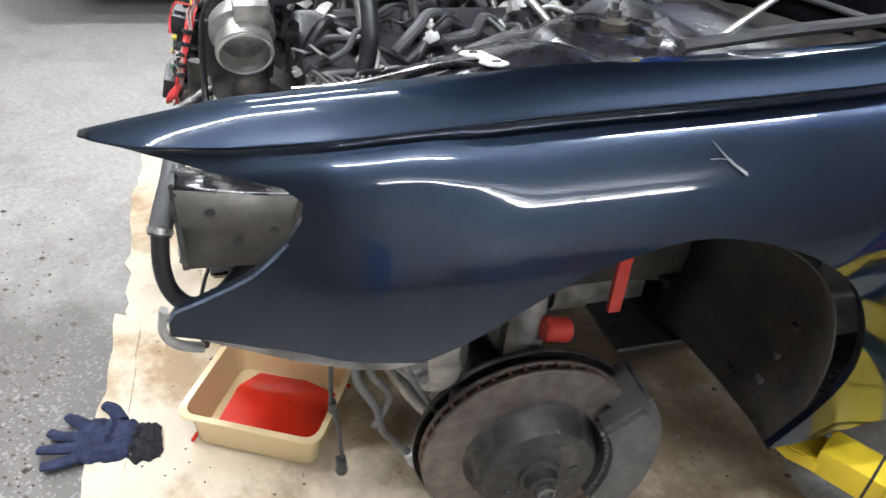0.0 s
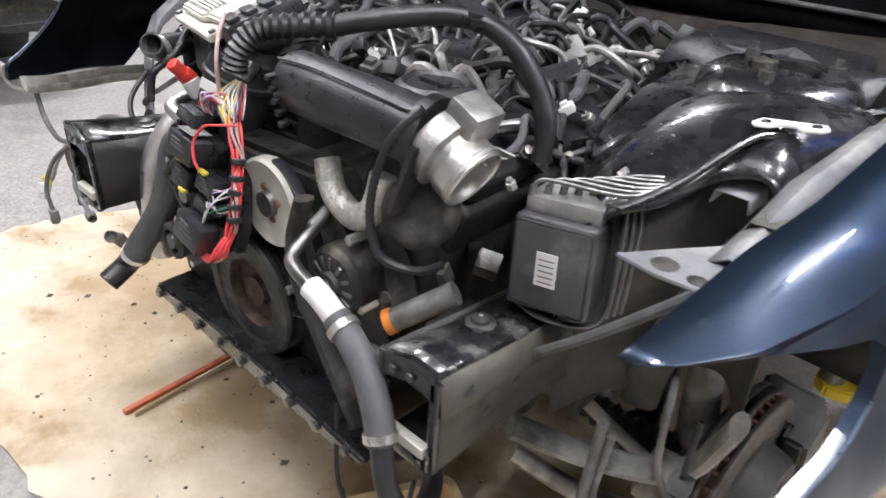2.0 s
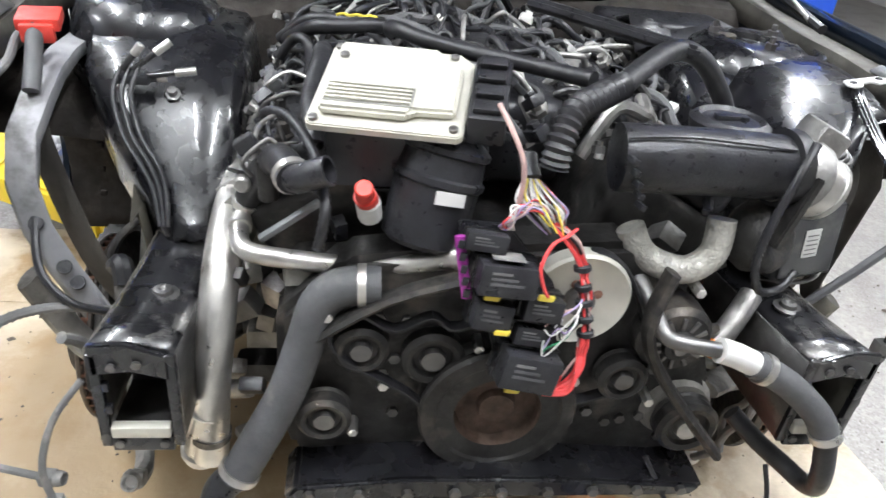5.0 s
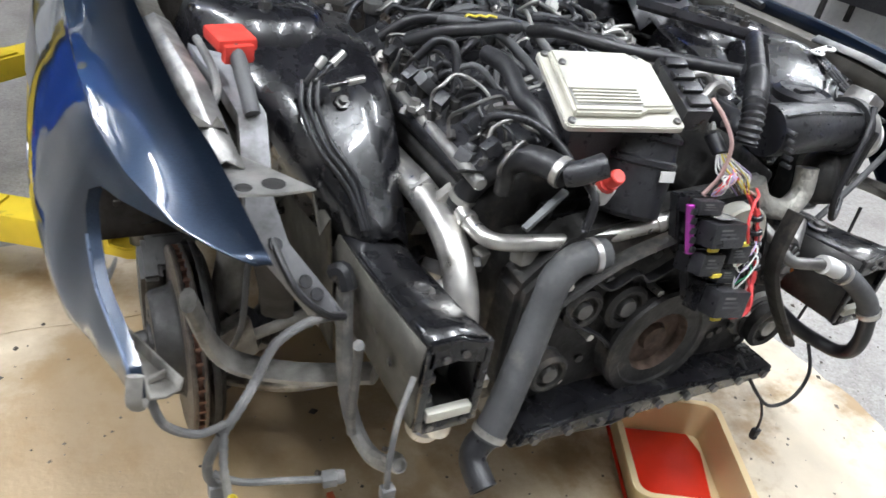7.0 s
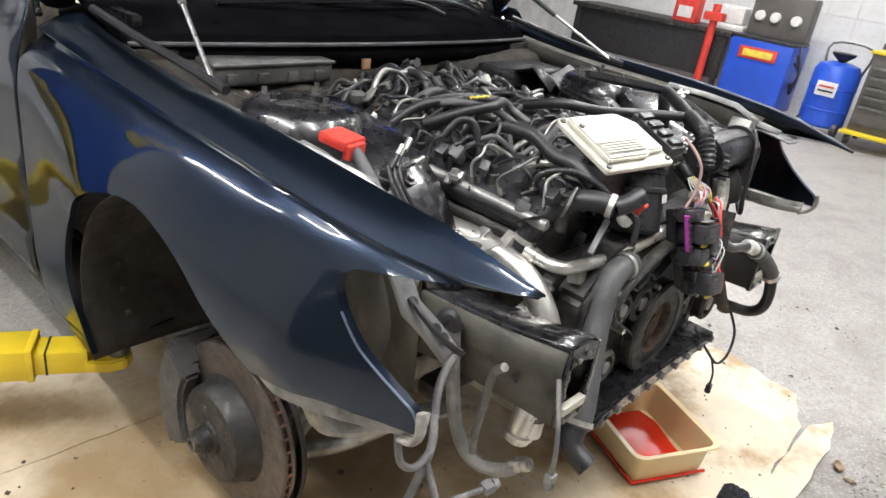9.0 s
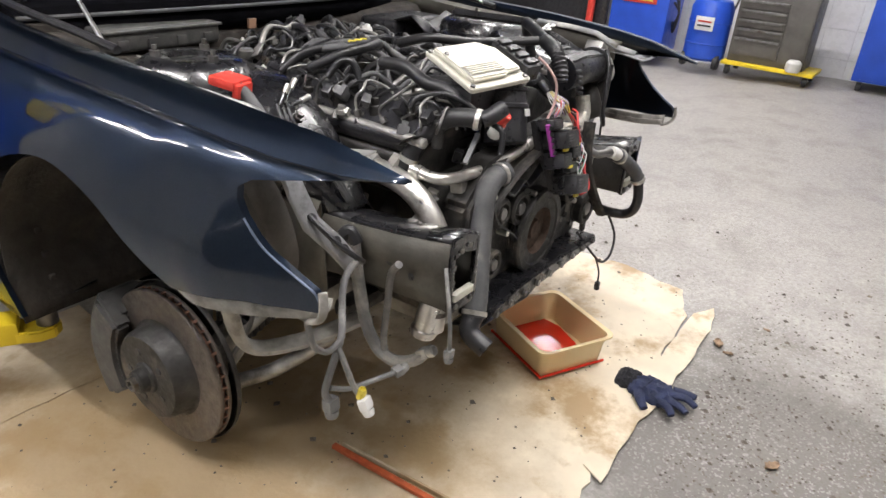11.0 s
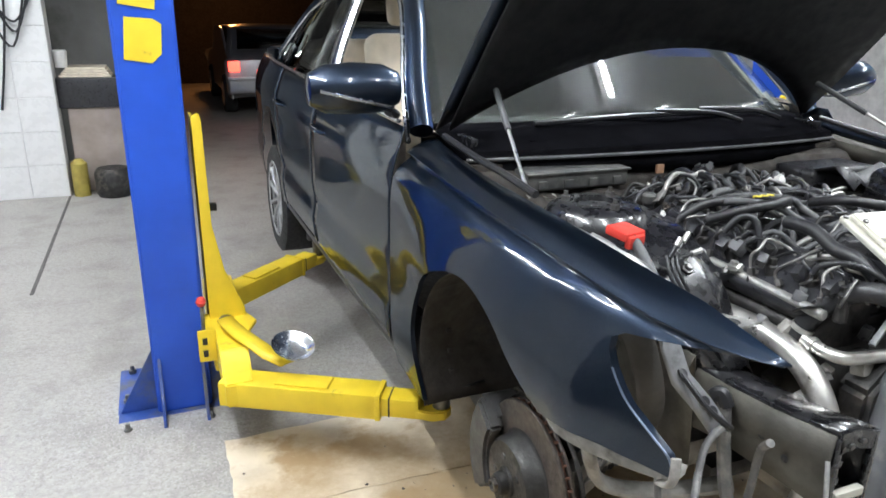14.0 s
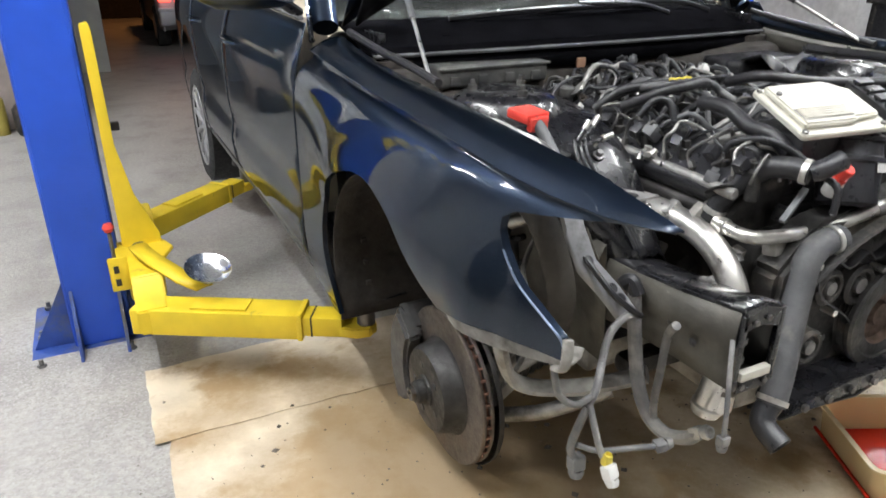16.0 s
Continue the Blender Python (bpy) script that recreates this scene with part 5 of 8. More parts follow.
def dry_leaf(x, y, turn, size):
    rows = []
    for i in range(9):
        u = i / 8 * 2 - 1
        w = (1 - u * u) ** 0.6 * (0.55 + 0.12 * math.sin(9 * u))
        rows.append([(u * size, v * w * size, size * (0.12 + 0.28 * v * v * (1 - 0.5 * u) + 0.12 * u * u + 0.05 * math.sin(5 * u + 3 * v))) for v in (-1, -0.5, 0, 0.5, 1)])
    bm = sheet(rows)
    bm.transform(pose(x, y, floor_z(y) - 0.002, 0, 0, turn))
    solo("dry_leaf", bm, mat("dry_leaf_brown", (0.24, 0.16, 0.10), 0.8, 0, 60, 0.4), "curled dry brown leaf on the concrete", "leaf", "dry leaves", solid=0.001)


for lx, ly, turn, size in ((0.79, -0.90, 20, 0.030), (0.75, -0.945, 100, 0.018), (0.24, -1.198, -30, 0.028), (1.02, -1.02, 70, 0.014)):
    dry_leaf(lx, ly, turn, size)

# small dirt crumbs
bm = bmesh.new()
for _ in range(2200):
    if rnd.random() < 0.6:
        x, y = rnd.gauss(0.5, 0.5), -0.95 - abs(rnd.gauss(0, 0.4))
    else:
        x, y = rnd.uniform(-1.6, 1.9), rnd.uniform(-0.75, 0.9)
    s = rnd.uniform(0.0015, 0.0055) if rnd.random() < 0.93 else rnd.uniform(0.007, 0.013)
    zz = floor_z(y) + (0.008 if y > -0.78 else 0.0)
    o = Vector((x, y, zz))
    q = [bm.verts.new(o + Vector((s * math.cos(a) * rnd.uniform(0.6, 1.2), s * math.sin(a), 0))) for a in (0, 1.5, 3.1, 4.6)]
    top = bm.verts.new(o + Vector((0, 0, s * 0.7)))
    for k in range(4):
        bm.faces.new((q[k], q[(k + 1) % 4], top))
solo("floor_crumbs", bm, mat("crumb_dirt", (0.13, 0.11, 0.09), 0.9, 0, 9, 0.6), "scattered dark crumbs of dirt and dry leaf bits", "dirt", kind="stuff", smooth=False)

# ---------- round the garage ----------
# tiled pier with cables
tagged(part("tiled_pier", box(-6.0, -2.36, 5.80, 6.05, 0, CEIL + 0.05, 0), GROUT, smooth=False), "white tiled wall end with hanging cables", "wall", kind="structure")
pier = bpy.data.objects["tiled_pier"]


def tile_mesh(w, h, name):
    me = bpy.data.meshes.new(name)
    b = 0.003
    bm = bmesh.new()
    f = [bm.verts.new(p) for p in ((0, 0, 0), (w, 0, 0), (w, 0, h), (0, 0, h))]
    g = [bm.verts.new(p) for p in ((b, -0.004, b), (w - b, -0.004, b), (w - b, -0.004, h - b), (b, -0.004, h - b))]
    bm.faces.new(g)
    for k in range(4):
        bm.faces.new((f[k], f[(k + 1) % 4], g[(k + 1) % 4], g[k]))
    bmesh.ops.recalc_face_normals(bm, faces=bm.faces[:])
    bm.to_mesh(me)
    bm.free()
    me.materials.append(TILE)
    return me


TW, TH = 0.30, 0.30
tile_me = tile_mesh(TW - 0.004, TH - 0.004, "tile")
for i in range(4):
    for j in range(9):
        t = new("tile", tile_me)
        t.parent = pier
        t.location = (-2.36 - (i + 1) * TW, 5.799, j * TH)
east = bpy.data.objects["wall_east"]
for i in range(22):
    for j in range(9):
        t = new("tile", tile_me)
        t.parent = east
        t.matrix_local = pose(7.154, 4.6 - i * TW, 0.1 + j * TH, 0, 0, -90)
EAST = Matrix.Translation((-0.22, -0.1705, 0.22 - 0.02)) @ Matrix.Diagonal((0.8625, 0.8625, 0.8625, 1))
for k, (x0, x1, sag) in enumerate(((-2.75, -2.40, 0.22), (-2.72, -2.42, 0.30), (-2.78, -2.44, 0.42))):
    solo("cable", sweep([(x0, 5.77, 1.75 - 0.05 * k), ((x0 + x1) / 2, 5.75, 1.75 - sag), (x1, 5.77, 1.85 + 0.05 * k), (x1 + 0.03, 5.775, 2.3)], 0.010, 6, 6), RUBBER, "black cable hanging on the tiled wall", "cable", "wall cables")
solo("cable", sweep([(-2.62, 5.77, 2.3), (-2.63, 5.76, 1.7), (-2.70, 5.76, 1.2), (-2.78, 5.77, 0.8)], 0.010, 6, 6), RUBBER, "long black cable hanging down the tiles", "cable", "wall cables")
# stacked boxes by the pier
tagged(part("box_stack_base", box(-2.30, -1.84, 5.95, 6.4, 0.0, 0.78, 0.01), mat("greyed_carton", (0.30, 0.25, 0.22), 0.8, 0, 6, 0.2), smooth=False), "greyish carton standing on the floor", "box")
tagged(part("crate", box(-2.36, -1.86, 5.92, 6.4, 0.782, 1.05, 0.012), PLASTIC), "black plastic crate on the carton", "crate")
pp = thing("paper_pile", "pile of pale papers and rags", "papers", (0, 0, 0))
for k in range(4):
    part("paper_sheet", box(-2.33 + 0.02 * k, -1.9 - 0.015 * k, 5.95, 6.35, 1.052 + 0.022 * k, 1.072 + 0.022 * k, 0.003), LEATHER, pp, smooth=False)
tagged(part("white_pot", lathe([(0, 0), (0.05, 0), (0.06, 0.14), (0.05, 0.15), (0, 0.15)], pose(-2.30, 6.0, 1.139), 18), WHITEPL), "white plastic pot on the papers", "pot")
tagged(part("dark_bucket", lathe([(0, 0), (0.14, 0), (0.16, 0.05), (0.16, 0.22), (0.13, 0.26), (0, 0.25)], pose(-1.98, 5.72, 0), 20), DARKMETAL), "dark dirty metal drum base", "drum")
tagged(part("yellow_can", lathe([(0, 0), (0.07, 0), (0.07, 0.3), (0.03, 0.34), (0, 0.34)], pose(-2.36 + 0.1, 5.8, 0), 18), mat("dirty_yellow", (0.35, 0.28, 0.06), 0.6, 0, 9, 0.3)), "dirty yellow can beside the carton", "can")
tagged(part("wall_inner", box(-6.0, -1.80, 7.6, 7.8, 0, CEIL + 0.05, 0), PLASTER, smooth=False), "grey plaster partition", "wall", kind="structure")


# parked cars
def parked_car(m, paint, label, w=0.88, ln=4.4):
    c = thing("parked_car", label, "car")
    c.matrix_world = m
    prof = [(0.0, 0.35), (-0.02, 0.62), (0.02, 0.92), (0.10, 0.98), (0.42, 1.02), (0.95, 1.40), (1.3, 1.46), (2.2, 1.44), (2.85, 1.02), (3.6, 0.95), (4.2, 0.85), (4.36, 0.62), (4.36, 0.35)]
    rows = []
    for y, z in prof:
        wd = w * (0.80 if z > 1.3 else 0.93 if z > 0.97 else 1.0) * (0.9 if y in (0.0, 4.36) else 1)
        rows.append([(wd * s * q, y, z - 0.03 * abs(q) ** 3) for s, q in ((-1, 1.0), (-1, 0.9), (-1, 0.5), (1, 0.0), (1, 0.5), (1, 0.9), (1, 1.0))])
    part("body", sheet(rows), paint, c, solid=0.02)
    for s in (-1, 1):
        part("side", prism([(y, z - 0.04) for y, z in prof], -0.02, 0.02, 0.01, pose(s * w * 0.90, 0, 0) @ SIDE), paint, c)
        for y in (0.85, 3.45):
            wh = part("wheel", lathe([(0, 0.1), (0.2, 0.1), (0.30, 0.1), (0.32, 0.07), (0.32, -0.07), (0.3, -0.1), (0, -0.1)], pose(s * w * 0.86, y, 0.32, 0, 90, 0), 24), TYRE, c)
            part("rim", lathe([(0, 0.0), (0.19, 0.01), (0.2, 0.0)], pose(s * (w * 0.86 + 0.1), y, 0.32, 0, 90 * s, 0), 20), RIM, wh)
    part("rear_glass", sheet([[(-0.62, 0.47, 1.07), (0.62, 0.47, 1.07)], [(-0.56, 0.90, 1.385), (0.56, 0.90, 1.385)]]), DARKGLASS, c, solid=0.004)
    part("bumper", box(-w * 0.98, w * 0.98, -0.09, 0.12, 0.38, 0.66, 0.05, seg=3), paint, c)
    return c


SILVER = mat("silver_car_paint", (0.40, 0.40, 0.41), 0.3, 0.7, 200, 0.1, coat=0.6)
pc = parked_car(pose(0.42, 10.55, 0), SILVER, "silver saloon parked in the dark doorway, tail lamp lit")
LAMP = mat("lit_tail_lamp", (1.0, 0.05, 0.03), 0.3, 0, 5, 0.05, emit=6.0)
part("tail_lamp", box(-0.83, -0.66, -0.075, 0.02, 0.74, 0.90, 0.02), LAMP, pc, "lit red tail lamp")
part("tail_lamp", box(0.66, 0.83, -0.075, 0.02, 0.74, 0.90, 0.02), RED, pc, "red tail lamp")
pl = part("number_plate", box(-0.26, 0.26, -0.06, -0.045, 0.77, 0.885, 0.004), WHITEPL, pc, "white plate with dark bars")
for k in range(7):
    part("plate_bar", box(-0.20 + 0.06 * k, -0.165 + 0.06 * k, -0.0635, -0.0605, 0.79, 0.865, 0), PLASTIC, pl, smooth=False)
part("plate_bar", box(-0.257, -0.222, -0.0635, -0.0605, 0.775, 0.88, 0), LIFTBLUE, pl, smooth=False)
part("bumper_strip", box(-0.86, 0.86, -0.11, -0.085, 0.60, 0.66, 0.008), SILVER, pc)
GLOW = mat("sodium_glow", (1.0, 0.32, 0.05), 0.5, 0, 5, 0.0, emit=4.0)
sl = thing("street_lamp", "orange street lamp glowing in the night yard", "lamp", (0.02, 15.2, 0))
part("lamp_pole", cyl((0.02, 15.2, 0), (0.02, 15.2, 2.6), 0.05, 10), mat("orange_lit_pole", (0.5, 0.2, 0.06), 0.7), None)
pole = bpy.data.objects["lamp_pole"]
pole.parent = sl
pole.matrix_parent_inverse = sl.matrix_world.inverted()
sl.location = (0.02, 15.2, 0)
lampo = part("lamp_head", lathe([(0, -0.06), (0.1, -0.05), (0.14, 0.0), (0.1, 0.05), (0, 0.06)], pose(0, 0, 2.62), 16), GLOW, sl, "glowing orange lamp head")
d = bpy.data.lights.new("street_glow", "POINT")
d.energy, d.color, d.shadow_soft_size = 60, (1.0, 0.42, 0.12), 0.15
new("street_glow", d).location = (0.02, 14.6, 2.35)
DARKPAINT = mat("black_car_paint", (0.012, 0.012, 0.014), 0.25, 0.3, 60, 0.2, coat=0.8)
dc = parked_car(pose(-3.72, -3.0, 0, 0, 0, 90) @ pose(0.0, 0, 0), DARKPAINT, "black car parked across the floor")
dc.matrix_world = pose(-2.92, -0.55, 0.2, 0, 0, 88)
part("headlamp", box(-0.8, -0.55, -0.1, 0.02, 0.68, 0.78, 0.02), WHITEPL, dc, "pale headlamp")


# east wall: bench, machine, drum, tool cabinet
def bench():
    b = thing("workbench", "dark workbench along the tiled wall", "workbench", (8.1, 3.6, 0))
    part("bench_top", box(-0.35, 0.4, -1.1, 1.3, 0.84, 0.90, 0.006), DARKMETAL, b)
    part("bench_front", box(-0.30, -0.26, -1.05, 1.25, 0.3, 0.84, 0.005), PLASTIC, b)
    for x in (-0.28, 0.33):
        for y in (-1.0, 1.2):
            part("leg", box(x - 0.03, x + 0.03, y - 0.03, y + 0.03, 0, 0.84, 0.004), DARKMETAL, b)


bench()
can = thing("oil_can", "red metal oil can with a pale label", "can", (8.0, 3.25, 0.9))
part("can_body", box(-0.1, 0.1, -0.16, 0.16, 0, 0.34, 0.02, seg=3), RED, can)
part("can_label", box(-0.104, -0.1005, -0.1, 0.1, 0.06, 0.2, 0), WHITEPL, can, smooth=False)
part("can_spout", cyl((0, 0.08, 0.34), (0, 0.08, 0.39), 0.025, 12), WHITEPL, can)
rs = thing("red_stand", "red hydraulic stand beside the bench", "stand", (7.7, 2.75, 0))
part("column", cyl((0, 0, 0.05), (0, 0, 1.2), 0.05, 16), RED, rs)
part("foot", box(-0.2, 0.2, -0.2, 0.2, 0, 0.05, 0.01), RED, rs)
part("head", box(-0.08, 0.08, -0.12, 0.12, 1.0, 1.1, 0.015), RED, rs)
cl = solo("cloth_pile", merge(box(7.95, 8.3, 2.45, 2.9, 0.9, 0.98, 0.03), box(8.0, 8.25, 2.5, 2.85, 0.98, 1.2, 0.05)), WHITEPL, "white plastic parts piled on the bench", "parts")


def machine():
    m = thing("blue_machine", "blue workshop machine with gauges and a yellow sign", "machine", (7.85, 2.05, 0))
    part("cabinet", box(-0.25, 0.35, -0.38, 0.38, 0.08, 0.88, 0.02), LIFTBLUE, m)
    part("top_panel", box(-0.24, 0.34, -0.37, 0.37, 0.882, 0.92, 0.01), PLASTIC, m)
    part("sign", box(-0.262, -0.2505, -0.22, 0.24, 0.66, 0.80, 0.002), RED, m, "red sign with a yellow bar")
    part("sign_bar", box(-0.266, -0.2625, -0.17, 0.19, 0.69, 0.77, 0.001), YELLOWPL, m)
    part("rear_board", box(0.1, 0.34, -0.36, 0.36, 0.92, 1.42, 0.02), TOOLGREY, m)
    for y in (-0.2, 0.05, 0.24):
        part("gauge", lathe([(0, 0.02), (0.055, 0.02), (0.065, 0.0), (0.065, -0.03)], pose(0.085, y, 1.15, 0, -90, 0), 18), WHITEPL, m, "round white gauge")
    for y in (-0.3, 0.3):
        part("castor", lathe([(0, -0.02), (0.045, -0.02), (0.045, 0.02), (0, 0.02)], pose(-0.15, y, 0.045, 90, 0, 0), 14), RUBBER, m)
    for k in range(3):
        part("hose", sweep([(-0.1, -0.40, 0.9 - 0.1 * k), (-0.18, -0.50, 0.6), (-0.12, -0.45, 0.35 + 0.05 * k), (0.0, -0.39, 0.45)], 0.015, 8, 6), RUBBER, m, "black coiled hose")


machine()


def drum():
    d = thing("oil_drain_drum", "blue oil drain drum with a white label, on wheels", "drum", (7.7, 1.15, 0))
    part("tank", lathe([(0, 0.1), (0.22, 0.1), (0.25, 0.13), (0.25, 0.72), (0.21, 0.80), (0.10, 0.83), (0, 0.83)], Matrix.Identity(4), 32), LIFTBLUE, d)
    for z in (0.3, 0.55):
        part("hoop", lathe([(0.250, z - 0.012), (0.257, z), (0.250, z + 0.012)], Matrix.Identity(4), 32), LIFTBLUE, d)
    part("label_plate", box(-0.262, -0.25, -0.11, 0.11, 0.46, 0.62, 0.003), WHITEPL, d, "white label with two arrows")
    part("label_arrow", box(-0.2655, -0.2625, -0.08, 0.08, 0.555, 0.575, 0), RED, d, smooth=False)
    part("label_arrow", box(-0.2655, -0.2625, -0.08, 0.08, 0.505, 0.525, 0), PLASTIC, d, smooth=False)
    part("funnel", lathe([(0.03, 0.83), (0.12, 0.90), (0.13, 0.93), (0, 0.90)], Matrix.Identity(4), 20), PLASTIC, d)
    for y in (-0.2, 0.2):
        part("wheel", lathe([(0, -0.03), (0.08, -0.03), (0.09, 0), (0.08, 0.03), (0, 0.03)], pose(-0.12, y, 0.09, 90, 0, 0), 18), RUBBER, d)
    part("handle", sweep([(0.2, -0.2, 0.7), (0.25, -0.22, 1.0), (0.25, 0.22, 1.0), (0.2, 0.2, 0.7)], 0.014, 8, 4), STEEL, d)


drum()


def tool_cabinet():
    t = thing("tool_cabinet", "grey-brown tool trolley with drawers and yellow edges", "tool cabinet", (7.75, 0.32, 0))
    part("body", box(-0.22, 0.28, -0.36, 0.50, 0.16, 1.0, 0.008), TOOLGREY, t)
    part("worktop", box(-0.25, 0.30, -0.50, 0.54, 1.0, 1.03, 0.006), LIFTYELLOW, t, "worn yellow top edge")
    part("back_rail", box(0.24, 0.28, -0.5, 0.54, 1.03, 1.10, 0.004), TOOLGREY, t)
    for z, h in ((0.78, 0.09), (0.67, 0.09), (0.57, 0.08), (0.47, 0.08), (0.24, 0.2)):
        dr = part("drawer", box(-0.245, -0.221, -0.05, 0.47, z, z + h, 0.004), TOOLGREY, t)
        part("drawer_pull", box(-0.262, -0.2455, -0.04, 0.46, z + h - 0.028, z + h - 0.004, 0.003), STEEL, dr, "pale drawer pull strip")
    part("side_panel", box(-0.24, -0.221, -0.345, -0.07, 0.2, 0.95, 0.004), TOOLGREY, t)
    part("lower_shelf", box(-0.32, 0.30, -0.5, 0.54, 0.12, 0.16, 0.008), LIFTYELLOW, t, "yellow bottom shelf")
    for x in (-0.25, 0.22):
        for y in (-0.42, 0.46):
            part("castor", lathe([(0, -0.025), (0.05, -0.025), (0.055, 0), (0.05, 0.025), (0, 0.025)], pose(x, y, 0.055, 90, 0, 0), 16), RUBBER, t)
            part("castor_fork", box(x - 0.02, x + 0.02, y - 0.032, y + 0.032, 0.06, 0.12, 0.003), STEEL, t)


tool_cabinet()
tagged(part("clear_jar", lathe([(0, 0), (0.07, 0), (0.085, 0.03), (0.085, 0.10), (0.06, 0.13), (0, 0.13)], pose(7.42, 0.05, 0.16) , 18), WHITEPL), "pale plastic jar on the trolley shelf", "jar")
bc = thing("blue_cabinet", "tall blue cabinet on castors", "cabinet", (8.1, -0.95, 0))
part("body", box(-0.3, 0.3, -0.5, 0.42, 0.12, 1.9, 0.012), LIFTBLUE, bc)
part("door", box(-0.315, -0.301, -0.47, 0.39, 0.15, 1.87, 0.004), LIFTBLUE, bc)
for y in (-0.4, 0.33):
    part("castor", lathe([(0, -0.025), (0.05, -0.025), (0.055, 0), (0.05, 0.025), (0, 0.025)], pose(-0.22, y, 0.055, 90, 0, 0), 16), RUBBER, bc)
    part("castor_fork", box(-0.24, -0.2, y - 0.03, y + 0.03, 0.06, 0.12, 0.003), STEEL, bc)

for word in ("workbench", "oil_can", "red_stand", "cloth_pile", "blue_machine", "oil_drain_drum", "tool_cabinet", "clear_jar", "blue_cabinet"):
    ob = bpy.data.objects[word]
    ob.matrix_world = EAST @ (Matrix.Translation(ob.location) if ob.type == "EMPTY" else ob.matrix_basis)
# ceiling tubes, the added front pair among them
for tx, ty, tw in TUBES:
    f = thing("ceiling_tube", "white fluorescent tube fitting on the ceiling, out of view", "ceiling light", (tx, ty, CEIL), "ceiling tubes")
    part("housing", box(-0.06, 0.06, -0.66, 0.66, -0.08, 0.0, 0.01), WHITEPL, f)
    part("tube", cyl((0, -0.61, -0.115), (0, 0.61, -0.115), 0.015, 12), TUBEGLASS, f)
    for y in (-0.62, 0.62):
        part("tube_socket", box(-0.02, 0.02, y - 0.012, y + 0.012, -0.14, -0.08, 0.003), WHITEPL, f)

# dark joint along the floor slab beside the lift
tagged(part("floor_joint", box(-2.375, -2.355, 3.25, 5.79, -0.01, 0.004, 0), mat("dark_joint_dirt", (0.09, 0.085, 0.08), 0.9, 0, 14, 0.4), smooth=False), "dark dirt-filled joint in the floor", "floor joint", kind="structure")
for o in bpy.data.objects:
    if o.type == "MESH" and o.data.materials and o.data.materials[0] == DARKGLASS:
        o.visible_shadow = False

# ---------- engine bay structure ----------
def front_rail(side):
    r = new("chassis_rail")
    r.parent = car
    r["label"] = "dusty dark steel chassis rail with an open end"
    s = side
    x0, x1 = sorted((s * 0.420, s * 0.516))
    low = 0.797
    line = ((-0.550, 0.955), (-0.50, 0.946), (-0.45, 0.936), (-0.33, 0.922), (-0.22, 0.913), (-0.1, 0.915), (0.1, 0.92), (0.4, 0.92))
    top = sheet([[(s * 0.420, y, z - 0.014), (s * 0.430, y, z - 0.008), (s * 0.47, y, z + 0.002), (s * 0.508, y, z), (s * 0.516, y, z - 0.006)] for y, z in line])
    cpart("rail_top", top, RAILTOP, "glossy black rail top with pale wear and painted reflections", parent=r, solid=0.004)
    out = sheet([[(s * 0.518, y, z1 - 0.004), (s * 0.522, y, z1 - 0.05), (s * 0.523, y, z1 - 0.065), (s * 0.514, y, z1 - 0.080), (s * 0.515, y, z0 + 0.03), (s * 0.520, y, z0)] for y, z1, z0 in ((-0.550, 0.953, low), (-0.42, 0.932, 0.792), (-0.3, 0.920, 0.785), (-0.1, 0.912, 0.75), (0.1, 0.916, 0.70), (0.4, 0.916, 0.64))])
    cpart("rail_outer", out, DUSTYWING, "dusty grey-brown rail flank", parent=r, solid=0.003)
    inn = sheet([[(s * 0.418, y, z1), (s * 0.418, y, z0)] for y, z1, z0 in ((-0.550, 0.939, low), (-0.3, 0.908, 0.785), (0.0, 0.90, 0.74), (0.4, 0.905, 0.64))])
    cpart("rail_inner", inn, RAILSTEEL, parent=r, solid=0.003)
    cpart("rail_floor", sheet([[(x0, y, z), (x1, y, z)] for y, z in ((-0.55, low), (-0.3, 0.787), (-0.1, 0.752), (0.4, 0.645))]), RAILSTEEL, parent=r, solid=0.003)
    # black plug inside the rail stands in for its shaded hollow
    cpart("rail_core", box(x0 + 0.004, x1 - 0.004, -0.44, -0.42, low + 0.004, 0.915, 0), PLASTIC, parent=r)
    # end flange: a folded plate with a peak towards the outer corner
    fl = 0.557
    for a in (box(x0 - 0.003, x0 + 0.010, -fl, -0.546, low - 0.004, 0.944, 0.002), box(x1 - 0.010, x1 + 0.003, -fl, -0.546, low - 0.004, 0.944, 0.002), box(x0 + 0.010, x1 - 0.010, -fl, -0.546, low - 0.012, low + 0.012, 0.002)):
        cpart("end_flange", a, GLOSSBLACK, parent=r)
    cpart("end_flange", prism([(s * 0.424, 0.905), (s * 0.424, 0.942), (s * 0.475, 0.960), (s * 0.516, 0.958), (s * 0.516, 0.912), (s * 0.47, 0.918)], 0.548, fl, 0.002, FRONT), GLOSSBLACK, parent=r)
    for z in (0.848, 0.885):
        cpart("flange_tooth", box(x0 + 0.009, x0 + 0.017, -fl + 0.001, -0.548, z, z + 0.014, 0.002), GLOSSBLACK, parent=r)
    cpart("end_ledge", box(x0 + 0.012, x1 - 0.012, -0.562, -0.547, 0.812, 0.830, 0.003), ALUMATTE, "pale ledge inside the rail end", parent=r)
    for dx, z in ((0.026, 0.928), (0.055, 0.932), (0.020, 0.800), (0.075, 0.800)):
        cpart("rail_bolt", lathe([(0.006, 0), (0.006, 0.004), (0, 0.005)], aim((x0 + dx, -fl - 0.001, z), (0, -1, 0)), 8), STEEL, parent=r)
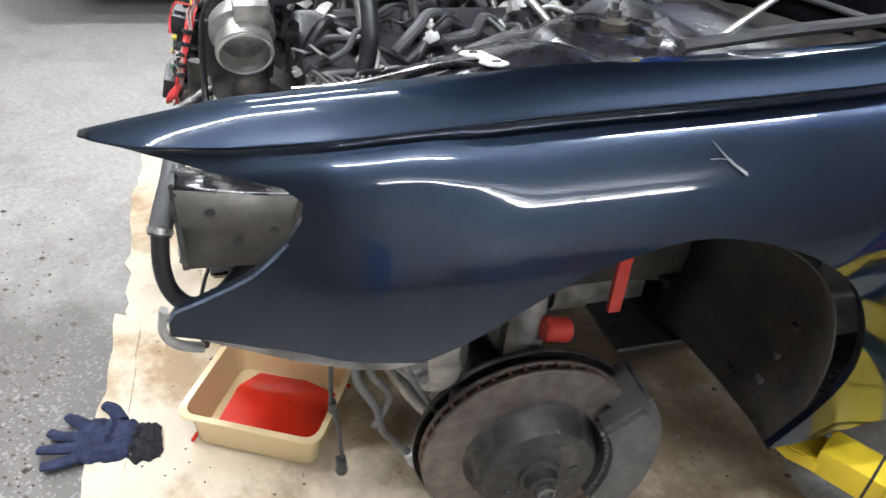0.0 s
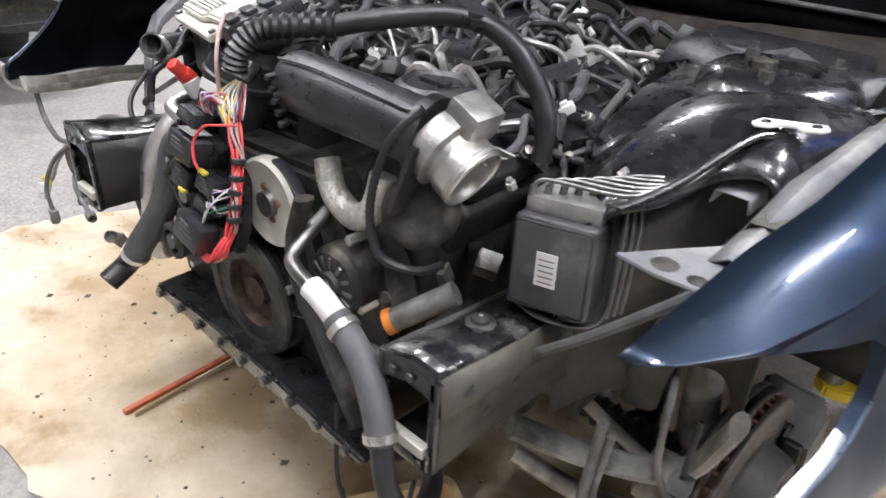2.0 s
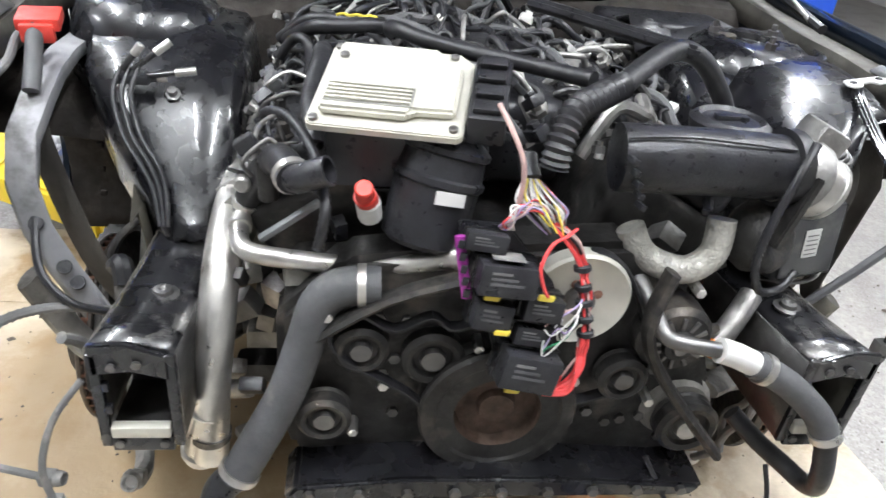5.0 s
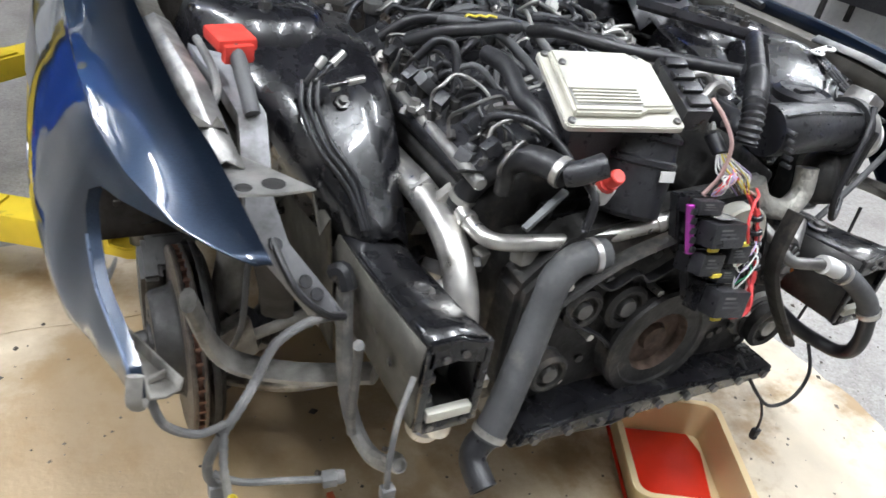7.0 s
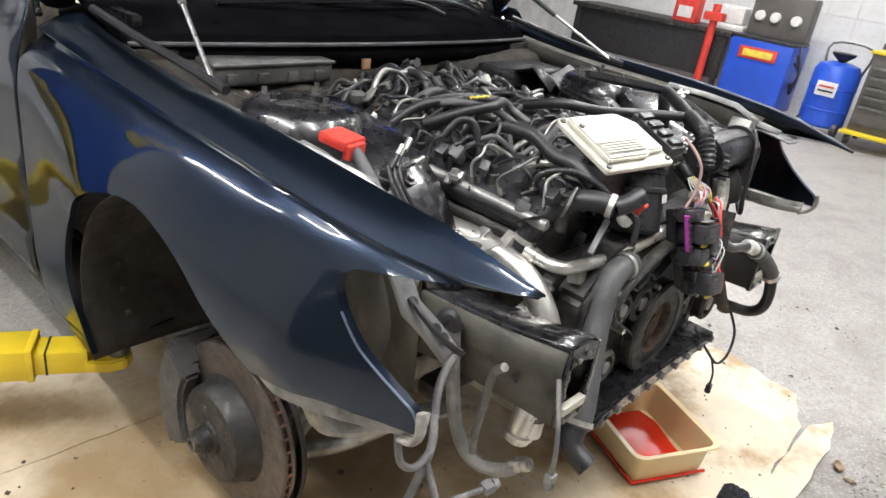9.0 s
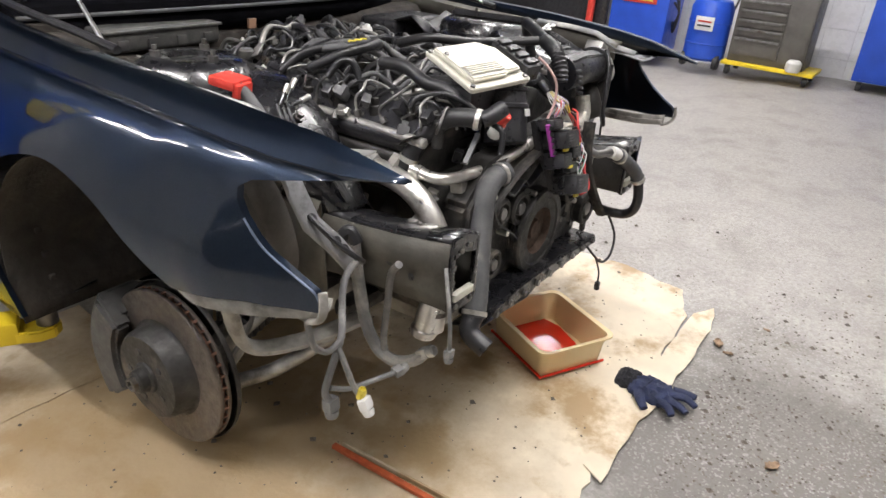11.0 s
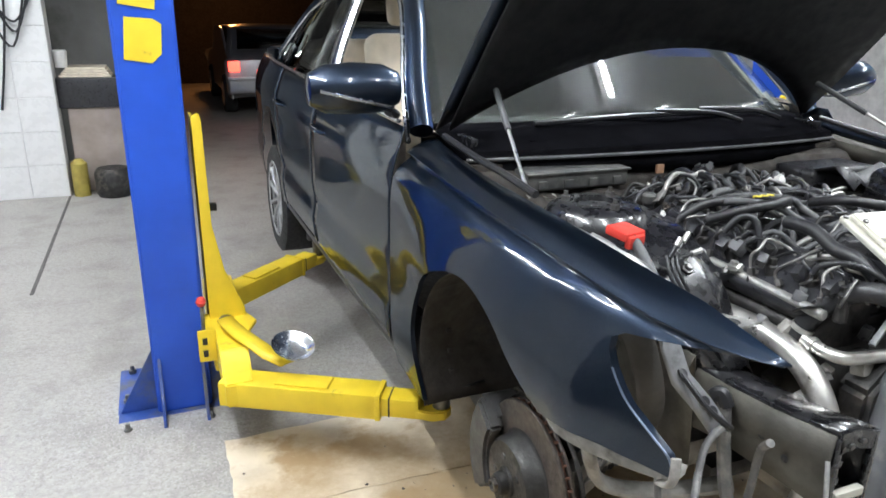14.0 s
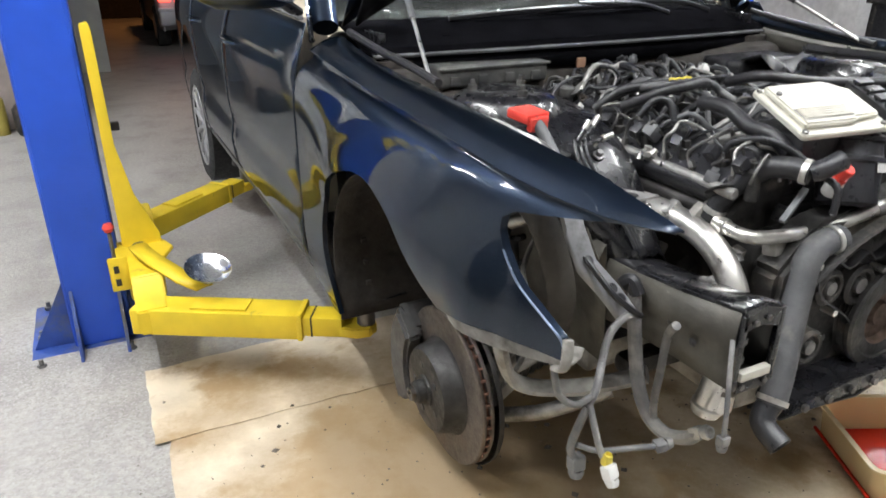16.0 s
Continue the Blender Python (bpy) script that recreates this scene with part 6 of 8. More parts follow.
    for y, z in ((-0.414, 0.930), (-0.229, 0.914)):
        cpart("rail_nut", lathe([(0.020, 0), (0.022, 0.004), (0.014, 0.006), (0.012, 0.012), (0.006, 0.013), (0, 0.009)], pose(s * 0.463, y, z), 12), STEEL, "steel plug on the rail", parent=r)
    for y, z in ((-0.50, 0.905), (-0.40, 0.86), (-0.30, 0.875), (-0.46, 0.845)):
        cpart("rail_hole", lathe([(0, 0.001), (0.007, 0.001), (0.009, 0.0)], aim((s * 0.5225, y, z), (s, 0, 0)), 12), PLASTIC, parent=r)
    # inner wing and tower
    wing = sheet([[(s * 0.520, y, 0.66), (s * 0.530, y, 0.82), (s * 0.545, y, 0.95), (s * 0.56, y, zt)] for y, zt in ((-0.22, 0.92), (-0.15, 1.0), (-0.05, 1.08), (0.1, 1.13), (0.3, 1.15), (0.52, 1.15))])
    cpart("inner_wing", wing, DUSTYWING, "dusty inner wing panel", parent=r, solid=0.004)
    slope = []
    for y, xr, xl, z in ((-0.262, 0.420, 0.487, 0.925), (-0.24, 0.418, 0.497, 0.945), (-0.20, 0.415, 0.530, 0.995), (-0.15, 0.410, 0.585, 1.062), (-0.11, 0.408, 0.612, 1.102), (-0.05, 0.405, 0.645, 1.138), (0.02, 0.405, 0.658, 1.163), (0.16, 0.410, 0.66, 1.18)):
        w = xl - xr
        slope.append([(s * (xr - 0.012), y + 0.02, z - 0.12), (s * (xr - 0.004), y, z - 0.022), (s * (xr + 0.008), y, z - 0.006), (s * (xr + 0.3 * w), y, z + 0.004), (s * (xr + 0.55 * w), y, z - 0.003), (s * (xr + 0.75 * w), y, z + 0.004), (s * (xl - 0.010), y, z - 0.006), (s * xl, y, z - 0.020), (s * (xl + 0.004), y + 0.02, z - 0.10)])
    cpart("tower_skin", sheet(slope), GLOSSBLACK, "glossy black strut tower pressing", parent=r, solid=0.004)
    cpart("tower_bolt", lathe([(0.013, 0), (0.013, 0.004), (0.008, 0.005), (0.008, 0.014), (0, 0.014)], aim((s * 0.498, -0.112, 1.106), (0, -0.55, 0.83)), 6), STEEL, parent=r)
    cpart("strut_tower", lathe([(0.150, -0.16), (0.135, -0.04), (0.118, 0.0), (0.095, 0.014), (0.055, 0.016), (0.052, 0.004), (0, 0.004)], pose(s * 0.585, 0.13, 1.195), 32), GLOSSBLACK, "black strut tower dome", parent=r)
    for k in range(3):
        a = radians(120 * k + 30)
        cpart("tower_bolt", lathe([(0.012, 0), (0.012, 0.012), (0.006, 0.012), (0.006, 0.024), (0, 0.024)], pose(s * 0.585 + 0.075 * math.cos(a), 0.13 + 0.075 * math.sin(a), 1.21), 6), STEEL, parent=r)
    # upper rail and headlamp bracket
    strip = sheet([[(s * (x - 0.023), y, z - 0.012), (s * (x - 0.020), y, z + 0.006), (s * (x + 0.020), y, z + 0.006), (s * (x + 0.023), y, z - 0.012)] for x, y, z in ((0.69, 0.1, 1.135), (0.685, -0.03, 1.14), (0.674, -0.13, 1.138), (0.666, -0.20, 1.126), (0.674, -0.255, 1.085), (0.674, -0.285, 1.03), (0.655, -0.305, 0.965), (0.618, -0.332, 0.916), (0.574, -0.352, 0.852))[:9 if s < 0 else 4]])
    cpart("upper_rail", strip, mat("grey_primer_strip", (0.30, 0.30, 0.31), 0.5, 0.2, 12, 0.25, 0.2, 80, stain=(0.08, 0.075, 0.07), stain_scale=9) if side < 0 else bpy.data.materials["grey_primer_strip"], "grey primed upper rail strip", parent=r, solid=0.003)
    if s < 0:
        for x, y, z in ((-0.656, -0.309, 0.975), (-0.617, -0.338, 0.922), (-0.60, -0.345, 0.900)):
            cpart("rail_spot", lathe([(0, 0.002), (0.010, 0.002), (0.011, 0.0)], aim((x, y, z), (0.1, -0.75, 0.65)), 14), PLASTIC, "dark hole in the strip", parent=r)
    plate = [(0.655, -0.466), (0.70, -0.472), (0.765, -0.464), (0.775, -0.40), (0.778, -0.30), (0.772, -0.20), (0.752, -0.19), (0.738, -0.28), (0.722, -0.37), (0.69, -0.415)]
    cpart("lamp_bracket", prism([(s * x, y) for x, y in plate], 0, 0.004, 0.001, Matrix.Translation((0, 0, 1.150))), ALU if s < 0 else FLANGE, "bare metal headlamp bracket with a hole", parent=r)
    arm = sheet([[(s * (x - 0.020), y, z + 0.004), (s * x, y, z + 0.016), (s * (x + 0.022), y, z + 0.004)] for x, y, z in ((0.745, -0.41, 1.150), (0.748, -0.34, 1.160), (0.757, -0.26, 1.192), (0.765, -0.16, 1.198), (0.77, -0.02, 1.20))])
    cpart("bracket_arm", arm, ALU if s < 0 else FLANGE, "raised bare metal arm of the bracket", parent=r, solid=0.003)
    for x, y, rad in ((0.700, -0.448, 0.012), (0.735, -0.452, 0.008), (0.760, -0.44, 0.013)):
        cpart("bracket_hole", lathe([(0, 0.0052), (rad, 0.0052), (rad + 0.002, 0.0042)], pose(s * x, y, 1.150), 16), DARKMETAL, parent=r)


front_rail(-1)
front_rail(1)
cpart("cross_member", box(-0.42, 0.42, -0.20, -0.14, 0.57, 0.62, 0.02), DARKMETAL, "dark lower crossmember")
for s in (-1, 1):
    cpart("lower_arm_bracket", sweep([(s * 0.46, -0.30, 0.66), (s * 0.58, -0.20, 0.60), (s * 0.70, -0.14, 0.62), (s * 0.76, -0.16, 0.78)], 0.03, 10, 6, flat=0.5), DIRTYALU, "dusty cast bracket ahead of the wheel")
    shelf = [(0.845, -0.515, 0.948), (0.868, -0.44, 0.930), (0.895, -0.36, 0.918), (0.912, -0.28, 0.912), (0.89, -0.19, 0.908)]
    lm = cpart("liner_mount", sheet([[(s * (x + 0.010), y, z + 0.006), (s * (x + 0.008), y, z - 0.024), (s * (x - 0.008), y, z - 0.026), (s * (x - 0.022), y, z - 0.020), (s * (x - 0.025), y, z - 0.004)] for x, y, z in (Vector(q) for q in smooth_path(shelf, 3))]), DIRTYALU, "dusty cast mounting shelf under the fender", solid=0.004)
    for x, y, z in smooth_path(shelf, 2)[1::2]:
        cpart("shelf_rib", prism([(s * (x + 0.008), z - 0.027), (s * (x - 0.022), z - 0.018), (s * (x - 0.023), z - 0.006), (s * (x - 0.006), z - 0.014)], -y - 0.003, -y + 0.003, 0.001, FRONT), DIRTYALU, parent=lm)
    cpart("shelf_hook", sweep([(s * 0.862, -0.505, 0.915), (s * 0.868, -0.532, 0.93), (s * 0.872, -0.545, 0.955), (s * 0.868, -0.54, 0.985)], 0.009, 10, 4, flat=0.6), DIRTYALU, "curled end of the cast shelf", parent=lm)
    cpart("inner_fender_brace", sweep([(s * 0.60, -0.14, 0.70), (s * 0.63, -0.20, 0.85), (s * 0.68, -0.18, 1.02), (s * 0.72, -0.1, 1.08)], 0.03, 8, 5, flat=0.3), HOUSELINING, "dusty inner brace")
cpart("drain_pipe", sweep([(-0.408, -0.452, 0.76), (-0.420, -0.445, 0.71), (-0.428, -0.437, 0.645)], 0.029, 20, 3, hollow=0.02), ALUBRIGHT, "bright pipe stub under the rail")
cpart("stub_ring", cyl((-0.4255, -0.440, 0.668), (-0.4275, -0.438, 0.652), 0.033, 20, 0.004), ALUBRIGHT, "bright ring on the pipe stub")

# ---------- engine ----------
engine = thing("engine", "stripped diesel engine with hoses, belt drive and wiring", "engine", (0, 0, 0.6))
EL = Matrix.Translation((0, 0, -0.6))


def epart(name, bm, material, label="", parent=None, **kw):
    bm.transform(EL)
    return part(name, bm, material, parent or engine, label, **kw)


epart("block", box(-0.30, 0.32, -0.38, 0.40, 0.60, 0.98, 0.03, seg=3), DARKMETAL, "dark oily engine block")
epart("sump", box(-0.24, 0.26, -0.36, 0.30, 0.52, 0.61, 0.03, seg=3), DIRTYALU)
epart("gearbox", box(-0.20, 0.22, 0.38, 0.60, 0.55, 1.02, 0.06, seg=3), DIRTYALU)
for s in (-1, 1):
    epart("cylinder_head", box(-0.10, 0.10, -0.34, 0.30, -0.06, 0.08, 0.02, pose(s * 0.24, 0, 1.0, 0, -s * -28, 0), seg=3), DARKMETAL, "dark cylinder head")
    epart("valve_cover", box(-0.085, 0.085, -0.33, 0.29, 0.08, 0.13, 0.02, pose(s * 0.24, 0, 1.0, 0, s * 28, 0), seg=3), PLASTIC, "black valve cover")
epart("manifold", box(-0.11, 0.13, -0.22, 0.34, 1.02, 1.17, 0.04, seg=3), PLASTIC, "black intake manifold")
epart("timing_cover", prism([(-0.29, 0.67), (-0.1, 0.635), (0.1, 0.635), (0.34, 0.665), (0.36, 0.80), (0.30, 0.95), (0.17, 1.06), (-0.08, 1.04), (-0.22, 1.02), (-0.31, 0.93), (-0.31, 0.75)], 0.38, 0.455, 0.012, FRONT), DARKMETAL, "dark timing cover behind the belt")
epart("front_brace", prism([(-0.30, 0.645), (0.34, 0.640), (0.36, 0.665), (0.10, 0.685), (-0.12, 0.69), (-0.28, 0.675)], 0.44, 0.53, 0.006, FRONT), GLOSSBLACK, "black lower crossbar")
for k in range(9):
    epart("brace_bolt", lathe([(0.009, 0), (0.009, 0.008), (0.004, 0.008), (0, 0.008)], aim((-0.26 + 0.072 * k, -0.531, 0.662), (0, -1, 0)), 6), STEEL)
epart("front_guard", sheet([[(x, -0.50 - 0.015 * math.sin(k), 0.62 + 0.012 * (k % 2)) for k, x in enumerate((-0.28, -0.18, -0.06, 0.06, 0.2, 0.36))], [(x, -0.42, 0.60) for x in (-0.28, -0.18, -0.06, 0.06, 0.2, 0.36)]]), PLASTIC, "black ragged lower shield", solid=0.006)


def pulley(name, at, prof, label, mats, grooves=0):
    p = None
    for (rows, mt) in zip(prof, mats):
        o = epart(name if p is None else "pulley_face", lathe(rows, aim(at, (0, -1, 0)), 44), mt, label if p is None else "", parent=p)
        p = p or o
    return p


pulley("crank_pulley", (0.012, -0.450, 0.783), ([(0.05, 0), (0.114, 0), (0.119, 0.006), (0.112, 0.010), (0.118, 0.014), (0.112, 0.018), (0.118, 0.022), (0.112, 0.026), (0.118, 0.030), (0.119, 0.040), (0.115, 0.046), (0.096, 0.046), (0.092, 0.042), (0.066, 0.040)], [(0.066, 0.040), (0.062, 0.02), (0.03, 0.018), (0.026, 0.030), (0, 0.030)]), "dark crank pulley with a rusty hub", (DARKMETAL, DARKRUST))
pulley("pump_pulley", (0.093, -0.465, 0.993), ([(0.0, 0.0), (0.068, 0.0), (0.072, 0.008), (0.072, 0.026), (0.068, 0.030), (0.062, 0.027), (0.022, 0.024)], [(0.022, 0.022), (0.020, 0.034), (0, 0.034)]), "pale machined pump pulley", (ALUMATTE, STEEL))
for k in range(4):
    a = radians(90 * k + 20)
    epart("pulley_hole", lathe([(0, 0.0255), (0.006, 0.0255), (0.007, 0.0235)], aim((0.093 + 0.026 * math.cos(a), -0.4665, 0.993 + 0.026 * math.sin(a)), (0, -1, 0)), 12), RUST)
for at, r in (((-0.193, -0.452, 0.893), 0.036), ((-0.092, -0.448, 0.876), 0.042), ((0.316, -0.465, 0.757), 0.047), ((0.19, -0.46, 0.85), 0.035), ((-0.241, -0.468, 0.779), 0.036)):
    pulley("idler_pulley", at, ([(0, 0), (r, 0), (r + 0.003, 0.004), (r, 0.008), (r + 0.003, 0.03), (r - 0.004, 0.036), (r * 0.72, 0.034), (r * 0.66, 0.026), (r * 0.45, 0.026)], [(r * 0.45, 0.026), (r * 0.40, 0.036), (0, 0.037)]), "grooved idler pulley", (DARKMETAL, ALU if r > 0.045 else STEEL))
epart("compressor", cyl((0.31, -0.46, 0.761), (0.30, -0.25, 0.77), 0.062, 24, 0.01), DIRTYALU, "dusty compressor body")
belt = [(0.107, -0.478, 0.79), (0.19, -0.478, 0.825), (0.225, -0.478, 0.875), (0.165, -0.478, 1.02), (0.10, -0.478, 1.062), (0.045, -0.478, 1.0), (-0.06, -0.478, 0.935), (-0.10, -0.478, 0.953), (-0.15, -0.478, 0.93), (-0.2, -0.478, 0.955), (-0.236, -0.478, 0.915), (-0.205, -0.478, 0.87), (-0.108, -0.478, 0.80), (-0.06, -0.478, 0.705), (0.0, -0.478, 0.682), (0.08, -0.478, 0.715)]
epart("drive_belt", sweep(belt + belt[:1], 0.011, 6, 4, flat=0.35), RUBBER, "black drive belt")
epart("belt_arm", sweep([(-0.27, -0.475, 0.90), (-0.16, -0.485, 0.985), (-0.04, -0.49, 1.03)], 0.016, 8, 4, flat=0.5), DARKMETAL, "dark tensioner arm")
epart("diagonal_strut", sweep([(0.205, -0.505, 1.05), (0.19, -0.515, 0.96), (0.24, -0.52, 0.87), (0.35, -0.53, 0.74)], 0.018, 8, 3, flat=0.5), DARKMETAL, "dark diagonal bracket")

# control unit
ecu = tagged(new("control_unit"), "pale aluminium engine control unit with cooling ribs", "control unit")
u_x = (Vector((-0.086, -0.457, 1.197)) - Vector((-0.274, -0.414, 1.189))).normalized()
u_y = (Vector((-0.235, -0.255, 1.244)) - Vector((-0.274, -0.414, 1.189)))
u_y = (u_y - u_y.project(u_x)).normalized()
u_z = u_x.cross(u_y)
em = Matrix.Translation((-0.274, -0.414, 1.187)) @ Matrix((u_x, u_y, u_z)).transposed().to_4x4()
ecu.matrix_world = em
w, h = 0.194, 0.172
part("housing", prism([(0.006, 0), (w - 0.006, 0), (w, 0.006), (w, h - 0.02), (w - 0.02, h), (0.006, h), (0, h - 0.006), (0, 0.006)], -0.006, 0.006, 0.002), ALUMATTE, ecu, "pale cast housing")
part("lid", prism([(0.014, 0.018), (0.125, 0.018), (0.13, 0.028), (w - 0.012, 0.03), (w - 0.012, h - 0.05), (w - 0.05, h - 0.012), (0.014, h - 0.012)], 0.006, 0.020, 0.004), ALUMATTE, ecu)
part("rib_bed", box(0.018, 0.128, 0.030, 0.068, 0.0195, 0.0215, 0.0005), ALU, ecu)
for k in range(5):
    part("cooling_rib", box(0.020, 0.126, 0.032 + 0.0075 * k, 0.0355 + 0.0075 * k, 0.0205, 0.0255, 0.001), ALUMATTE, ecu)
for x, y in ((0.010, 0.010), (w - 0.012, 0.012), (0.010, h - 0.010), (w - 0.028, h - 0.012), (0.025, 0.125)):
    part("housing_screw", lathe([(0.006, 0), (0.006, 0.004), (0.003, 0.005), (0, 0.004)], pose(x, y, 0.0065 if y != 0.125 else 0.02), 12), STEEL, ecu)
part("connector_block", box(w + 0.002, w + 0.05, 0.02, 0.15, -0.02, 0.022, 0.006), PLASTIC, ecu, "black connector block")
for k in range(4):
    part("connector_latch", box(w + 0.008, w + 0.044, 0.028 + 0.031 * k, 0.048 + 0.031 * k, 0.022, 0.030, 0.003), PLASTIC, ecu)
epart("unit_bracket", box(-0.25, -0.08, -0.40, -0.26, 1.10, 1.185, 0.01), PLASTIC, "black bracket under the control unit")

# filter canister behind the fuse block
can = epart("filter_canister", lathe([(0, 0), (0.046, 0.0), (0.056, 0.008), (0.058, 0.085), (0.062, 0.088), (0.062, 0.096), (0.058, 0.099), (0.055, 0.125), (0.060, 0.128), (0.060, 0.135), (0.044, 0.148), (0, 0.150)], aim((-0.120, -0.425, 1.035), (0.22, 0.28, 1)), 36), PLASTIC, "round black plastic filter housing")
epart("canister_label", box(-0.020, 0.020, -0.0015, 0.0012, -0.008, 0.009, 0, Matrix.Translation((-0.092, -0.4625, 1.120)) @ pose(0, 0, 0, -15, 12, 12)), WHITEPL, "small pale sticker", parent=can, smooth=False)
epart("red_plug", merge(cyl((-0.197, -0.452, 1.115), (-0.199, -0.469, 1.135), 0.012, 12, 0.002), cyl((-0.192, -0.440, 1.10), (-0.197, -0.452, 1.115), 0.015, 12)), RED, "red plug connector")
epart("plug_body", cyl((-0.188, -0.43, 1.075), (-0.193, -0.445, 1.105), 0.016, 12, 0.002), WHITEPL)

PIPES = [
    ("charge_pipe", [(-0.39, 0.12, 0.985), (-0.39, -0.11, 0.992), (-0.39, -0.25, 0.995), (-0.39, -0.36, 0.968), (-0.393, -0.43, 0.895), (-0.402, -0.45, 0.80), (-0.412, -0.452, 0.66)], 0.027, ALUBRIGHT, "bright aluminium charge air pipe", 0),
    ("coolant_pipe", [(-0.366, -0.33, 1.012), (-0.364, -0.375, 1.006), (-0.352, -0.405, 1.003), (-0.315, -0.417, 1.0), (-0.202, -0.432, 0.999), (-0.12, -0.450, 1.018), (-0.056, -0.469, 1.045)], 0.0135, ALUBRIGHT, "bright aluminium coolant pipe across the front", 0),
    ("radiator_hose", [(-0.170, -0.463, 0.989), (-0.222, -0.462, 0.984), (-0.252, -0.463, 0.955), (-0.268, -0.470, 0.90), (-0.295, -0.488, 0.82), (-0.338, -0.518, 0.742), (-0.362, -0.530, 0.70)], 0.027, GREYHOSE, "thick grey-black radiator hose", 0),
    ("hose_elbow", [(-0.360, -0.529, 0.705), (-0.380, -0.532, 0.685), (-0.388, -0.545, 0.668), (-0.386, -0.585, 0.648)], 0.0235, PLASTIC, "black plastic hose elbow with an open mouth", 0.03),
    ("upper_hose", [(-0.362, -0.310, 1.010), (-0.352, -0.322, 1.05), (-0.333, -0.340, 1.088), (-0.312, -0.375, 1.124), (-0.297, -0.415, 1.136), (-0.283, -0.452, 1.134)], 0.021, RUBBER, "thick black cut hose", 0),
    ("egr_pipe", [(0.165, -0.431, 1.075), (0.185, -0.44, 1.042), (0.215, -0.447, 1.026), (0.255, -0.452, 1.022), (0.287, -0.448, 1.048), (0.292, -0.435, 1.095)], 0.020, FOIL, "curved silver exhaust gas pipe", 0),
    ("side_pipe", [(0.189, -0.449, 1.005), (0.199, -0.50, 0.985), (0.208, -0.532, 0.966), (0.235, -0.545, 0.963), (0.276, -0.552, 0.960)], 0.011, STEEL, "dull steel coolant pipe", 0),
    ("side_hose", [(0.331, -0.554, 0.939), (0.365, -0.558, 0.923), (0.403, -0.566, 0.90), (0.440, -0.580, 0.868), (0.462, -0.592, 0.832)], 0.020, GREYHOSE, "grey coolant hose hanging down", 0),
    ("hose_sleeve", [(0.276, -0.552, 0.960), (0.303, -0.553, 0.952), (0.334, -0.5545, 0.938)], 0.0175, WHITEPL, "white woven sleeve on the hose", 0),
    ("main_loom", [(-0.16, -0.12, 1.235), (-0.160, -0.20, 1.260), (-0.120, -0.245, 1.258), (-0.065, -0.258, 1.250), (0.025, -0.300, 1.248), (0.090, -0.375, 1.256)], 0.0115, RUBBER, "thick black wrapped wiring loom", 0),
    ("loom_trunk", [(0.118, -0.388, 1.249), (0.18, -0.32, 1.265), (0.244, -0.255, 1.272), (0.30, -0.225, 1.256), (0.35, -0.21, 1.212), (0.388, -0.21, 1.15), (0.395, -0.22, 1.09)], 0.0155, RUBBER, "black taped wiring trunk", 0),
    ("sense_hose", [(-0.045, -0.45, 1.243), (-0.030, -0.472, 1.22), (-0.014, -0.490, 1.185), (-0.012, -0.492, 1.14), (-0.020, -0.488, 1.11), (-0.045, -0.484, 1.078), (-0.070, -0.480, 1.052)], 0.0032, PINKWIRE, "pale pink vacuum hose", 0),
    ("return_hose", [(0.105, -0.41, 0.95), (0.15, -0.43, 0.985), (0.189, -0.449, 1.005)], 0.012, GREYHOSE, "grey branch hose", 0),
    ("filler_neck", [(0.405, -0.40, 0.945), (0.37, -0.43, 0.915), (0.335, -0.455, 0.885)], 0.018, ALU, "steel pipe stub with an orange cap", 0),
    ("cap", [(0.337, -0.453, 0.887), (0.329, -0.460, 0.881)], 0.020, ORANGE, "orange sealing ring", 0.006),
    ("loop_hose", [(0.460, -0.590, 0.838), (0.476, -0.596, 0.775), (0.490, -0.585, 0.728), (0.497, -0.556, 0.702), (0.485, -0.518, 0.700), (0.455, -0.483, 0.714), (0.415, -0.45, 0.745)], 0.0155, RUBBER, "black looped hose ahead of the rail", 0),
    ("stub_pipe", [(-0.39, 0.05, 1.07), (-0.389, -0.01, 1.048), (-0.388, -0.07, 1.028)], 0.013, ALUBRIGHT, "bare pipe stub", 0.02),
]
for nm, pts, r, mt, lb, hol in PIPES:
    o = epart(nm, sweep(pts, r, 16, 7, hollow=hol), mt, lb)
    if nm in ("radiator_hose", "upper_hose", "side_hose", "charge_pipe", "coolant_pipe"):
        q = smooth_path(pts, 7)
        for k in (3, len(q) - 4):
            epart("hose_clamp", cyl(q[k].lerp(q[k + 1], 0.0), q[k].lerp(q[k + 1], 0.0) + (q[k + 1] - q[k]).normalized() * 0.011, r + 0.003, 16), ALUBRIGHT if nm != "charge_pipe" else STEEL, "steel hose clamp", parent=o)

epart("loom_bellows", sweep([(0.024, -0.484, 1.180), (0.030, -0.476, 1.212), (0.048, -0.452, 1.240), (0.085, -0.418, 1.248), (0.127, -0.378, 1.252)], 0.019, 16, 8, ribs=80, depth=0.2), RUBBER, "ribbed black loom bellows")
epart("turbo_conduit", sweep([(0.375, -0.450, 1.215), (0.350, -0.474, 1.18), (0.330, -0.486, 1.12), (0.325, -0.49, 1.06), (0.345, -0.49, 1.015), (0.39, -0.47, 1.005), (0.42, -0.45, 1.02)], 0.0065, 9, 7, ribs=130, depth=0.2), RUBBER, "thin ribbed conduit before the turbo")
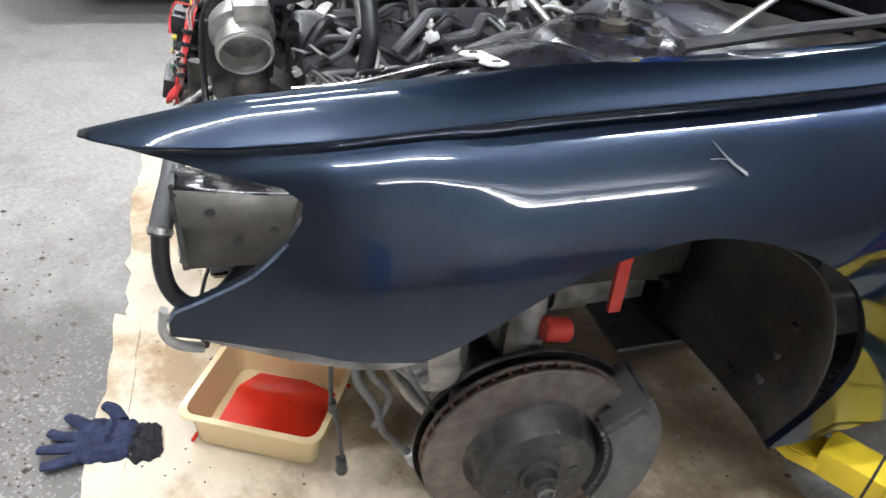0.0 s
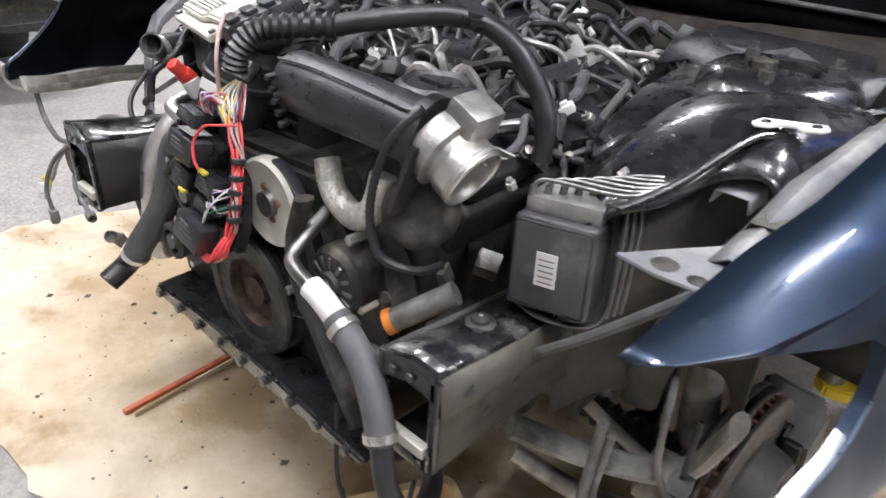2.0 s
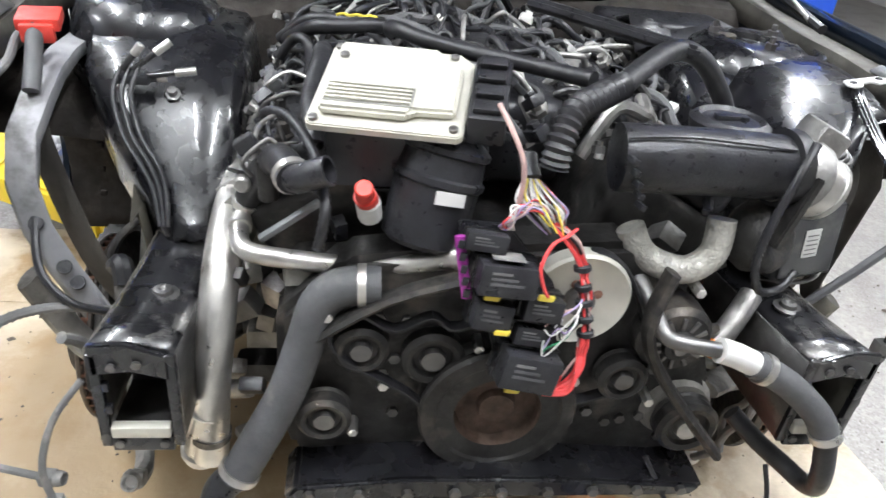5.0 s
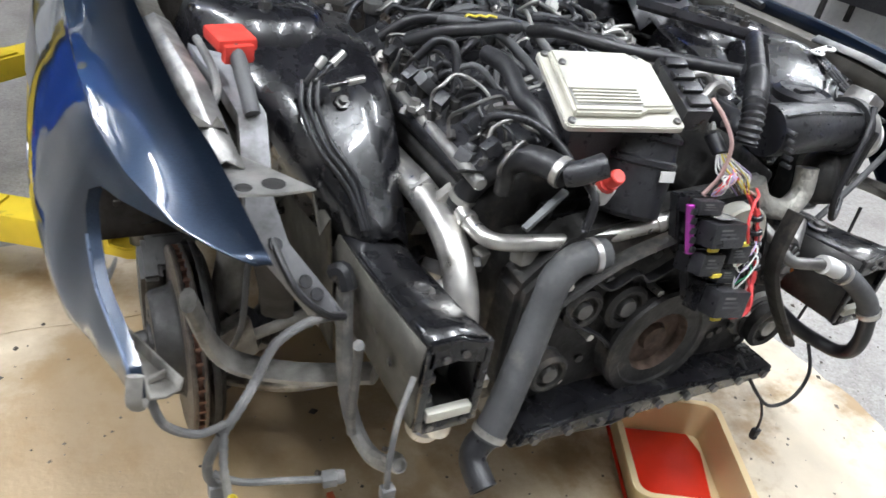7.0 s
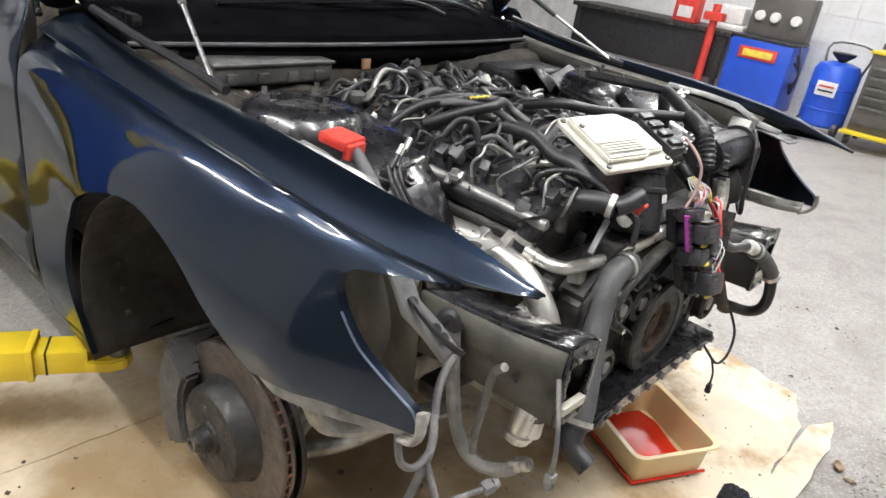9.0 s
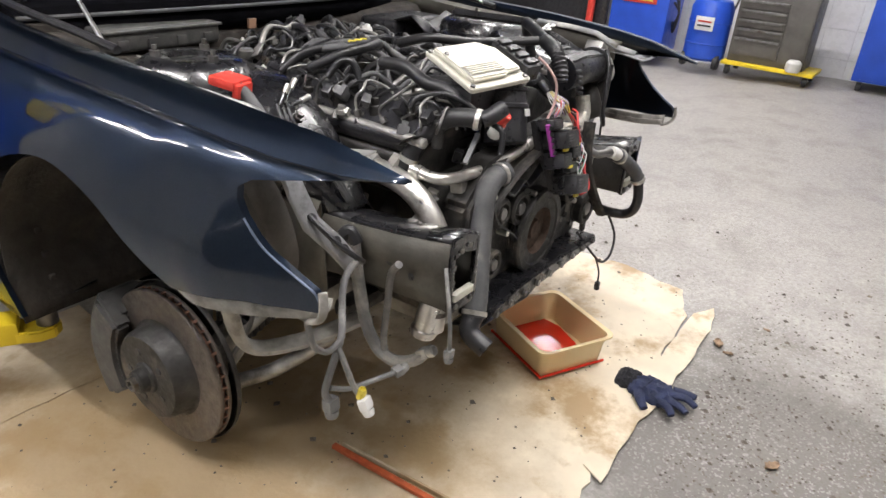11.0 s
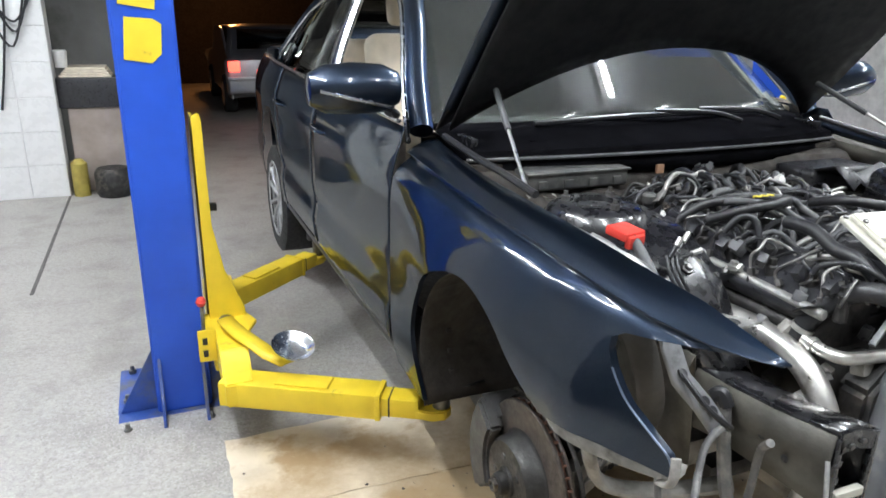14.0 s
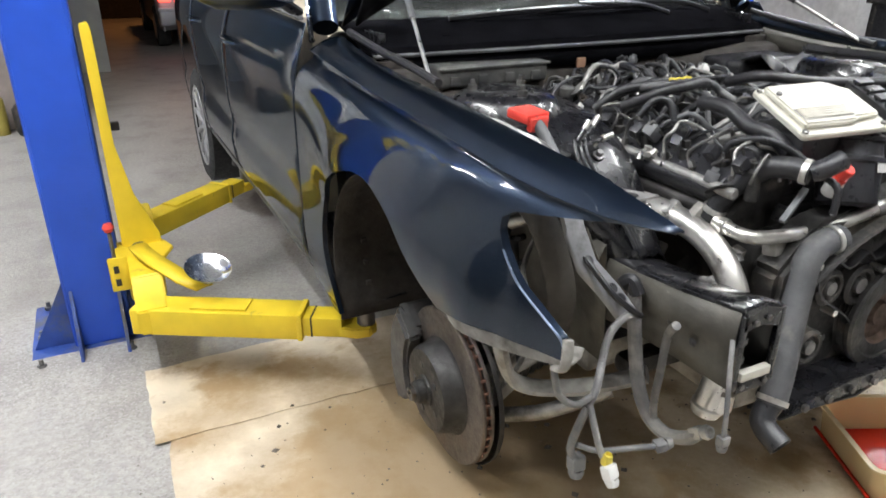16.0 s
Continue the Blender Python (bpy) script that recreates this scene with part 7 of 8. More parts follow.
epart("tube_seam", sweep([(0.115, -0.470, 1.218), (0.19, -0.468, 1.222), (0.28, -0.458, 1.214), (0.35, -0.450, 1.206)], 0.0022, 6, 5), PLASTIC, "moulded seam along the intake tube")
# intake tube and throttle
tubeo = epart("intake_tube", sweep([(0.118, -0.440, 1.180), (0.18, -0.443, 1.181), (0.258, -0.432, 1.176), (0.335, -0.423, 1.170), (0.365, -0.420, 1.168)], 0.044, 24, 6), PLASTIC, "large black plastic intake tube")
for k in range(5):
    epart("tube_fin", box(-0.004, 0.004, -0.018, 0.0, -0.004, 0.004, 0.002, pose(0.118 + 0.006 * k, -0.478, 1.196 - 0.015 * k, 0, 20, 10)), PLASTIC, parent=tubeo)
epart("tube_collar", sweep([(0.352, -0.4215, 1.169), (0.370, -0.420, 1.168)], 0.053, 24, 1), RUBBER, "ribbed black collar", parent=tubeo)
thr = epart("throttle_body", lathe([(0.046, -0.01), (0.052, 0.0), (0.052, 0.022), (0.043, 0.026), (0.043, 0.055), (0.046, 0.058), (0.046, 0.064), (0.040, 0.064), (0.038, 0.02), (0, 0.018)], aim((0.374, -0.419, 1.166), (0.87, 0.03, -0.44)), 32), ALU, "cast aluminium throttle body with an open mouth")
epart("throttle_ring", lathe([(0.0435, 0.0), (0.0445, 0.002), (0.0445, 0.030), (0.0415, 0.032), (0.039, 0.030), (0.037, 0.0)], aim((0.406, -0.418, 1.149), (0.87, 0.03, -0.44)), 32), ALUBRIGHT, "bright machined throttle ring", parent=thr)
epart("throttle_motor", box(-0.02, 0.03, -0.035, 0.02, 0.03, 0.075, 0.008, pose(0.385, -0.395, 1.158, 0, 24, 0)), ALU, parent=thr)
epart("flange_plate", prism([(-0.06, -0.045), (0.05, -0.055), (0.06, 0.05), (-0.05, 0.06)], -0.006, 0.006, 0.002, aim((0.366, -0.425, 1.12), (0.95, 0.0, -0.3))), DARKMETAL, "dark cast flange", parent=thr)
epart("turbo_inlet", lathe([(0, -0.01), (0.042, 0.0), (0.052, 0.016), (0.050, 0.05), (0.042, 0.060), (0.030, 0.063), (0.017, 0.058), (0, 0.056)], aim((0.345, -0.405, 1.055), (0.45, -0.80, 0.35)), 28), DARKMETAL, "dark round turbo inlet")
epart("round_cap", merge(lathe([(0, -0.01), (0.065, -0.008), (0.068, 0.006), (0.055, 0.014), (0.048, 0.008), (0, 0.010)], pose(0.304, -0.356, 1.200) @ Matrix.Diagonal((0.82, 0.82, 1, 1)), 32), box(0.280, 0.328, -0.364, -0.348, 1.204, 1.216, 0.004)), PLASTIC, "black oil filter cap with a grip")
epart("loom_channel", prism([(0.0, 0.0), (0.05, 0.0), (0.05, 0.10), (0.03, 0.26), (0.0, 0.27)], 0, 0.02, 0.006, pose(0.275, -0.27, 1.262, 6, 10, 62)), PLASTIC, "grey-black plastic loom channel")

# pump with brake lines
abs_ = tagged(new("brake_pump"), "black brake pump box with a white sticker and steel lines", "brake pump")
am = Matrix.Translation((0.503, -0.298, 1.012)) @ pose(0, 0, 0, -6, -4, 12)
abs_.matrix_world = am
part("pump_box", box(-0.058, 0.058, -0.045, 0.03, -0.072, 0.062, 0.010, seg=3), PUMPCASE, abs_)
part("pump_block", box(-0.05, 0.055, -0.03, 0.05, 0.060, 0.085, 0.006), ALU, abs_, "aluminium valve block")
part("pump_rim", box(-0.054, 0.054, -0.050, -0.044, -0.066, 0.056, 0.006, seg=3), PUMPCASE, abs_, "raised black pump face")
part("pump_bracket", sweep([(-0.06, -0.02, -0.075), (0.0, -0.045, -0.080), (0.066, -0.02, -0.076), (0.072, 0.0, 0.0), (0.070, 0.01, 0.07)], 0.0055, 6, 5, flat=0.5), STEEL, abs_, "bare metal pump bracket")
for k in range(3):
    part("bracket_wire", sweep([(0.075 + 0.006 * k, -0.01 + 0.012 * k, -0.07), (0.080 + 0.006 * k, -0.012 + 0.012 * k, 0.0), (0.078 + 0.006 * k, 0.0 + 0.012 * k, 0.08), (0.05, 0.03 + 0.012 * k, 0.12)], 0.0032, 6, 5), STEEL, abs_, "bent steel line")
part("pump_motor", cyl((0.0, 0.03, 0.02), (0.0, 0.11, 0.02), 0.045, 24, 0.006), DARKMETAL, abs_)
part("sticker", box(-0.018, 0.012, -0.0515, -0.0503, -0.030, 0.018, 0), WHITEPL, abs_, "white paper sticker", smooth=False)
for k in range(5):
    part("sticker_bar", box(-0.014, 0.008, -0.0522, -0.0517, -0.025 + 0.008 * k, -0.0232 + 0.008 * k, 0), PALEHOSE, abs_, smooth=False)
for k in range(6):
    x = -0.045 + 0.017 * k
    yk = -0.024 + 0.011 * k
    part("line_nut", cyl((x, yk, 0.083), (x + 0.002, yk, 0.096), 0.0055, 8), STEEL, abs_)
    part("brake_line", sweep([(x + 0.002, yk, 0.093), (x + 0.008, yk + 0.001, 0.103), (x + 0.028, yk + 0.004, 0.106 + 0.002 * k), (0.075 + 0.004 * k, yk + 0.012, 0.104 + 0.003 * k), (0.110 + 0.006 * k, yk + 0.06, 0.112), (0.130 + 0.008 * k, yk + 0.13, 0.128)], 0.0030, 7, 6), STEEL, abs_, "thin steel brake line")

LINES = []
for k in range(3):
    o = 0.014 * k
    LINES.append(([(0.60, -0.36 + o, 1.14), (0.625, -0.27 + o, 1.155), (0.655, -0.15 + o, 1.19), (0.685, -0.09 + o, 1.19), (0.70, 0.02 + o, 1.185), (0.75, 0.13 + o, 1.19), (0.76, 0.25, 1.19)], 0.0045, GLOSSBLACK, "thin dark brake line on the tower"))
    o = 0.013 * k
    LINES.append(([(-0.570 + o, -0.122, 1.150), (-0.578 + o, -0.148, 1.120), (-0.571 + o, -0.168, 1.090), (-0.557 + o, -0.190, 1.060), (-0.532 + o, -0.212, 1.028), (-0.512 + o * 0.7, -0.232, 0.995), (-0.500 + o * 0.4, -0.262, 0.950)], 0.0042, RUBBER, "thin black line on the tower"))
for pts, r, mt, lb in LINES:
    cpart("line", sweep(pts, r, 8, 6), mt, lb)
cpart("line_clamp", box(-0.578, -0.528, -0.135, -0.108, 1.126, 1.142, 0.004), PLASTIC, "black clamp holding the tower lines")
for b0, b1 in (((-0.566, -0.128, 1.148), (-0.537, -0.122, 1.185)), ((-0.552, -0.125, 1.148), (-0.500, -0.102, 1.186)), ((-0.536, -0.122, 1.138), (-0.465, -0.108, 1.146)), ((-0.540, -0.120, 1.130), (-0.508, -0.112, 1.134))):
    b0, b1 = Vector(b0), Vector(b1)
    q = cpart("pipe_fitting", cyl(b0, b1, 0.0048, 10), GLOSSBLACK, "black quick fitting with a bright end")
    cpart("fitting_end", cyl(b0.lerp(b1, 0.62), b0.lerp(b1, 1.06), 0.0066, 10, 0.001), ALUBRIGHT, parent=q)
cpart("jump_post_cover", merge(box(-0.030, 0.030, -0.030, 0.03, -0.010, 0.010, 0.006, pose(-0.678, -0.112, 1.212, 6, 0, 12)), box(-0.024, 0.022, -0.038, -0.022, -0.024, 0.004, 0.005, pose(-0.678, -0.112, 1.212, 6, 0, 12))), RED, "red plastic terminal cover")
cpart("terminal_cable", sweep([(-0.678, -0.135, 1.205), (-0.674, -0.155, 1.19), (-0.670, -0.185, 1.16), (-0.668, -0.21, 1.135)], 0.012, 10, 5), GREYHOSE, "grey terminal cable")
edge = [(0.50, -0.33, 1.03), (0.555, -0.30, 1.095), (0.604, -0.25, 1.115), (0.649, -0.20, 1.152), (0.703, -0.19, 1.160), (0.736, -0.19, 1.10), (0.75, -0.20, 1.04)]
q = smooth_path([(x, y, z) for x, y, z in edge], 4)
back = smooth_path([(x, y, z) for x, y, z in ((0.42, -0.10, 1.075), (0.455, -0.05, 1.12), (0.50, 0.0, 1.165), (0.56, 0.06, 1.188), (0.66, 0.08, 1.196), (0.74, 0.08, 1.185), (0.775, 0.06, 1.14))], 4)
cpart("wheel_house_skin", sheet([[a.lerp(b, t) + Vector((0, 0, 0.022 * math.sin(math.pi * t))) for t in (0, 0.15, 0.3, 0.5, 0.7, 0.85, 1)] for a, b in zip(q, back)]), GLOSSBLACK, "glossy black wheel house pressing", solid=0.003)
cpart("wheel_house_edge", sweep(q, 0.005, 7, 1), GLOSSBLACK)
cpart("wheel_house_lining", sheet([[a + Vector((0, 0.03 + 0.05 * t, -0.012 - 0.34 * t)) for t in (0, 0.25, 0.5, 0.75, 1)] for a in q]), HOUSELINING, "dusty brown-grey wheel house lining", solid=0.003)
cpart("tower_plate", prism([(-0.042, -0.010), (-0.036, -0.022), (-0.018, -0.020), (-0.008, -0.008), (0.010, -0.006), (0.018, -0.018), (0.040, -0.014), (0.048, 0.0), (0.042, 0.016), (-0.034, 0.012)], 0, 0.004, 0.001, pose(0.679, -0.107, 1.203, 0, -6, 8)), WHITEPL, "white clip plate on the tower")
for dx, dy in ((-0.026, -0.004), (0.032, 0.002)):
    cpart("plate_hole", lathe([(0, 0.0055), (0.006, 0.0055), (0.007, 0.0042)], pose(0.679, -0.107, 1.203, 0, -6, 8) @ Matrix.Translation((dx, dy, 0)), 12), GLOSSBLACK)
for dx in (-0.01, 0.02):
    cpart("tower_stud", lathe([(0.008, 0), (0.008, 0.012), (0, 0.014)], pose(0.562 + dx, -0.135, 1.147), 8), ALUBRIGHT)
cpart("diagonal_brace", sweep([(0.50, -0.36, 0.865), (0.60, -0.355, 0.96), (0.71, -0.35, 1.08)], 0.0075, 8, 3), GREYHOSE, "dark diagonal rod")
# plenum clutter near the firewall
pb = cpart("plenum_box", box(-0.60, -0.258, 0.440, 0.535, 1.158, 1.216, 0.012, seg=3), PLENUM, "dusty grey plastic plenum box by the firewall")
for k in range(4):
    cpart("box_latch", box(-0.57 + 0.085 * k, -0.54 + 0.085 * k, 0.433, 0.445, 1.165, 1.190, 0.004), PLENUM, parent=pb)
cpart("box_lip", box(-0.605, -0.253, 0.434, 0.450, 1.206, 1.213, 0.003), PLENUM, parent=pb)
cpart("firewall_felt", sheet([[(-0.60 + 0.041 * k, y + 0.006 * math.sin(1.9 * k + 9 * z), z + 0.008 * math.sin(1.3 * k)) for k in range(11)] for y, z in ((0.455, 1.135), (0.425, 1.130), (0.410, 1.115), (0.405, 1.05), (0.41, 0.93))]), LINER, "soft black insulating felt", solid=0.012)
cpart("heat_foil", sheet([[(-0.60 + 0.028 * k, 0.425 + 0.014 * j, 1.138 + 0.010 * math.sin(2.3 * k + j) + 0.003 * j) for k in range(5)] for j in range(3)]), DIRTYALU, "crumpled foil on the felt", solid=0.003)
cpart("washer_cap", lathe([(0, 0), (0.020, 0), (0.022, 0.006), (0.022, 0.022), (0.016, 0.028), (0, 0.028)], pose(-0.287, 0.30, 1.140), 20), PLENUM, "dusty grey screw cap")
cpart("cap_hose", sweep([(-0.287, 0.30, 1.145), (-0.29, 0.30, 1.08), (-0.31, 0.32, 1.0)], 0.016, 12, 4), RUBBER, "black hose under the cap")
cpart("plenum_box", box(0.35, 0.65, 0.30, 0.46, 1.08, 1.19, 0.02, seg=3), PLASTIC, "black plastic box by the firewall")
cpart("shield", sheet([[(0.36 + 0.05 * k, 0.16 + 0.02 * math.sin(k * 1.3), 1.16 + 0.02 * math.sin(k * 2.1)) for k in range(8)], [(0.36 + 0.05 * k, 0.24, 1.205 + 0.016 * math.sin(k * 1.7 + 1)) for k in range(8)], [(0.36 + 0.05 * k, 0.31, 1.175 + 0.02 * math.cos(k)) for k in range(8)]]), PLASTIC, "crumpled black plenum shield", solid=0.004)
cpart("reservoir", lathe([(0, 0), (0.06, 0.005), (0.07, 0.03), (0.065, 0.06), (0.025, 0.07), (0.025, 0.085), (0, 0.087)], pose(0.54, 0.16, 1.125), 24), mat("yellowed_plastic", (0.05, 0.043, 0.03), 0.6), "dusty yellowed fluid reservoir")
cpart("tan_tag", box(-0.153, -0.125, 0.440, 0.450, 1.186, 1.214, 0.003), mat("tan_tag", (0.36, 0.2, 0.12), 0.7), "small tan plastic tag")

# fuse and relay block hanging in front
fuse = tagged(new("relay_block"), "hanging black relay block with red and pale cut wires", "relay block")
fuse.matrix_world = Matrix.Translation((0.030, -0.525, 0.998)) @ pose(0, 0, 0, -14, 0, 0) @ Matrix.Diagonal((1, 1, 0.82, 1))
rnd = random.Random(21)
part("carrier", prism([(-0.110, 0.135), (-0.045, 0.130), (0.02, 0.04), (0.035, -0.07), (0.028, -0.118), (-0.045, -0.105), (-0.062, -0.03), (-0.098, 0.03)], -0.034, -0.014, 0.003, FRONT), PLASTIC, fuse, "moulded black relay carrier")
RELAYS = [(-0.082, 0.118, 0.052, 0.028, 0.030, -8), (-0.056, 0.068, 0.072, 0.048, 0.052, -6), (-0.068, 0.006, 0.048, 0.044, 0.040, -10), (-0.004, 0.016, 0.050, 0.036, 0.036, -8), (-0.016, -0.082, 0.074, 0.056, 0.050, -12), (-0.012, -0.030, 0.050, 0.030, 0.030, -10)]
for x, z, w, h, d, tilt in RELAYS:
    m = pose(x, 0, z, 0, -tilt, 0)
    o = part("relay", box(-w / 2, w / 2, -d, 0.012, -h / 2, h / 2, 0.004, m), PLASTIC, fuse, "black relay cube")
    part("relay_base", box(-w / 2 - 0.003, w / 2 + 0.003, -d * 0.35, 0.014, -h / 2 - 0.003, h / 2 + 0.003, 0.003, m), GLOSSBLACK, o)
    for k in range(3):
        part("relay_print", box(-w * 0.32, w * (0.02 + 0.12 * k), -d - 0.0008, -d + 0.0002, h * (0.22 - 0.17 * k), h * (0.30 - 0.17 * k), 0, m), (PALEHOSE, GREYHOSE, GREYHOSE)[k], o, "faded print bar", smooth=False)
part("relay_label", box(-0.086, -0.045, -0.046, -0.010, 0.0925, 0.0932, 0, pose(0, 0, 0, 0, 6, 0)), PALEHOSE, fuse, "pale printed label", smooth=False)
for x, z in ((-0.073, 0.039), (-0.057, -0.016), (-0.036, -0.112), (-0.006, 0.040)):
    part("fuse_clip", prism([(-0.010, -0.003), (0.008, -0.005), (0.012, 0.003), (-0.008, 0.005)], 0.034, 0.042, 0.001, Matrix.Translation((x, 0, z)) @ FRONT), YELLOWPL, fuse, "small yellow clip")
pc2 = part("purple_connector", sweep([(-0.114, -0.016, 0.124), (-0.107, -0.016, 0.076), (-0.099, -0.016, 0.028)], 0.0065, 8, 2), PURPLE, fuse, "purple connector strip")
for k in range(5):
    part("connector_slot", box(-0.004, 0.004, -0.026, -0.020, -0.006, 0.006, 0.001, pose(-0.1125 + 0.0028 * k, 0, 0.114 - 0.019 * k, 0, 9, 0)), PLASTIC, pc2)
LILAC, BROWN = mat("lilac_wire", (0.42, 0.33, 0.55), 0.5), mat("brown_wire", (0.16, 0.07, 0.04), 0.5)
WIRES = [WHITEPL, WHITEPL, PALEHOSE, RUBBER, WHITEPL, LILAC, YELLOWPL, WHITEPL, PALEHOSE, REDWIRE, RUBBER, BROWN]
part("wire_sleeve", cyl((-0.028, 0.045, 0.238), (-0.024, 0.022, 0.203), 0.013, 16, 0.003), RUBBER, fuse, "black tape sleeve")
for k in range(34):
    f = k / 33 - 0.5
    a, b2 = rnd.uniform(-0.006, 0.006), rnd.uniform(-0.010, 0.010)
    part("wire", sweep([(-0.025 + f * 0.016, 0.02 + b2 * 0.5, 0.205), (-0.02 + f * 0.05, 0.004 + b2, 0.180 + a), (-0.006 + f * 0.045 + a, -0.006 + b2, 0.160 + a), (0.004 + f * 0.026, -0.006 + b2, 0.140 + a * 2)], 0.0013, 6, 5), WIRES[k % len(WIRES)], fuse, "cut coloured wire")
for k in range(13):
    a, b2, c2 = rnd.uniform(-0.008, 0.008), rnd.uniform(-0.010, 0.010), rnd.uniform(-0.01, 0.01)
    part("wire", sweep([(0.0 + a, 0.0 + b2, 0.150), (-0.022 + c2, -0.014 + b2, 0.170 + a), (-0.046 + a, -0.020 + c2, 0.166 + b2), (-0.060 + b2, -0.016 + a, 0.148 + c2), (-0.052 + c2, -0.006, 0.132)], 0.0013, 6, 6), (WHITEPL, LILAC, REDWIRE, PINKWIRE, WHITEPL)[k % 5], fuse, "looped pale wire")
for k in range(13):
    o, q, v = rnd.uniform(-0.008, 0.008), rnd.uniform(-0.007, 0.007), rnd.uniform(-0.006, 0.006)
    part("red_wire", sweep([(0.004 + o, -0.004 + q, 0.146), (0.026 + q, -0.012 + o, 0.120 + v), (0.042 + v, -0.014 + q, 0.085), (0.052 + o, -0.016 + v, 0.040), (0.056 + q * 0.7, -0.018 + o * 0.7, 0.0), (0.056 + v, -0.02 + q, -0.045), (0.050 + o, -0.022, -0.09 + v * 2), (0.030 + q, -0.02 + v, -0.118 + v)], 0.0019, 7, 5), (REDWIRE, PINKWIRE, REDWIRE, PINKWIRE, RUBBER)[k % 5] if k > 2 else REDWIRE, fuse, "bundled red wire")
for k, t in enumerate((0.085, 0.055, 0.030, 0.004, -0.02)):
    x0 = 0.0425 + 0.014 * (0.085 - t) / 0.105
    part("tape_wrap", cyl((x0, -0.014 - 0.004 * k / 4, t), (x0 + 0.002, -0.014 - 0.004 * k / 4, t - 0.011), 0.0115, 12, 0.002), PLASTIC, fuse, "black tape wrap")
for k in range(4):
    o = rnd.uniform(-0.005, 0.005)
    part("red_wire", sweep([(0.056 + o, -0.018, -0.05), (0.052 + o, -0.03 + o, -0.085), (0.036, -0.034 + o, -0.112 + o), (0.012 + o, -0.03, -0.120 + o)], 0.0030, 7, 6), REDWIRE, fuse, "thick red wire")
part("red_loop", sweep([(0.030, -0.014, 0.140), (0.012, -0.034, 0.134), (-0.008, -0.044, 0.124), (-0.020, -0.050, 0.092), (-0.014, -0.050, 0.062), (-0.006, -0.046, 0.046)], 0.0024, 8, 8), REDWIRE, fuse, "looped red wire")
for k in range(9):
    a, c2 = rnd.uniform(-0.012, 0.012), rnd.uniform(-0.012, 0.012)
    part("wire", sweep([(0.05 + a * 0.4, -0.012, 0.02 + c2 * 3), (0.034 + c2, -0.03 + a, 0.0 + c2 * 3), (0.014 + a, -0.034, -0.01 + a * 4), (0.0, -0.03, -0.03 + c2 * 3)], 0.0014, 6, 5), (WHITEPL, RUBBER, LILAC, mat("green_wire", (0.03, 0.22, 0.10), 0.5) if k == 3 else PINKWIRE)[k % 4], fuse, "short crossing wire")

# injector lines and top clutter
rnd = random.Random(77)
for k, y in enumerate((-0.372, -0.285, -0.190, -0.075, 0.035)):
    def jog(pts, a):
        return [(x + rnd.uniform(-a, a), yy + rnd.uniform(-1.6 * a, 1.6 * a), z + rnd.uniform(-a, a)) for x, yy, z in pts]

    loop = jog([(-0.352, y + 0.040, 1.085), (-0.350, y + 0.052, 1.130), (-0.334, y + 0.044, 1.160), (-0.305, y + 0.030, 1.168), (-0.281, y + 0.024, 1.164), (-0.268, y + 0.010, 1.140), (-0.258, y, 1.100)], 0.009)
    epart("injector_line", sweep(loop, 0.0034, 9, 6), (ALU, STEEL, ALU, STEEL, STEEL)[k], "bent bright steel injector line")
    epart("line_nut", cyl(Vector(loop[0]) + Vector((0, 0, 0.004)), Vector(loop[0]).lerp(Vector(loop[1]), 0.5), 0.0085, 6, 0.001), STEEL)
    if k != 2:
        hook = jog([(-0.349, y - 0.005, 1.105), (-0.346, y - 0.004, 1.130), (-0.328, y - 0.010, 1.146), (-0.305, y - 0.022, 1.142), (-0.292, y - 0.028, 1.112)], 0.010)
        epart("return_line", sweep(hook, 0.0032, 8, 6), STEEL, "thin bent return line")
    jx = rnd.uniform(-0.010, 0.010)
    epart("injector", merge(cyl((-0.315 + jx, y + 0.005, 1.06), (-0.318 + jx, y + 0.005, 1.122), 0.014, 14, 0.003), cyl((-0.318 + jx, y + 0.005, 1.122), (-0.319 + jx, y + 0.005, 1.138), 0.010, 6, 0.001)), DARKMETAL, "dark injector body")
    epart("injector_plug", box(-0.014, 0.014, -0.011, 0.011, -0.008, 0.018, 0.004, pose(-0.340 + jx, y + 0.018, 1.128, rnd.uniform(-30, 30), -35, rnd.uniform(0, 60))), PLASTIC, "black injector plug")
    epart("leak_hose", sweep(jog([(-0.319, y + 0.005, 1.136), (-0.322, y + 0.012, 1.156), (-0.318, y + 0.045, 1.162), (-0.316, y + 0.080, 1.152), (-0.318, y + 0.100, 1.136)], 0.006), 0.0035, 7, 5), RUBBER, "thin black leak-off hose")
# hoses bending in beside the control unit
for pts, r in (([(-0.262, -0.150, 1.205), (-0.262, -0.222, 1.206), (-0.270, -0.286, 1.184), (-0.268, -0.340, 1.178), (-0.262, -0.385, 1.150)], 0.0150),
               ([(-0.338, -0.045, 1.160), (-0.312, -0.060, 1.196), (-0.290, -0.082, 1.196), (-0.284, -0.100, 1.160), (-0.290, -0.115, 1.12)], 0.0085),
               ([(-0.330, 0.02, 1.170), (-0.285, -0.06, 1.215), (-0.235, -0.080, 1.226), (-0.187, -0.067, 1.228), (-0.13, -0.03, 1.215)], 0.0125),
               ([(-0.350, 0.10, 1.150), (-0.300, 0.07, 1.195), (-0.230, 0.05, 1.205), (-0.150, 0.07, 1.200)], 0.0110)):
    epart("fuel_hose", sweep(pts, r, 14, 6, hollow=0.01), RUBBER, "black rubber hose beside the control unit")
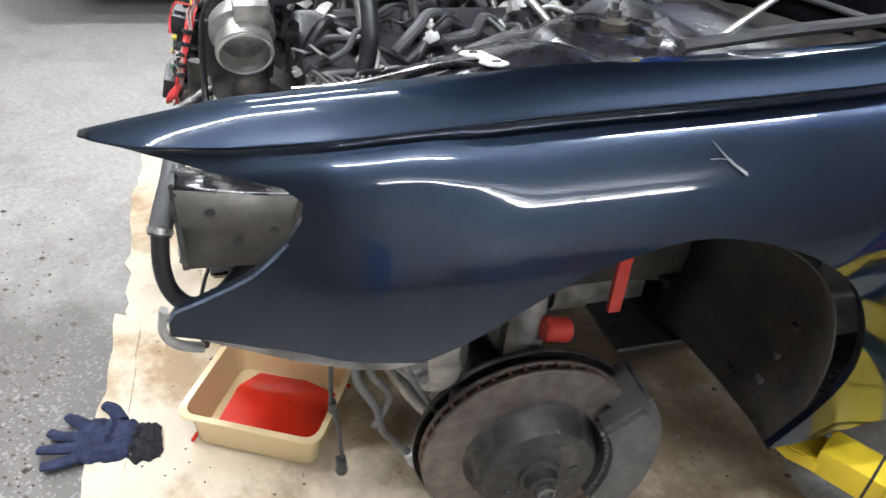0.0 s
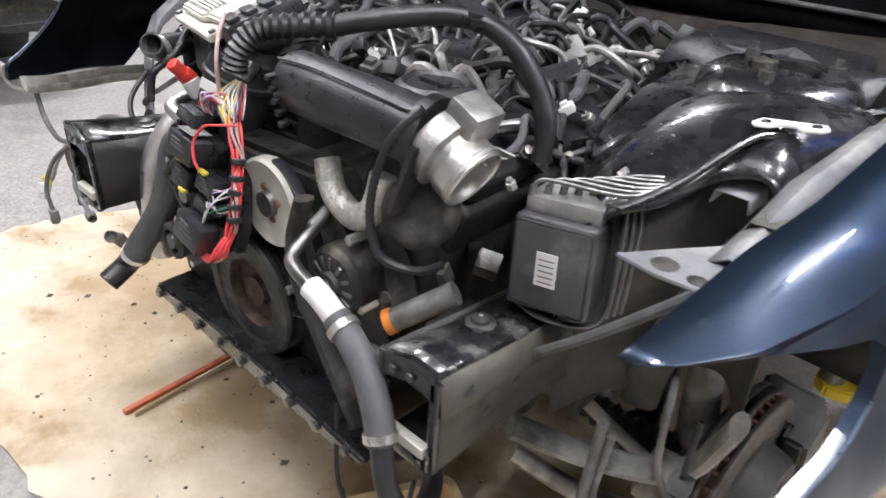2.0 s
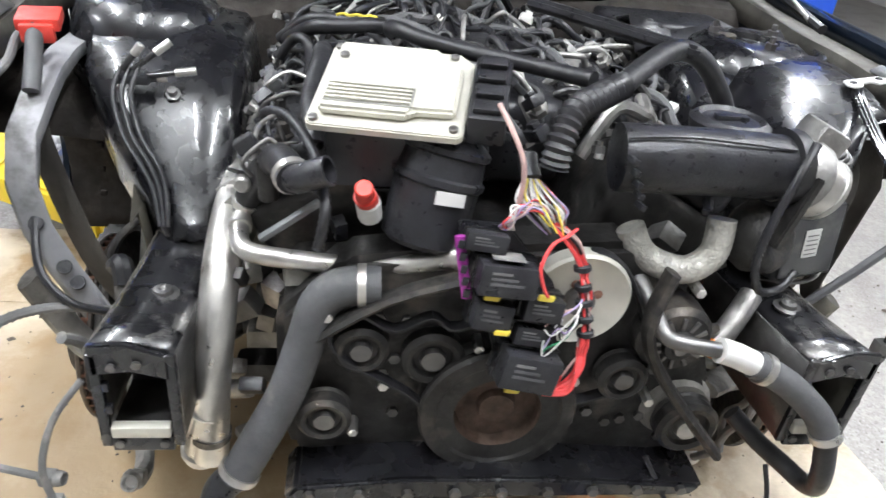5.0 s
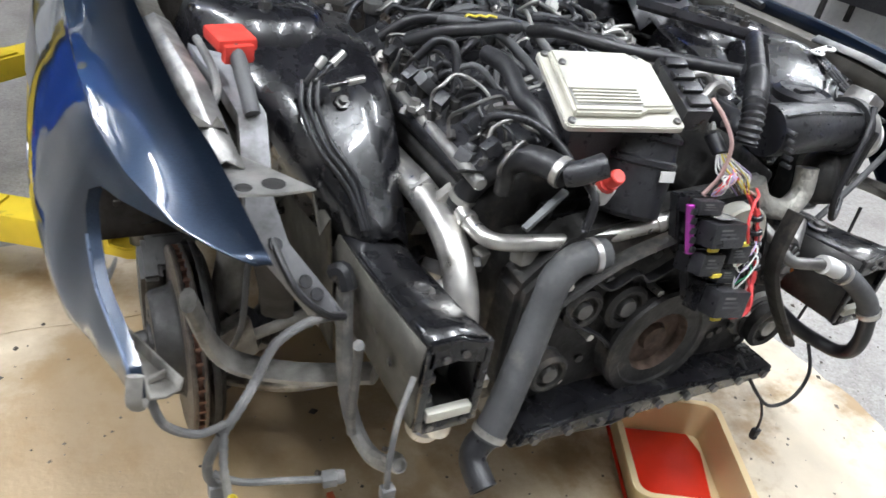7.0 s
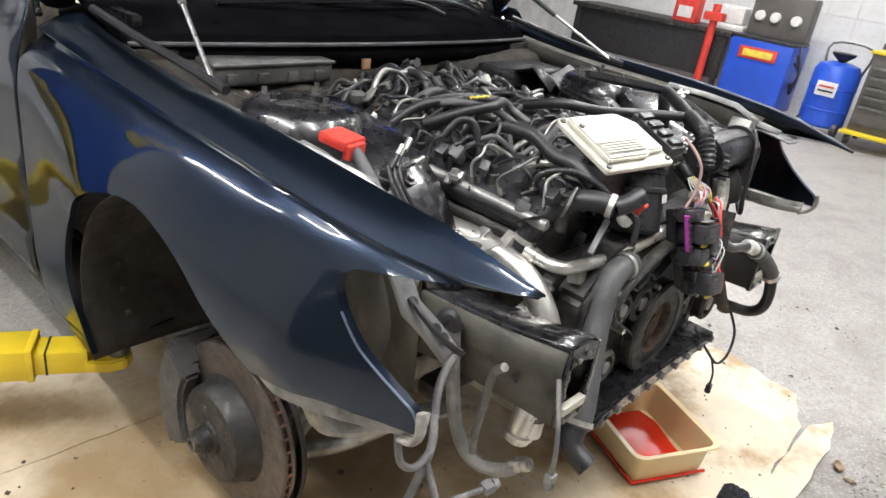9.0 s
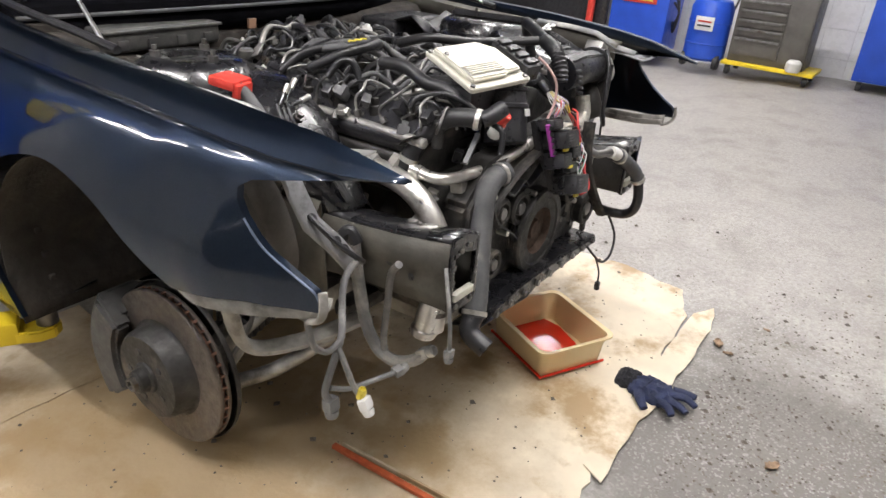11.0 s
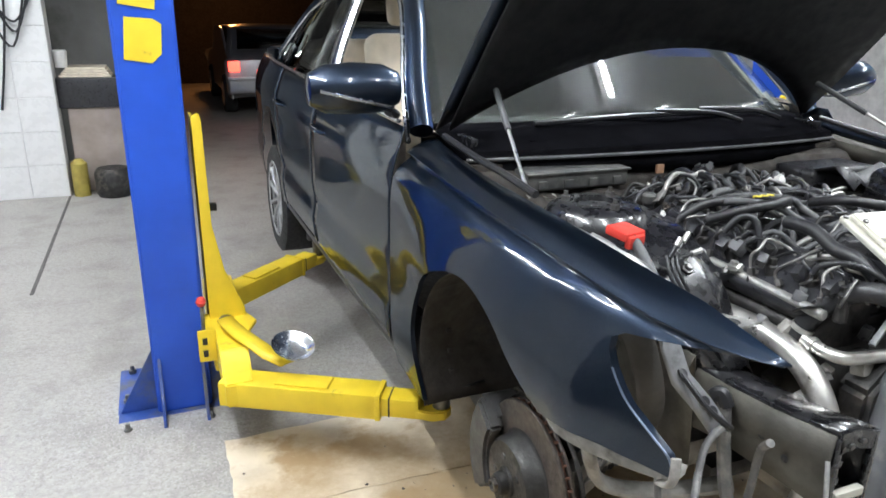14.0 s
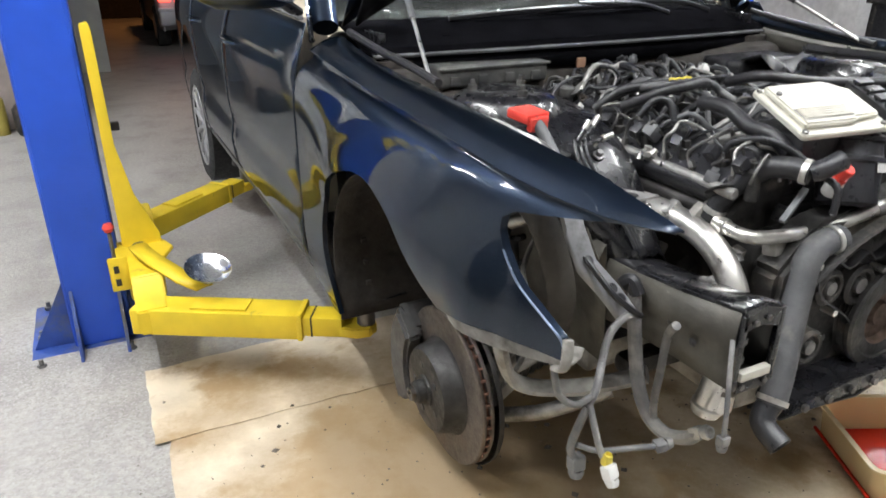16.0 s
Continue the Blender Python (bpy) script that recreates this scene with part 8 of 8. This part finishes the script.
epart("elbow_mouth", sweep([(-0.283, -0.452, 1.134), (-0.268, -0.466, 1.144), (-0.252, -0.474, 1.154), (-0.240, -0.478, 1.160)], 0.0185, 16, 4, hollow=0.03), PLASTIC, "black plastic elbow on the cut hose")
epart("white_bar", box(-0.045, 0.045, -0.006, 0.006, -0.004, 0.004, 0.002, pose(-0.290, -0.437, 1.068, 0, -32, 14)), FLANGE, "scuffed pale plastic bar")
ytag = [(-0.245 + 0.011 * k, -0.030 + 0.010 * (k % 2), 1.232) for k in range(7)]
epart("yellow_cord", sweep(ytag, 0.0025, 6, 3), YELLOWPL, "short yellow paint mark cord")
epart("fuel_rail", cyl((-0.36, -0.36, 1.075), (-0.345, 0.15, 1.085), 0.012, 14, 0.003), ALU, "steel fuel rail")
epart("braided_hose", sweep([(-0.338, -0.298, 1.14), (-0.332, -0.306, 1.160), (-0.315, -0.33, 1.172), (-0.292, -0.362, 1.174), (-0.268, -0.400, 1.158), (-0.252, -0.435, 1.130), (-0.244, -0.479, 1.112), (-0.247, -0.488, 1.085), (-0.252, -0.490, 1.060)], 0.0075, 10, 6, ribs=150, depth=0.18), RUBBER, "ribbed black conduit")
for k in range(3, 7, 3):
    x0 = -0.33 + 0.03 * k
    epart("top_hose", sweep([(x0 - 0.06, 0.10 + 0.02 * k, 1.14), (x0 - 0.02, 0.02 + 0.012 * k, 1.20), (x0 + 0.05, -0.06 + 0.01 * k, 1.21), (x0 + 0.09, -0.14 + 0.02 * k, 1.185), (x0 + 0.11, -0.22 + 0.02 * k, 1.15)], 0.009 + 0.003 * (k % 3), 12, 6), RUBBER if k % 3 else GREYHOSE, "black coolant hose on the engine")
for k in range(120):
    x, y = rnd.uniform(-0.27, 0.44), rnd.uniform(-0.28, 0.40)
    z = 1.06 + 0.09 * (1 - (x / 0.45) ** 2) + 0.05 * max(0, y)
    a, ln = rnd.uniform(0, 6.28), rnd.uniform(0.05, 0.13)
    p = []
    for j in range(5):
        p.append((x + ln * (j - 2) * 0.5 * math.cos(a) + rnd.gauss(0, 0.014), y + ln * (j - 2) * 0.5 * math.sin(a) + rnd.gauss(0, 0.014), z + (0.03 if j in (1, 2, 3) else -0.02) + rnd.gauss(0, 0.012)))
    r = rnd.choice((0.003, 0.004, 0.005, 0.006, 0.008, 0.011))
    epart("bay_hose", sweep(p, r, 9, 5), rnd.choice((RUBBER, RUBBER, RUBBER, RUBBER, PLASTIC, PLASTIC, PLASTIC, GREYHOSE, DARKMETAL, ALU)), "hose across the engine top")
for k in range(240):
    x, y = rnd.uniform(-0.38, 0.44), rnd.uniform(-0.36, 0.42)
    z = 1.07 + 0.085 * (1 - (x / 0.45) ** 2) + 0.04 * max(0, y) + rnd.uniform(-0.03, 0.035)
    if -0.29 < x < -0.03 and -0.49 < y < -0.24:
        z = min(z, 1.12)
    m = pose(x, y, z, rnd.uniform(-40, 40), rnd.uniform(-40, 40), rnd.uniform(0, 180))
    kind = rnd.random()
    s = rnd.uniform(0.008, 0.02)
    if kind < 0.45:
        epart("connector", merge(box(-s, s, -s * 0.7, s * 0.7, -s * 0.6, s * 0.6, 0.003, m), box(-s * 0.5, s * 0.5, -s * 0.4, s * 0.4, s * 0.55, s * 1.1, 0.002, m)), rnd.choice((PLASTIC, PLASTIC, PLASTIC, PLASTIC, GREYHOSE, GREYHOSE, WHITEPL)), "small plug connector")
    elif kind < 0.8:
        epart("bolt", lathe([(0, -0.01), (s * 0.8, -0.01), (s * 0.8, 0), (s * 0.5, 0.001), (s * 0.5, s * 0.6), (0, s * 0.62)], m, 6), rnd.choice((STEEL, ALU, ALU)), "steel bolt head")
    else:
        epart("bracket", prism([(-s * 1.6, -s), (s * 1.4, -s * 0.8), (s * 1.6, s * 0.4), (0.2 * s, s), (-s * 1.5, s * 0.7)], 0, 0.003, 0.0008, m), rnd.choice((ALU, STEEL, DARKMETAL)), "small metal bracket")
# right front: side clutter low on the block
for k in range(60):
    x = rnd.choice((-1, 1)) * rnd.uniform(0.22, 0.40)
    y, z = rnd.uniform(-0.44, 0.1), rnd.uniform(0.68, 1.02)
    m = pose(x, y, z, rnd.uniform(0, 90), rnd.uniform(0, 90), rnd.uniform(0, 180))
    s = rnd.uniform(0.012, 0.03)
    epart("casting", box(-s, s, -s * 0.7, s * 0.7, -s * 0.6, s * 0.6, 0.004, m), rnd.choice((DARKMETAL, DIRTYALU, PLASTIC, ALU)))
for k in range(24):
    x = rnd.uniform(-0.30, 0.34)
    z = rnd.uniform(0.68, 1.0)
    epart("cover_bolt", lathe([(0, 0), (0.009, 0), (0.009, 0.006), (0.006, 0.006), (0, 0.007)], aim((x, -0.455, z), (0, -1, 0)), 6), STEEL)

# ---------- loose looms ----------
def loom(name, label, runs, plugs, cat="wiring loom"):
    t = tagged(new(name), label, cat)
    for pts, r, mt, ribs in runs:
        part("conduit" if ribs else "cable", sweep(pts, r, 9, 6, ribs=ribs, depth=0.16), mt, t, "ribbed grey conduit" if ribs else "")
    for p, d, s, mt in plugs:
        d = Vector(d).normalized()
        m = aim(p, d)
        o = part("plug", merge(box(-s, s, -s * 0.8, s * 0.8, -s, s, 0.003, m), lathe([(s * 0.95, s), (s * 1.05, s * 1.4), (s * 0.85, s * 2.1), (s * 0.7, s * 2.1), (s * 0.6, s * 1.3), (0, s * 1.3)], m, 14)), mt, t, "grey plug connector")
    return t


loom("wiring_loom", "dusty grey wiring loom with plugs hanging by the wheel", [
    ([(-0.557, -0.353, 0.857), (-0.62, -0.385, 0.885), (-0.681, -0.416, 0.881), (-0.714, -0.441, 0.843), (-0.745, -0.470, 0.822), (-0.768, -0.480, 0.795)], 0.0078, PALEHOSE, 130),
    ([(-0.768, -0.480, 0.795), (-0.785, -0.475, 0.745), (-0.785, -0.465, 0.70), (-0.772, -0.468, 0.672)], 0.0075, PALEHOSE, 0),
    ([(-0.766, -0.482, 0.800), (-0.772, -0.51, 0.765), (-0.770, -0.525, 0.735), (-0.768, -0.545, 0.715)], 0.0065, PALEHOSE, 130),
    ([(-0.780, -0.475, 0.715), (-0.745, -0.49, 0.70), (-0.69, -0.50, 0.692), (-0.63, -0.51, 0.683)], 0.0055, PALEHOSE, 0),
    ([(-0.762, -0.478, 0.812), (-0.80, -0.485, 0.812), (-0.84, -0.49, 0.85), (-0.855, -0.49, 0.915)], 0.006, PALEHOSE, 0),
    ([(-0.66, -0.30, 0.98), (-0.64, -0.36, 0.93), (-0.60, -0.38, 0.89), (-0.56, -0.36, 0.86)], 0.006, RUBBER, 0),
    ([(-0.58, -0.47, 0.90), (-0.565, -0.44, 0.86), (-0.56, -0.43, 0.78), (-0.555, -0.42, 0.70), (-0.55, -0.42, 0.66)], 0.0085, PALEHOSE, 120),
], [((-0.772, -0.468, 0.668), (0, -0.1, -1), 0.014, PALEHOSE), ((-0.768, -0.55, 0.71), (0.1, -0.4, -1), 0.012, WHITEPL), ((-0.62, -0.512, 0.683), (1, -0.2, 0.1), 0.011, PALEHOSE), ((-0.768, -0.54, 0.724), (0, -0.2, 1), 0.008, YELLOWPL)])
cpart("cream_hose", sweep([(-0.715, -0.05, 1.19), (-0.712, -0.12, 1.185), (-0.709, -0.17, 1.165), (-0.722, -0.205, 1.15), (-0.75, -0.215, 1.145)], 0.0065, 9, 6), PALEHOSE, "pale rubber hose behind the bracket")
loom("hydraulic_hose", "grey hose looping under the chassis rail", [
    ([(-0.545, -0.32, 0.885), (-0.545, -0.335, 0.80), (-0.54, -0.355, 0.70), (-0.53, -0.385, 0.635), (-0.52, -0.43, 0.615), (-0.515, -0.48, 0.64), (-0.51, -0.50, 0.665)], 0.0145, PALEHOSE, 0),
    ([(-0.56, -0.30, 0.90), (-0.548, -0.31, 0.91), (-0.542, -0.325, 0.885)], 0.016, RUBBER, 0)], [((-0.51, -0.50, 0.665), (0, -0.7, 0.5), 0.014, ALU)], "hose")
loom("lamp_cable", "thin black lamp cable with small plugs hanging down", [
    ([(0.75, -0.33, 0.90), (0.75, -0.335, 0.80), (0.75, -0.34, 0.68), (0.752, -0.33, 0.60), (0.75, -0.325, 0.50)], 0.004, RUBBER, 0)],
     [((0.75, -0.333, 0.79), (0, 0, -1), 0.014, PALEHOSE), ((0.75, -0.338, 0.66), (0, 0, -1), 0.008, RUBBER), ((0.75, -0.327, 0.51), (0, 0, -1), 0.011, RUBBER)], "cable")
loom("wiring_loom", "grey wiring loom trailing below the stripped bumper", [
    ([(0.60, -0.26, 0.74), (0.60, -0.27, 0.64), (0.60, -0.275, 0.56), (0.60, -0.235, 0.47), (0.60, -0.22, 0.40), (0.60, -0.16, 0.31)], 0.009, PALEHOSE, 0),
    ([(0.61, -0.24, 0.70), (0.605, -0.25, 0.58), (0.60, -0.21, 0.50), (0.60, -0.24, 0.42)], 0.008, PALEHOSE, 120)], [((0.60, -0.16, 0.31), (0, 0.4, -1), 0.015, WHITEPL)])
loom("fog_cable", "thin black cable with a small plug under the engine", [
    ([(0.26, -0.50, 0.70), (0.31, -0.545, 0.62), (0.36, -0.56, 0.58), (0.43, -0.56, 0.585), (0.46, -0.55, 0.64), (0.455, -0.52, 0.70)], 0.004, RUBBER, 0),
    ([(0.33, -0.55, 0.60), (0.35, -0.56, 0.55), (0.36, -0.56, 0.50)], 0.003, RUBBER, 0)], [((0.36, -0.56, 0.50), (0, 0, -1), 0.009, RUBBER)], "cable")
loom("side_cable", "thin cable and plug dangling from the far rail", [
    ([(-0.53, -0.55, 0.90), (-0.56, -0.58, 0.86), (-0.575, -0.60, 0.80), (-0.57, -0.60, 0.74)], 0.0045, PALEHOSE, 0)], [((-0.57, -0.60, 0.74), (0, 0, -1), 0.010, PALEHOSE)], "cable")

# red steering parts in the arch
cpart("red_strip", box(0.612, 0.624, 0.222, 0.250, 0.66, 0.83, 0.003), RED, "red plastic strip in the wheel arch")
cpart("red_cap", cyl((0.685, 0.055, 0.70), (0.685, 0.105, 0.690), 0.024, 14, 0.004), RED, "red protective cap")

# ribbed black housing at the end of the intake tube
housing = epart("intake_housing", box(-0.185, -0.045, -0.335, -0.22, 0.965, 1.145, 0.02, seg=3), PLASTIC, "ribbed black intake housing")
for k in range(6):
    epart("housing_rib", box(-0.190 + 0.0, -0.040, -0.343, -0.332, 0.985 + 0.027 * k, 0.991 + 0.027 * k, 0.002), PLASTIC, parent=housing)
for x, z in ((-0.172, 0.978), (-0.058, 0.978), (-0.172, 1.132), (-0.058, 1.132)):
    epart("housing_screw", cyl((x, -0.345, z), (x, -0.33, z), 0.006, 8, 0.001), ALUBRIGHT, parent=housing)
# alternator behind the belt drive
am = pose(0.250, -0.455, 0.925, 90)
alt = epart("alternator", lathe([(0, -0.02), (0.050, -0.02), (0.056, -0.012), (0.056, 0.03), (0.048, 0.040), (0.024, 0.044), (0.022, 0.052), (0, 0.052)], am, 26), DARKMETAL, "ribbed dark grey alternator")
for k in range(12):
    a = radians(30 * k)
    epart("alternator_fin", box(0.025, 0.044, -0.003, 0.003, 0.030, 0.045, 0.001, am @ Matrix.Rotation(a, 4, "Z")), STEEL, parent=alt)
epart("alternator_shaft", cyl((0.250, -0.512, 0.925), (0.250, -0.495, 0.925), 0.012, 12, 0.002), STEEL, parent=alt)
# bolts and clips scattered over the engine front
for x, y, z in ((0.02, -0.47, 0.985), (0.055, -0.47, 1.03), (0.27, -0.47, 1.0), (0.30, -0.475, 0.90), (0.12, -0.475, 0.84), (-0.03, -0.475, 0.90), (0.245, -0.475, 0.80), (-0.16, -0.475, 0.83), (-0.24, -0.475, 0.95), (-0.20, -0.475, 0.74)):
    epart("cover_bolt", cyl((x, y - 0.012, z), (x, y + 0.02, z), 0.008, 6, 0.001), ALUBRIGHT, "bright bolt head")
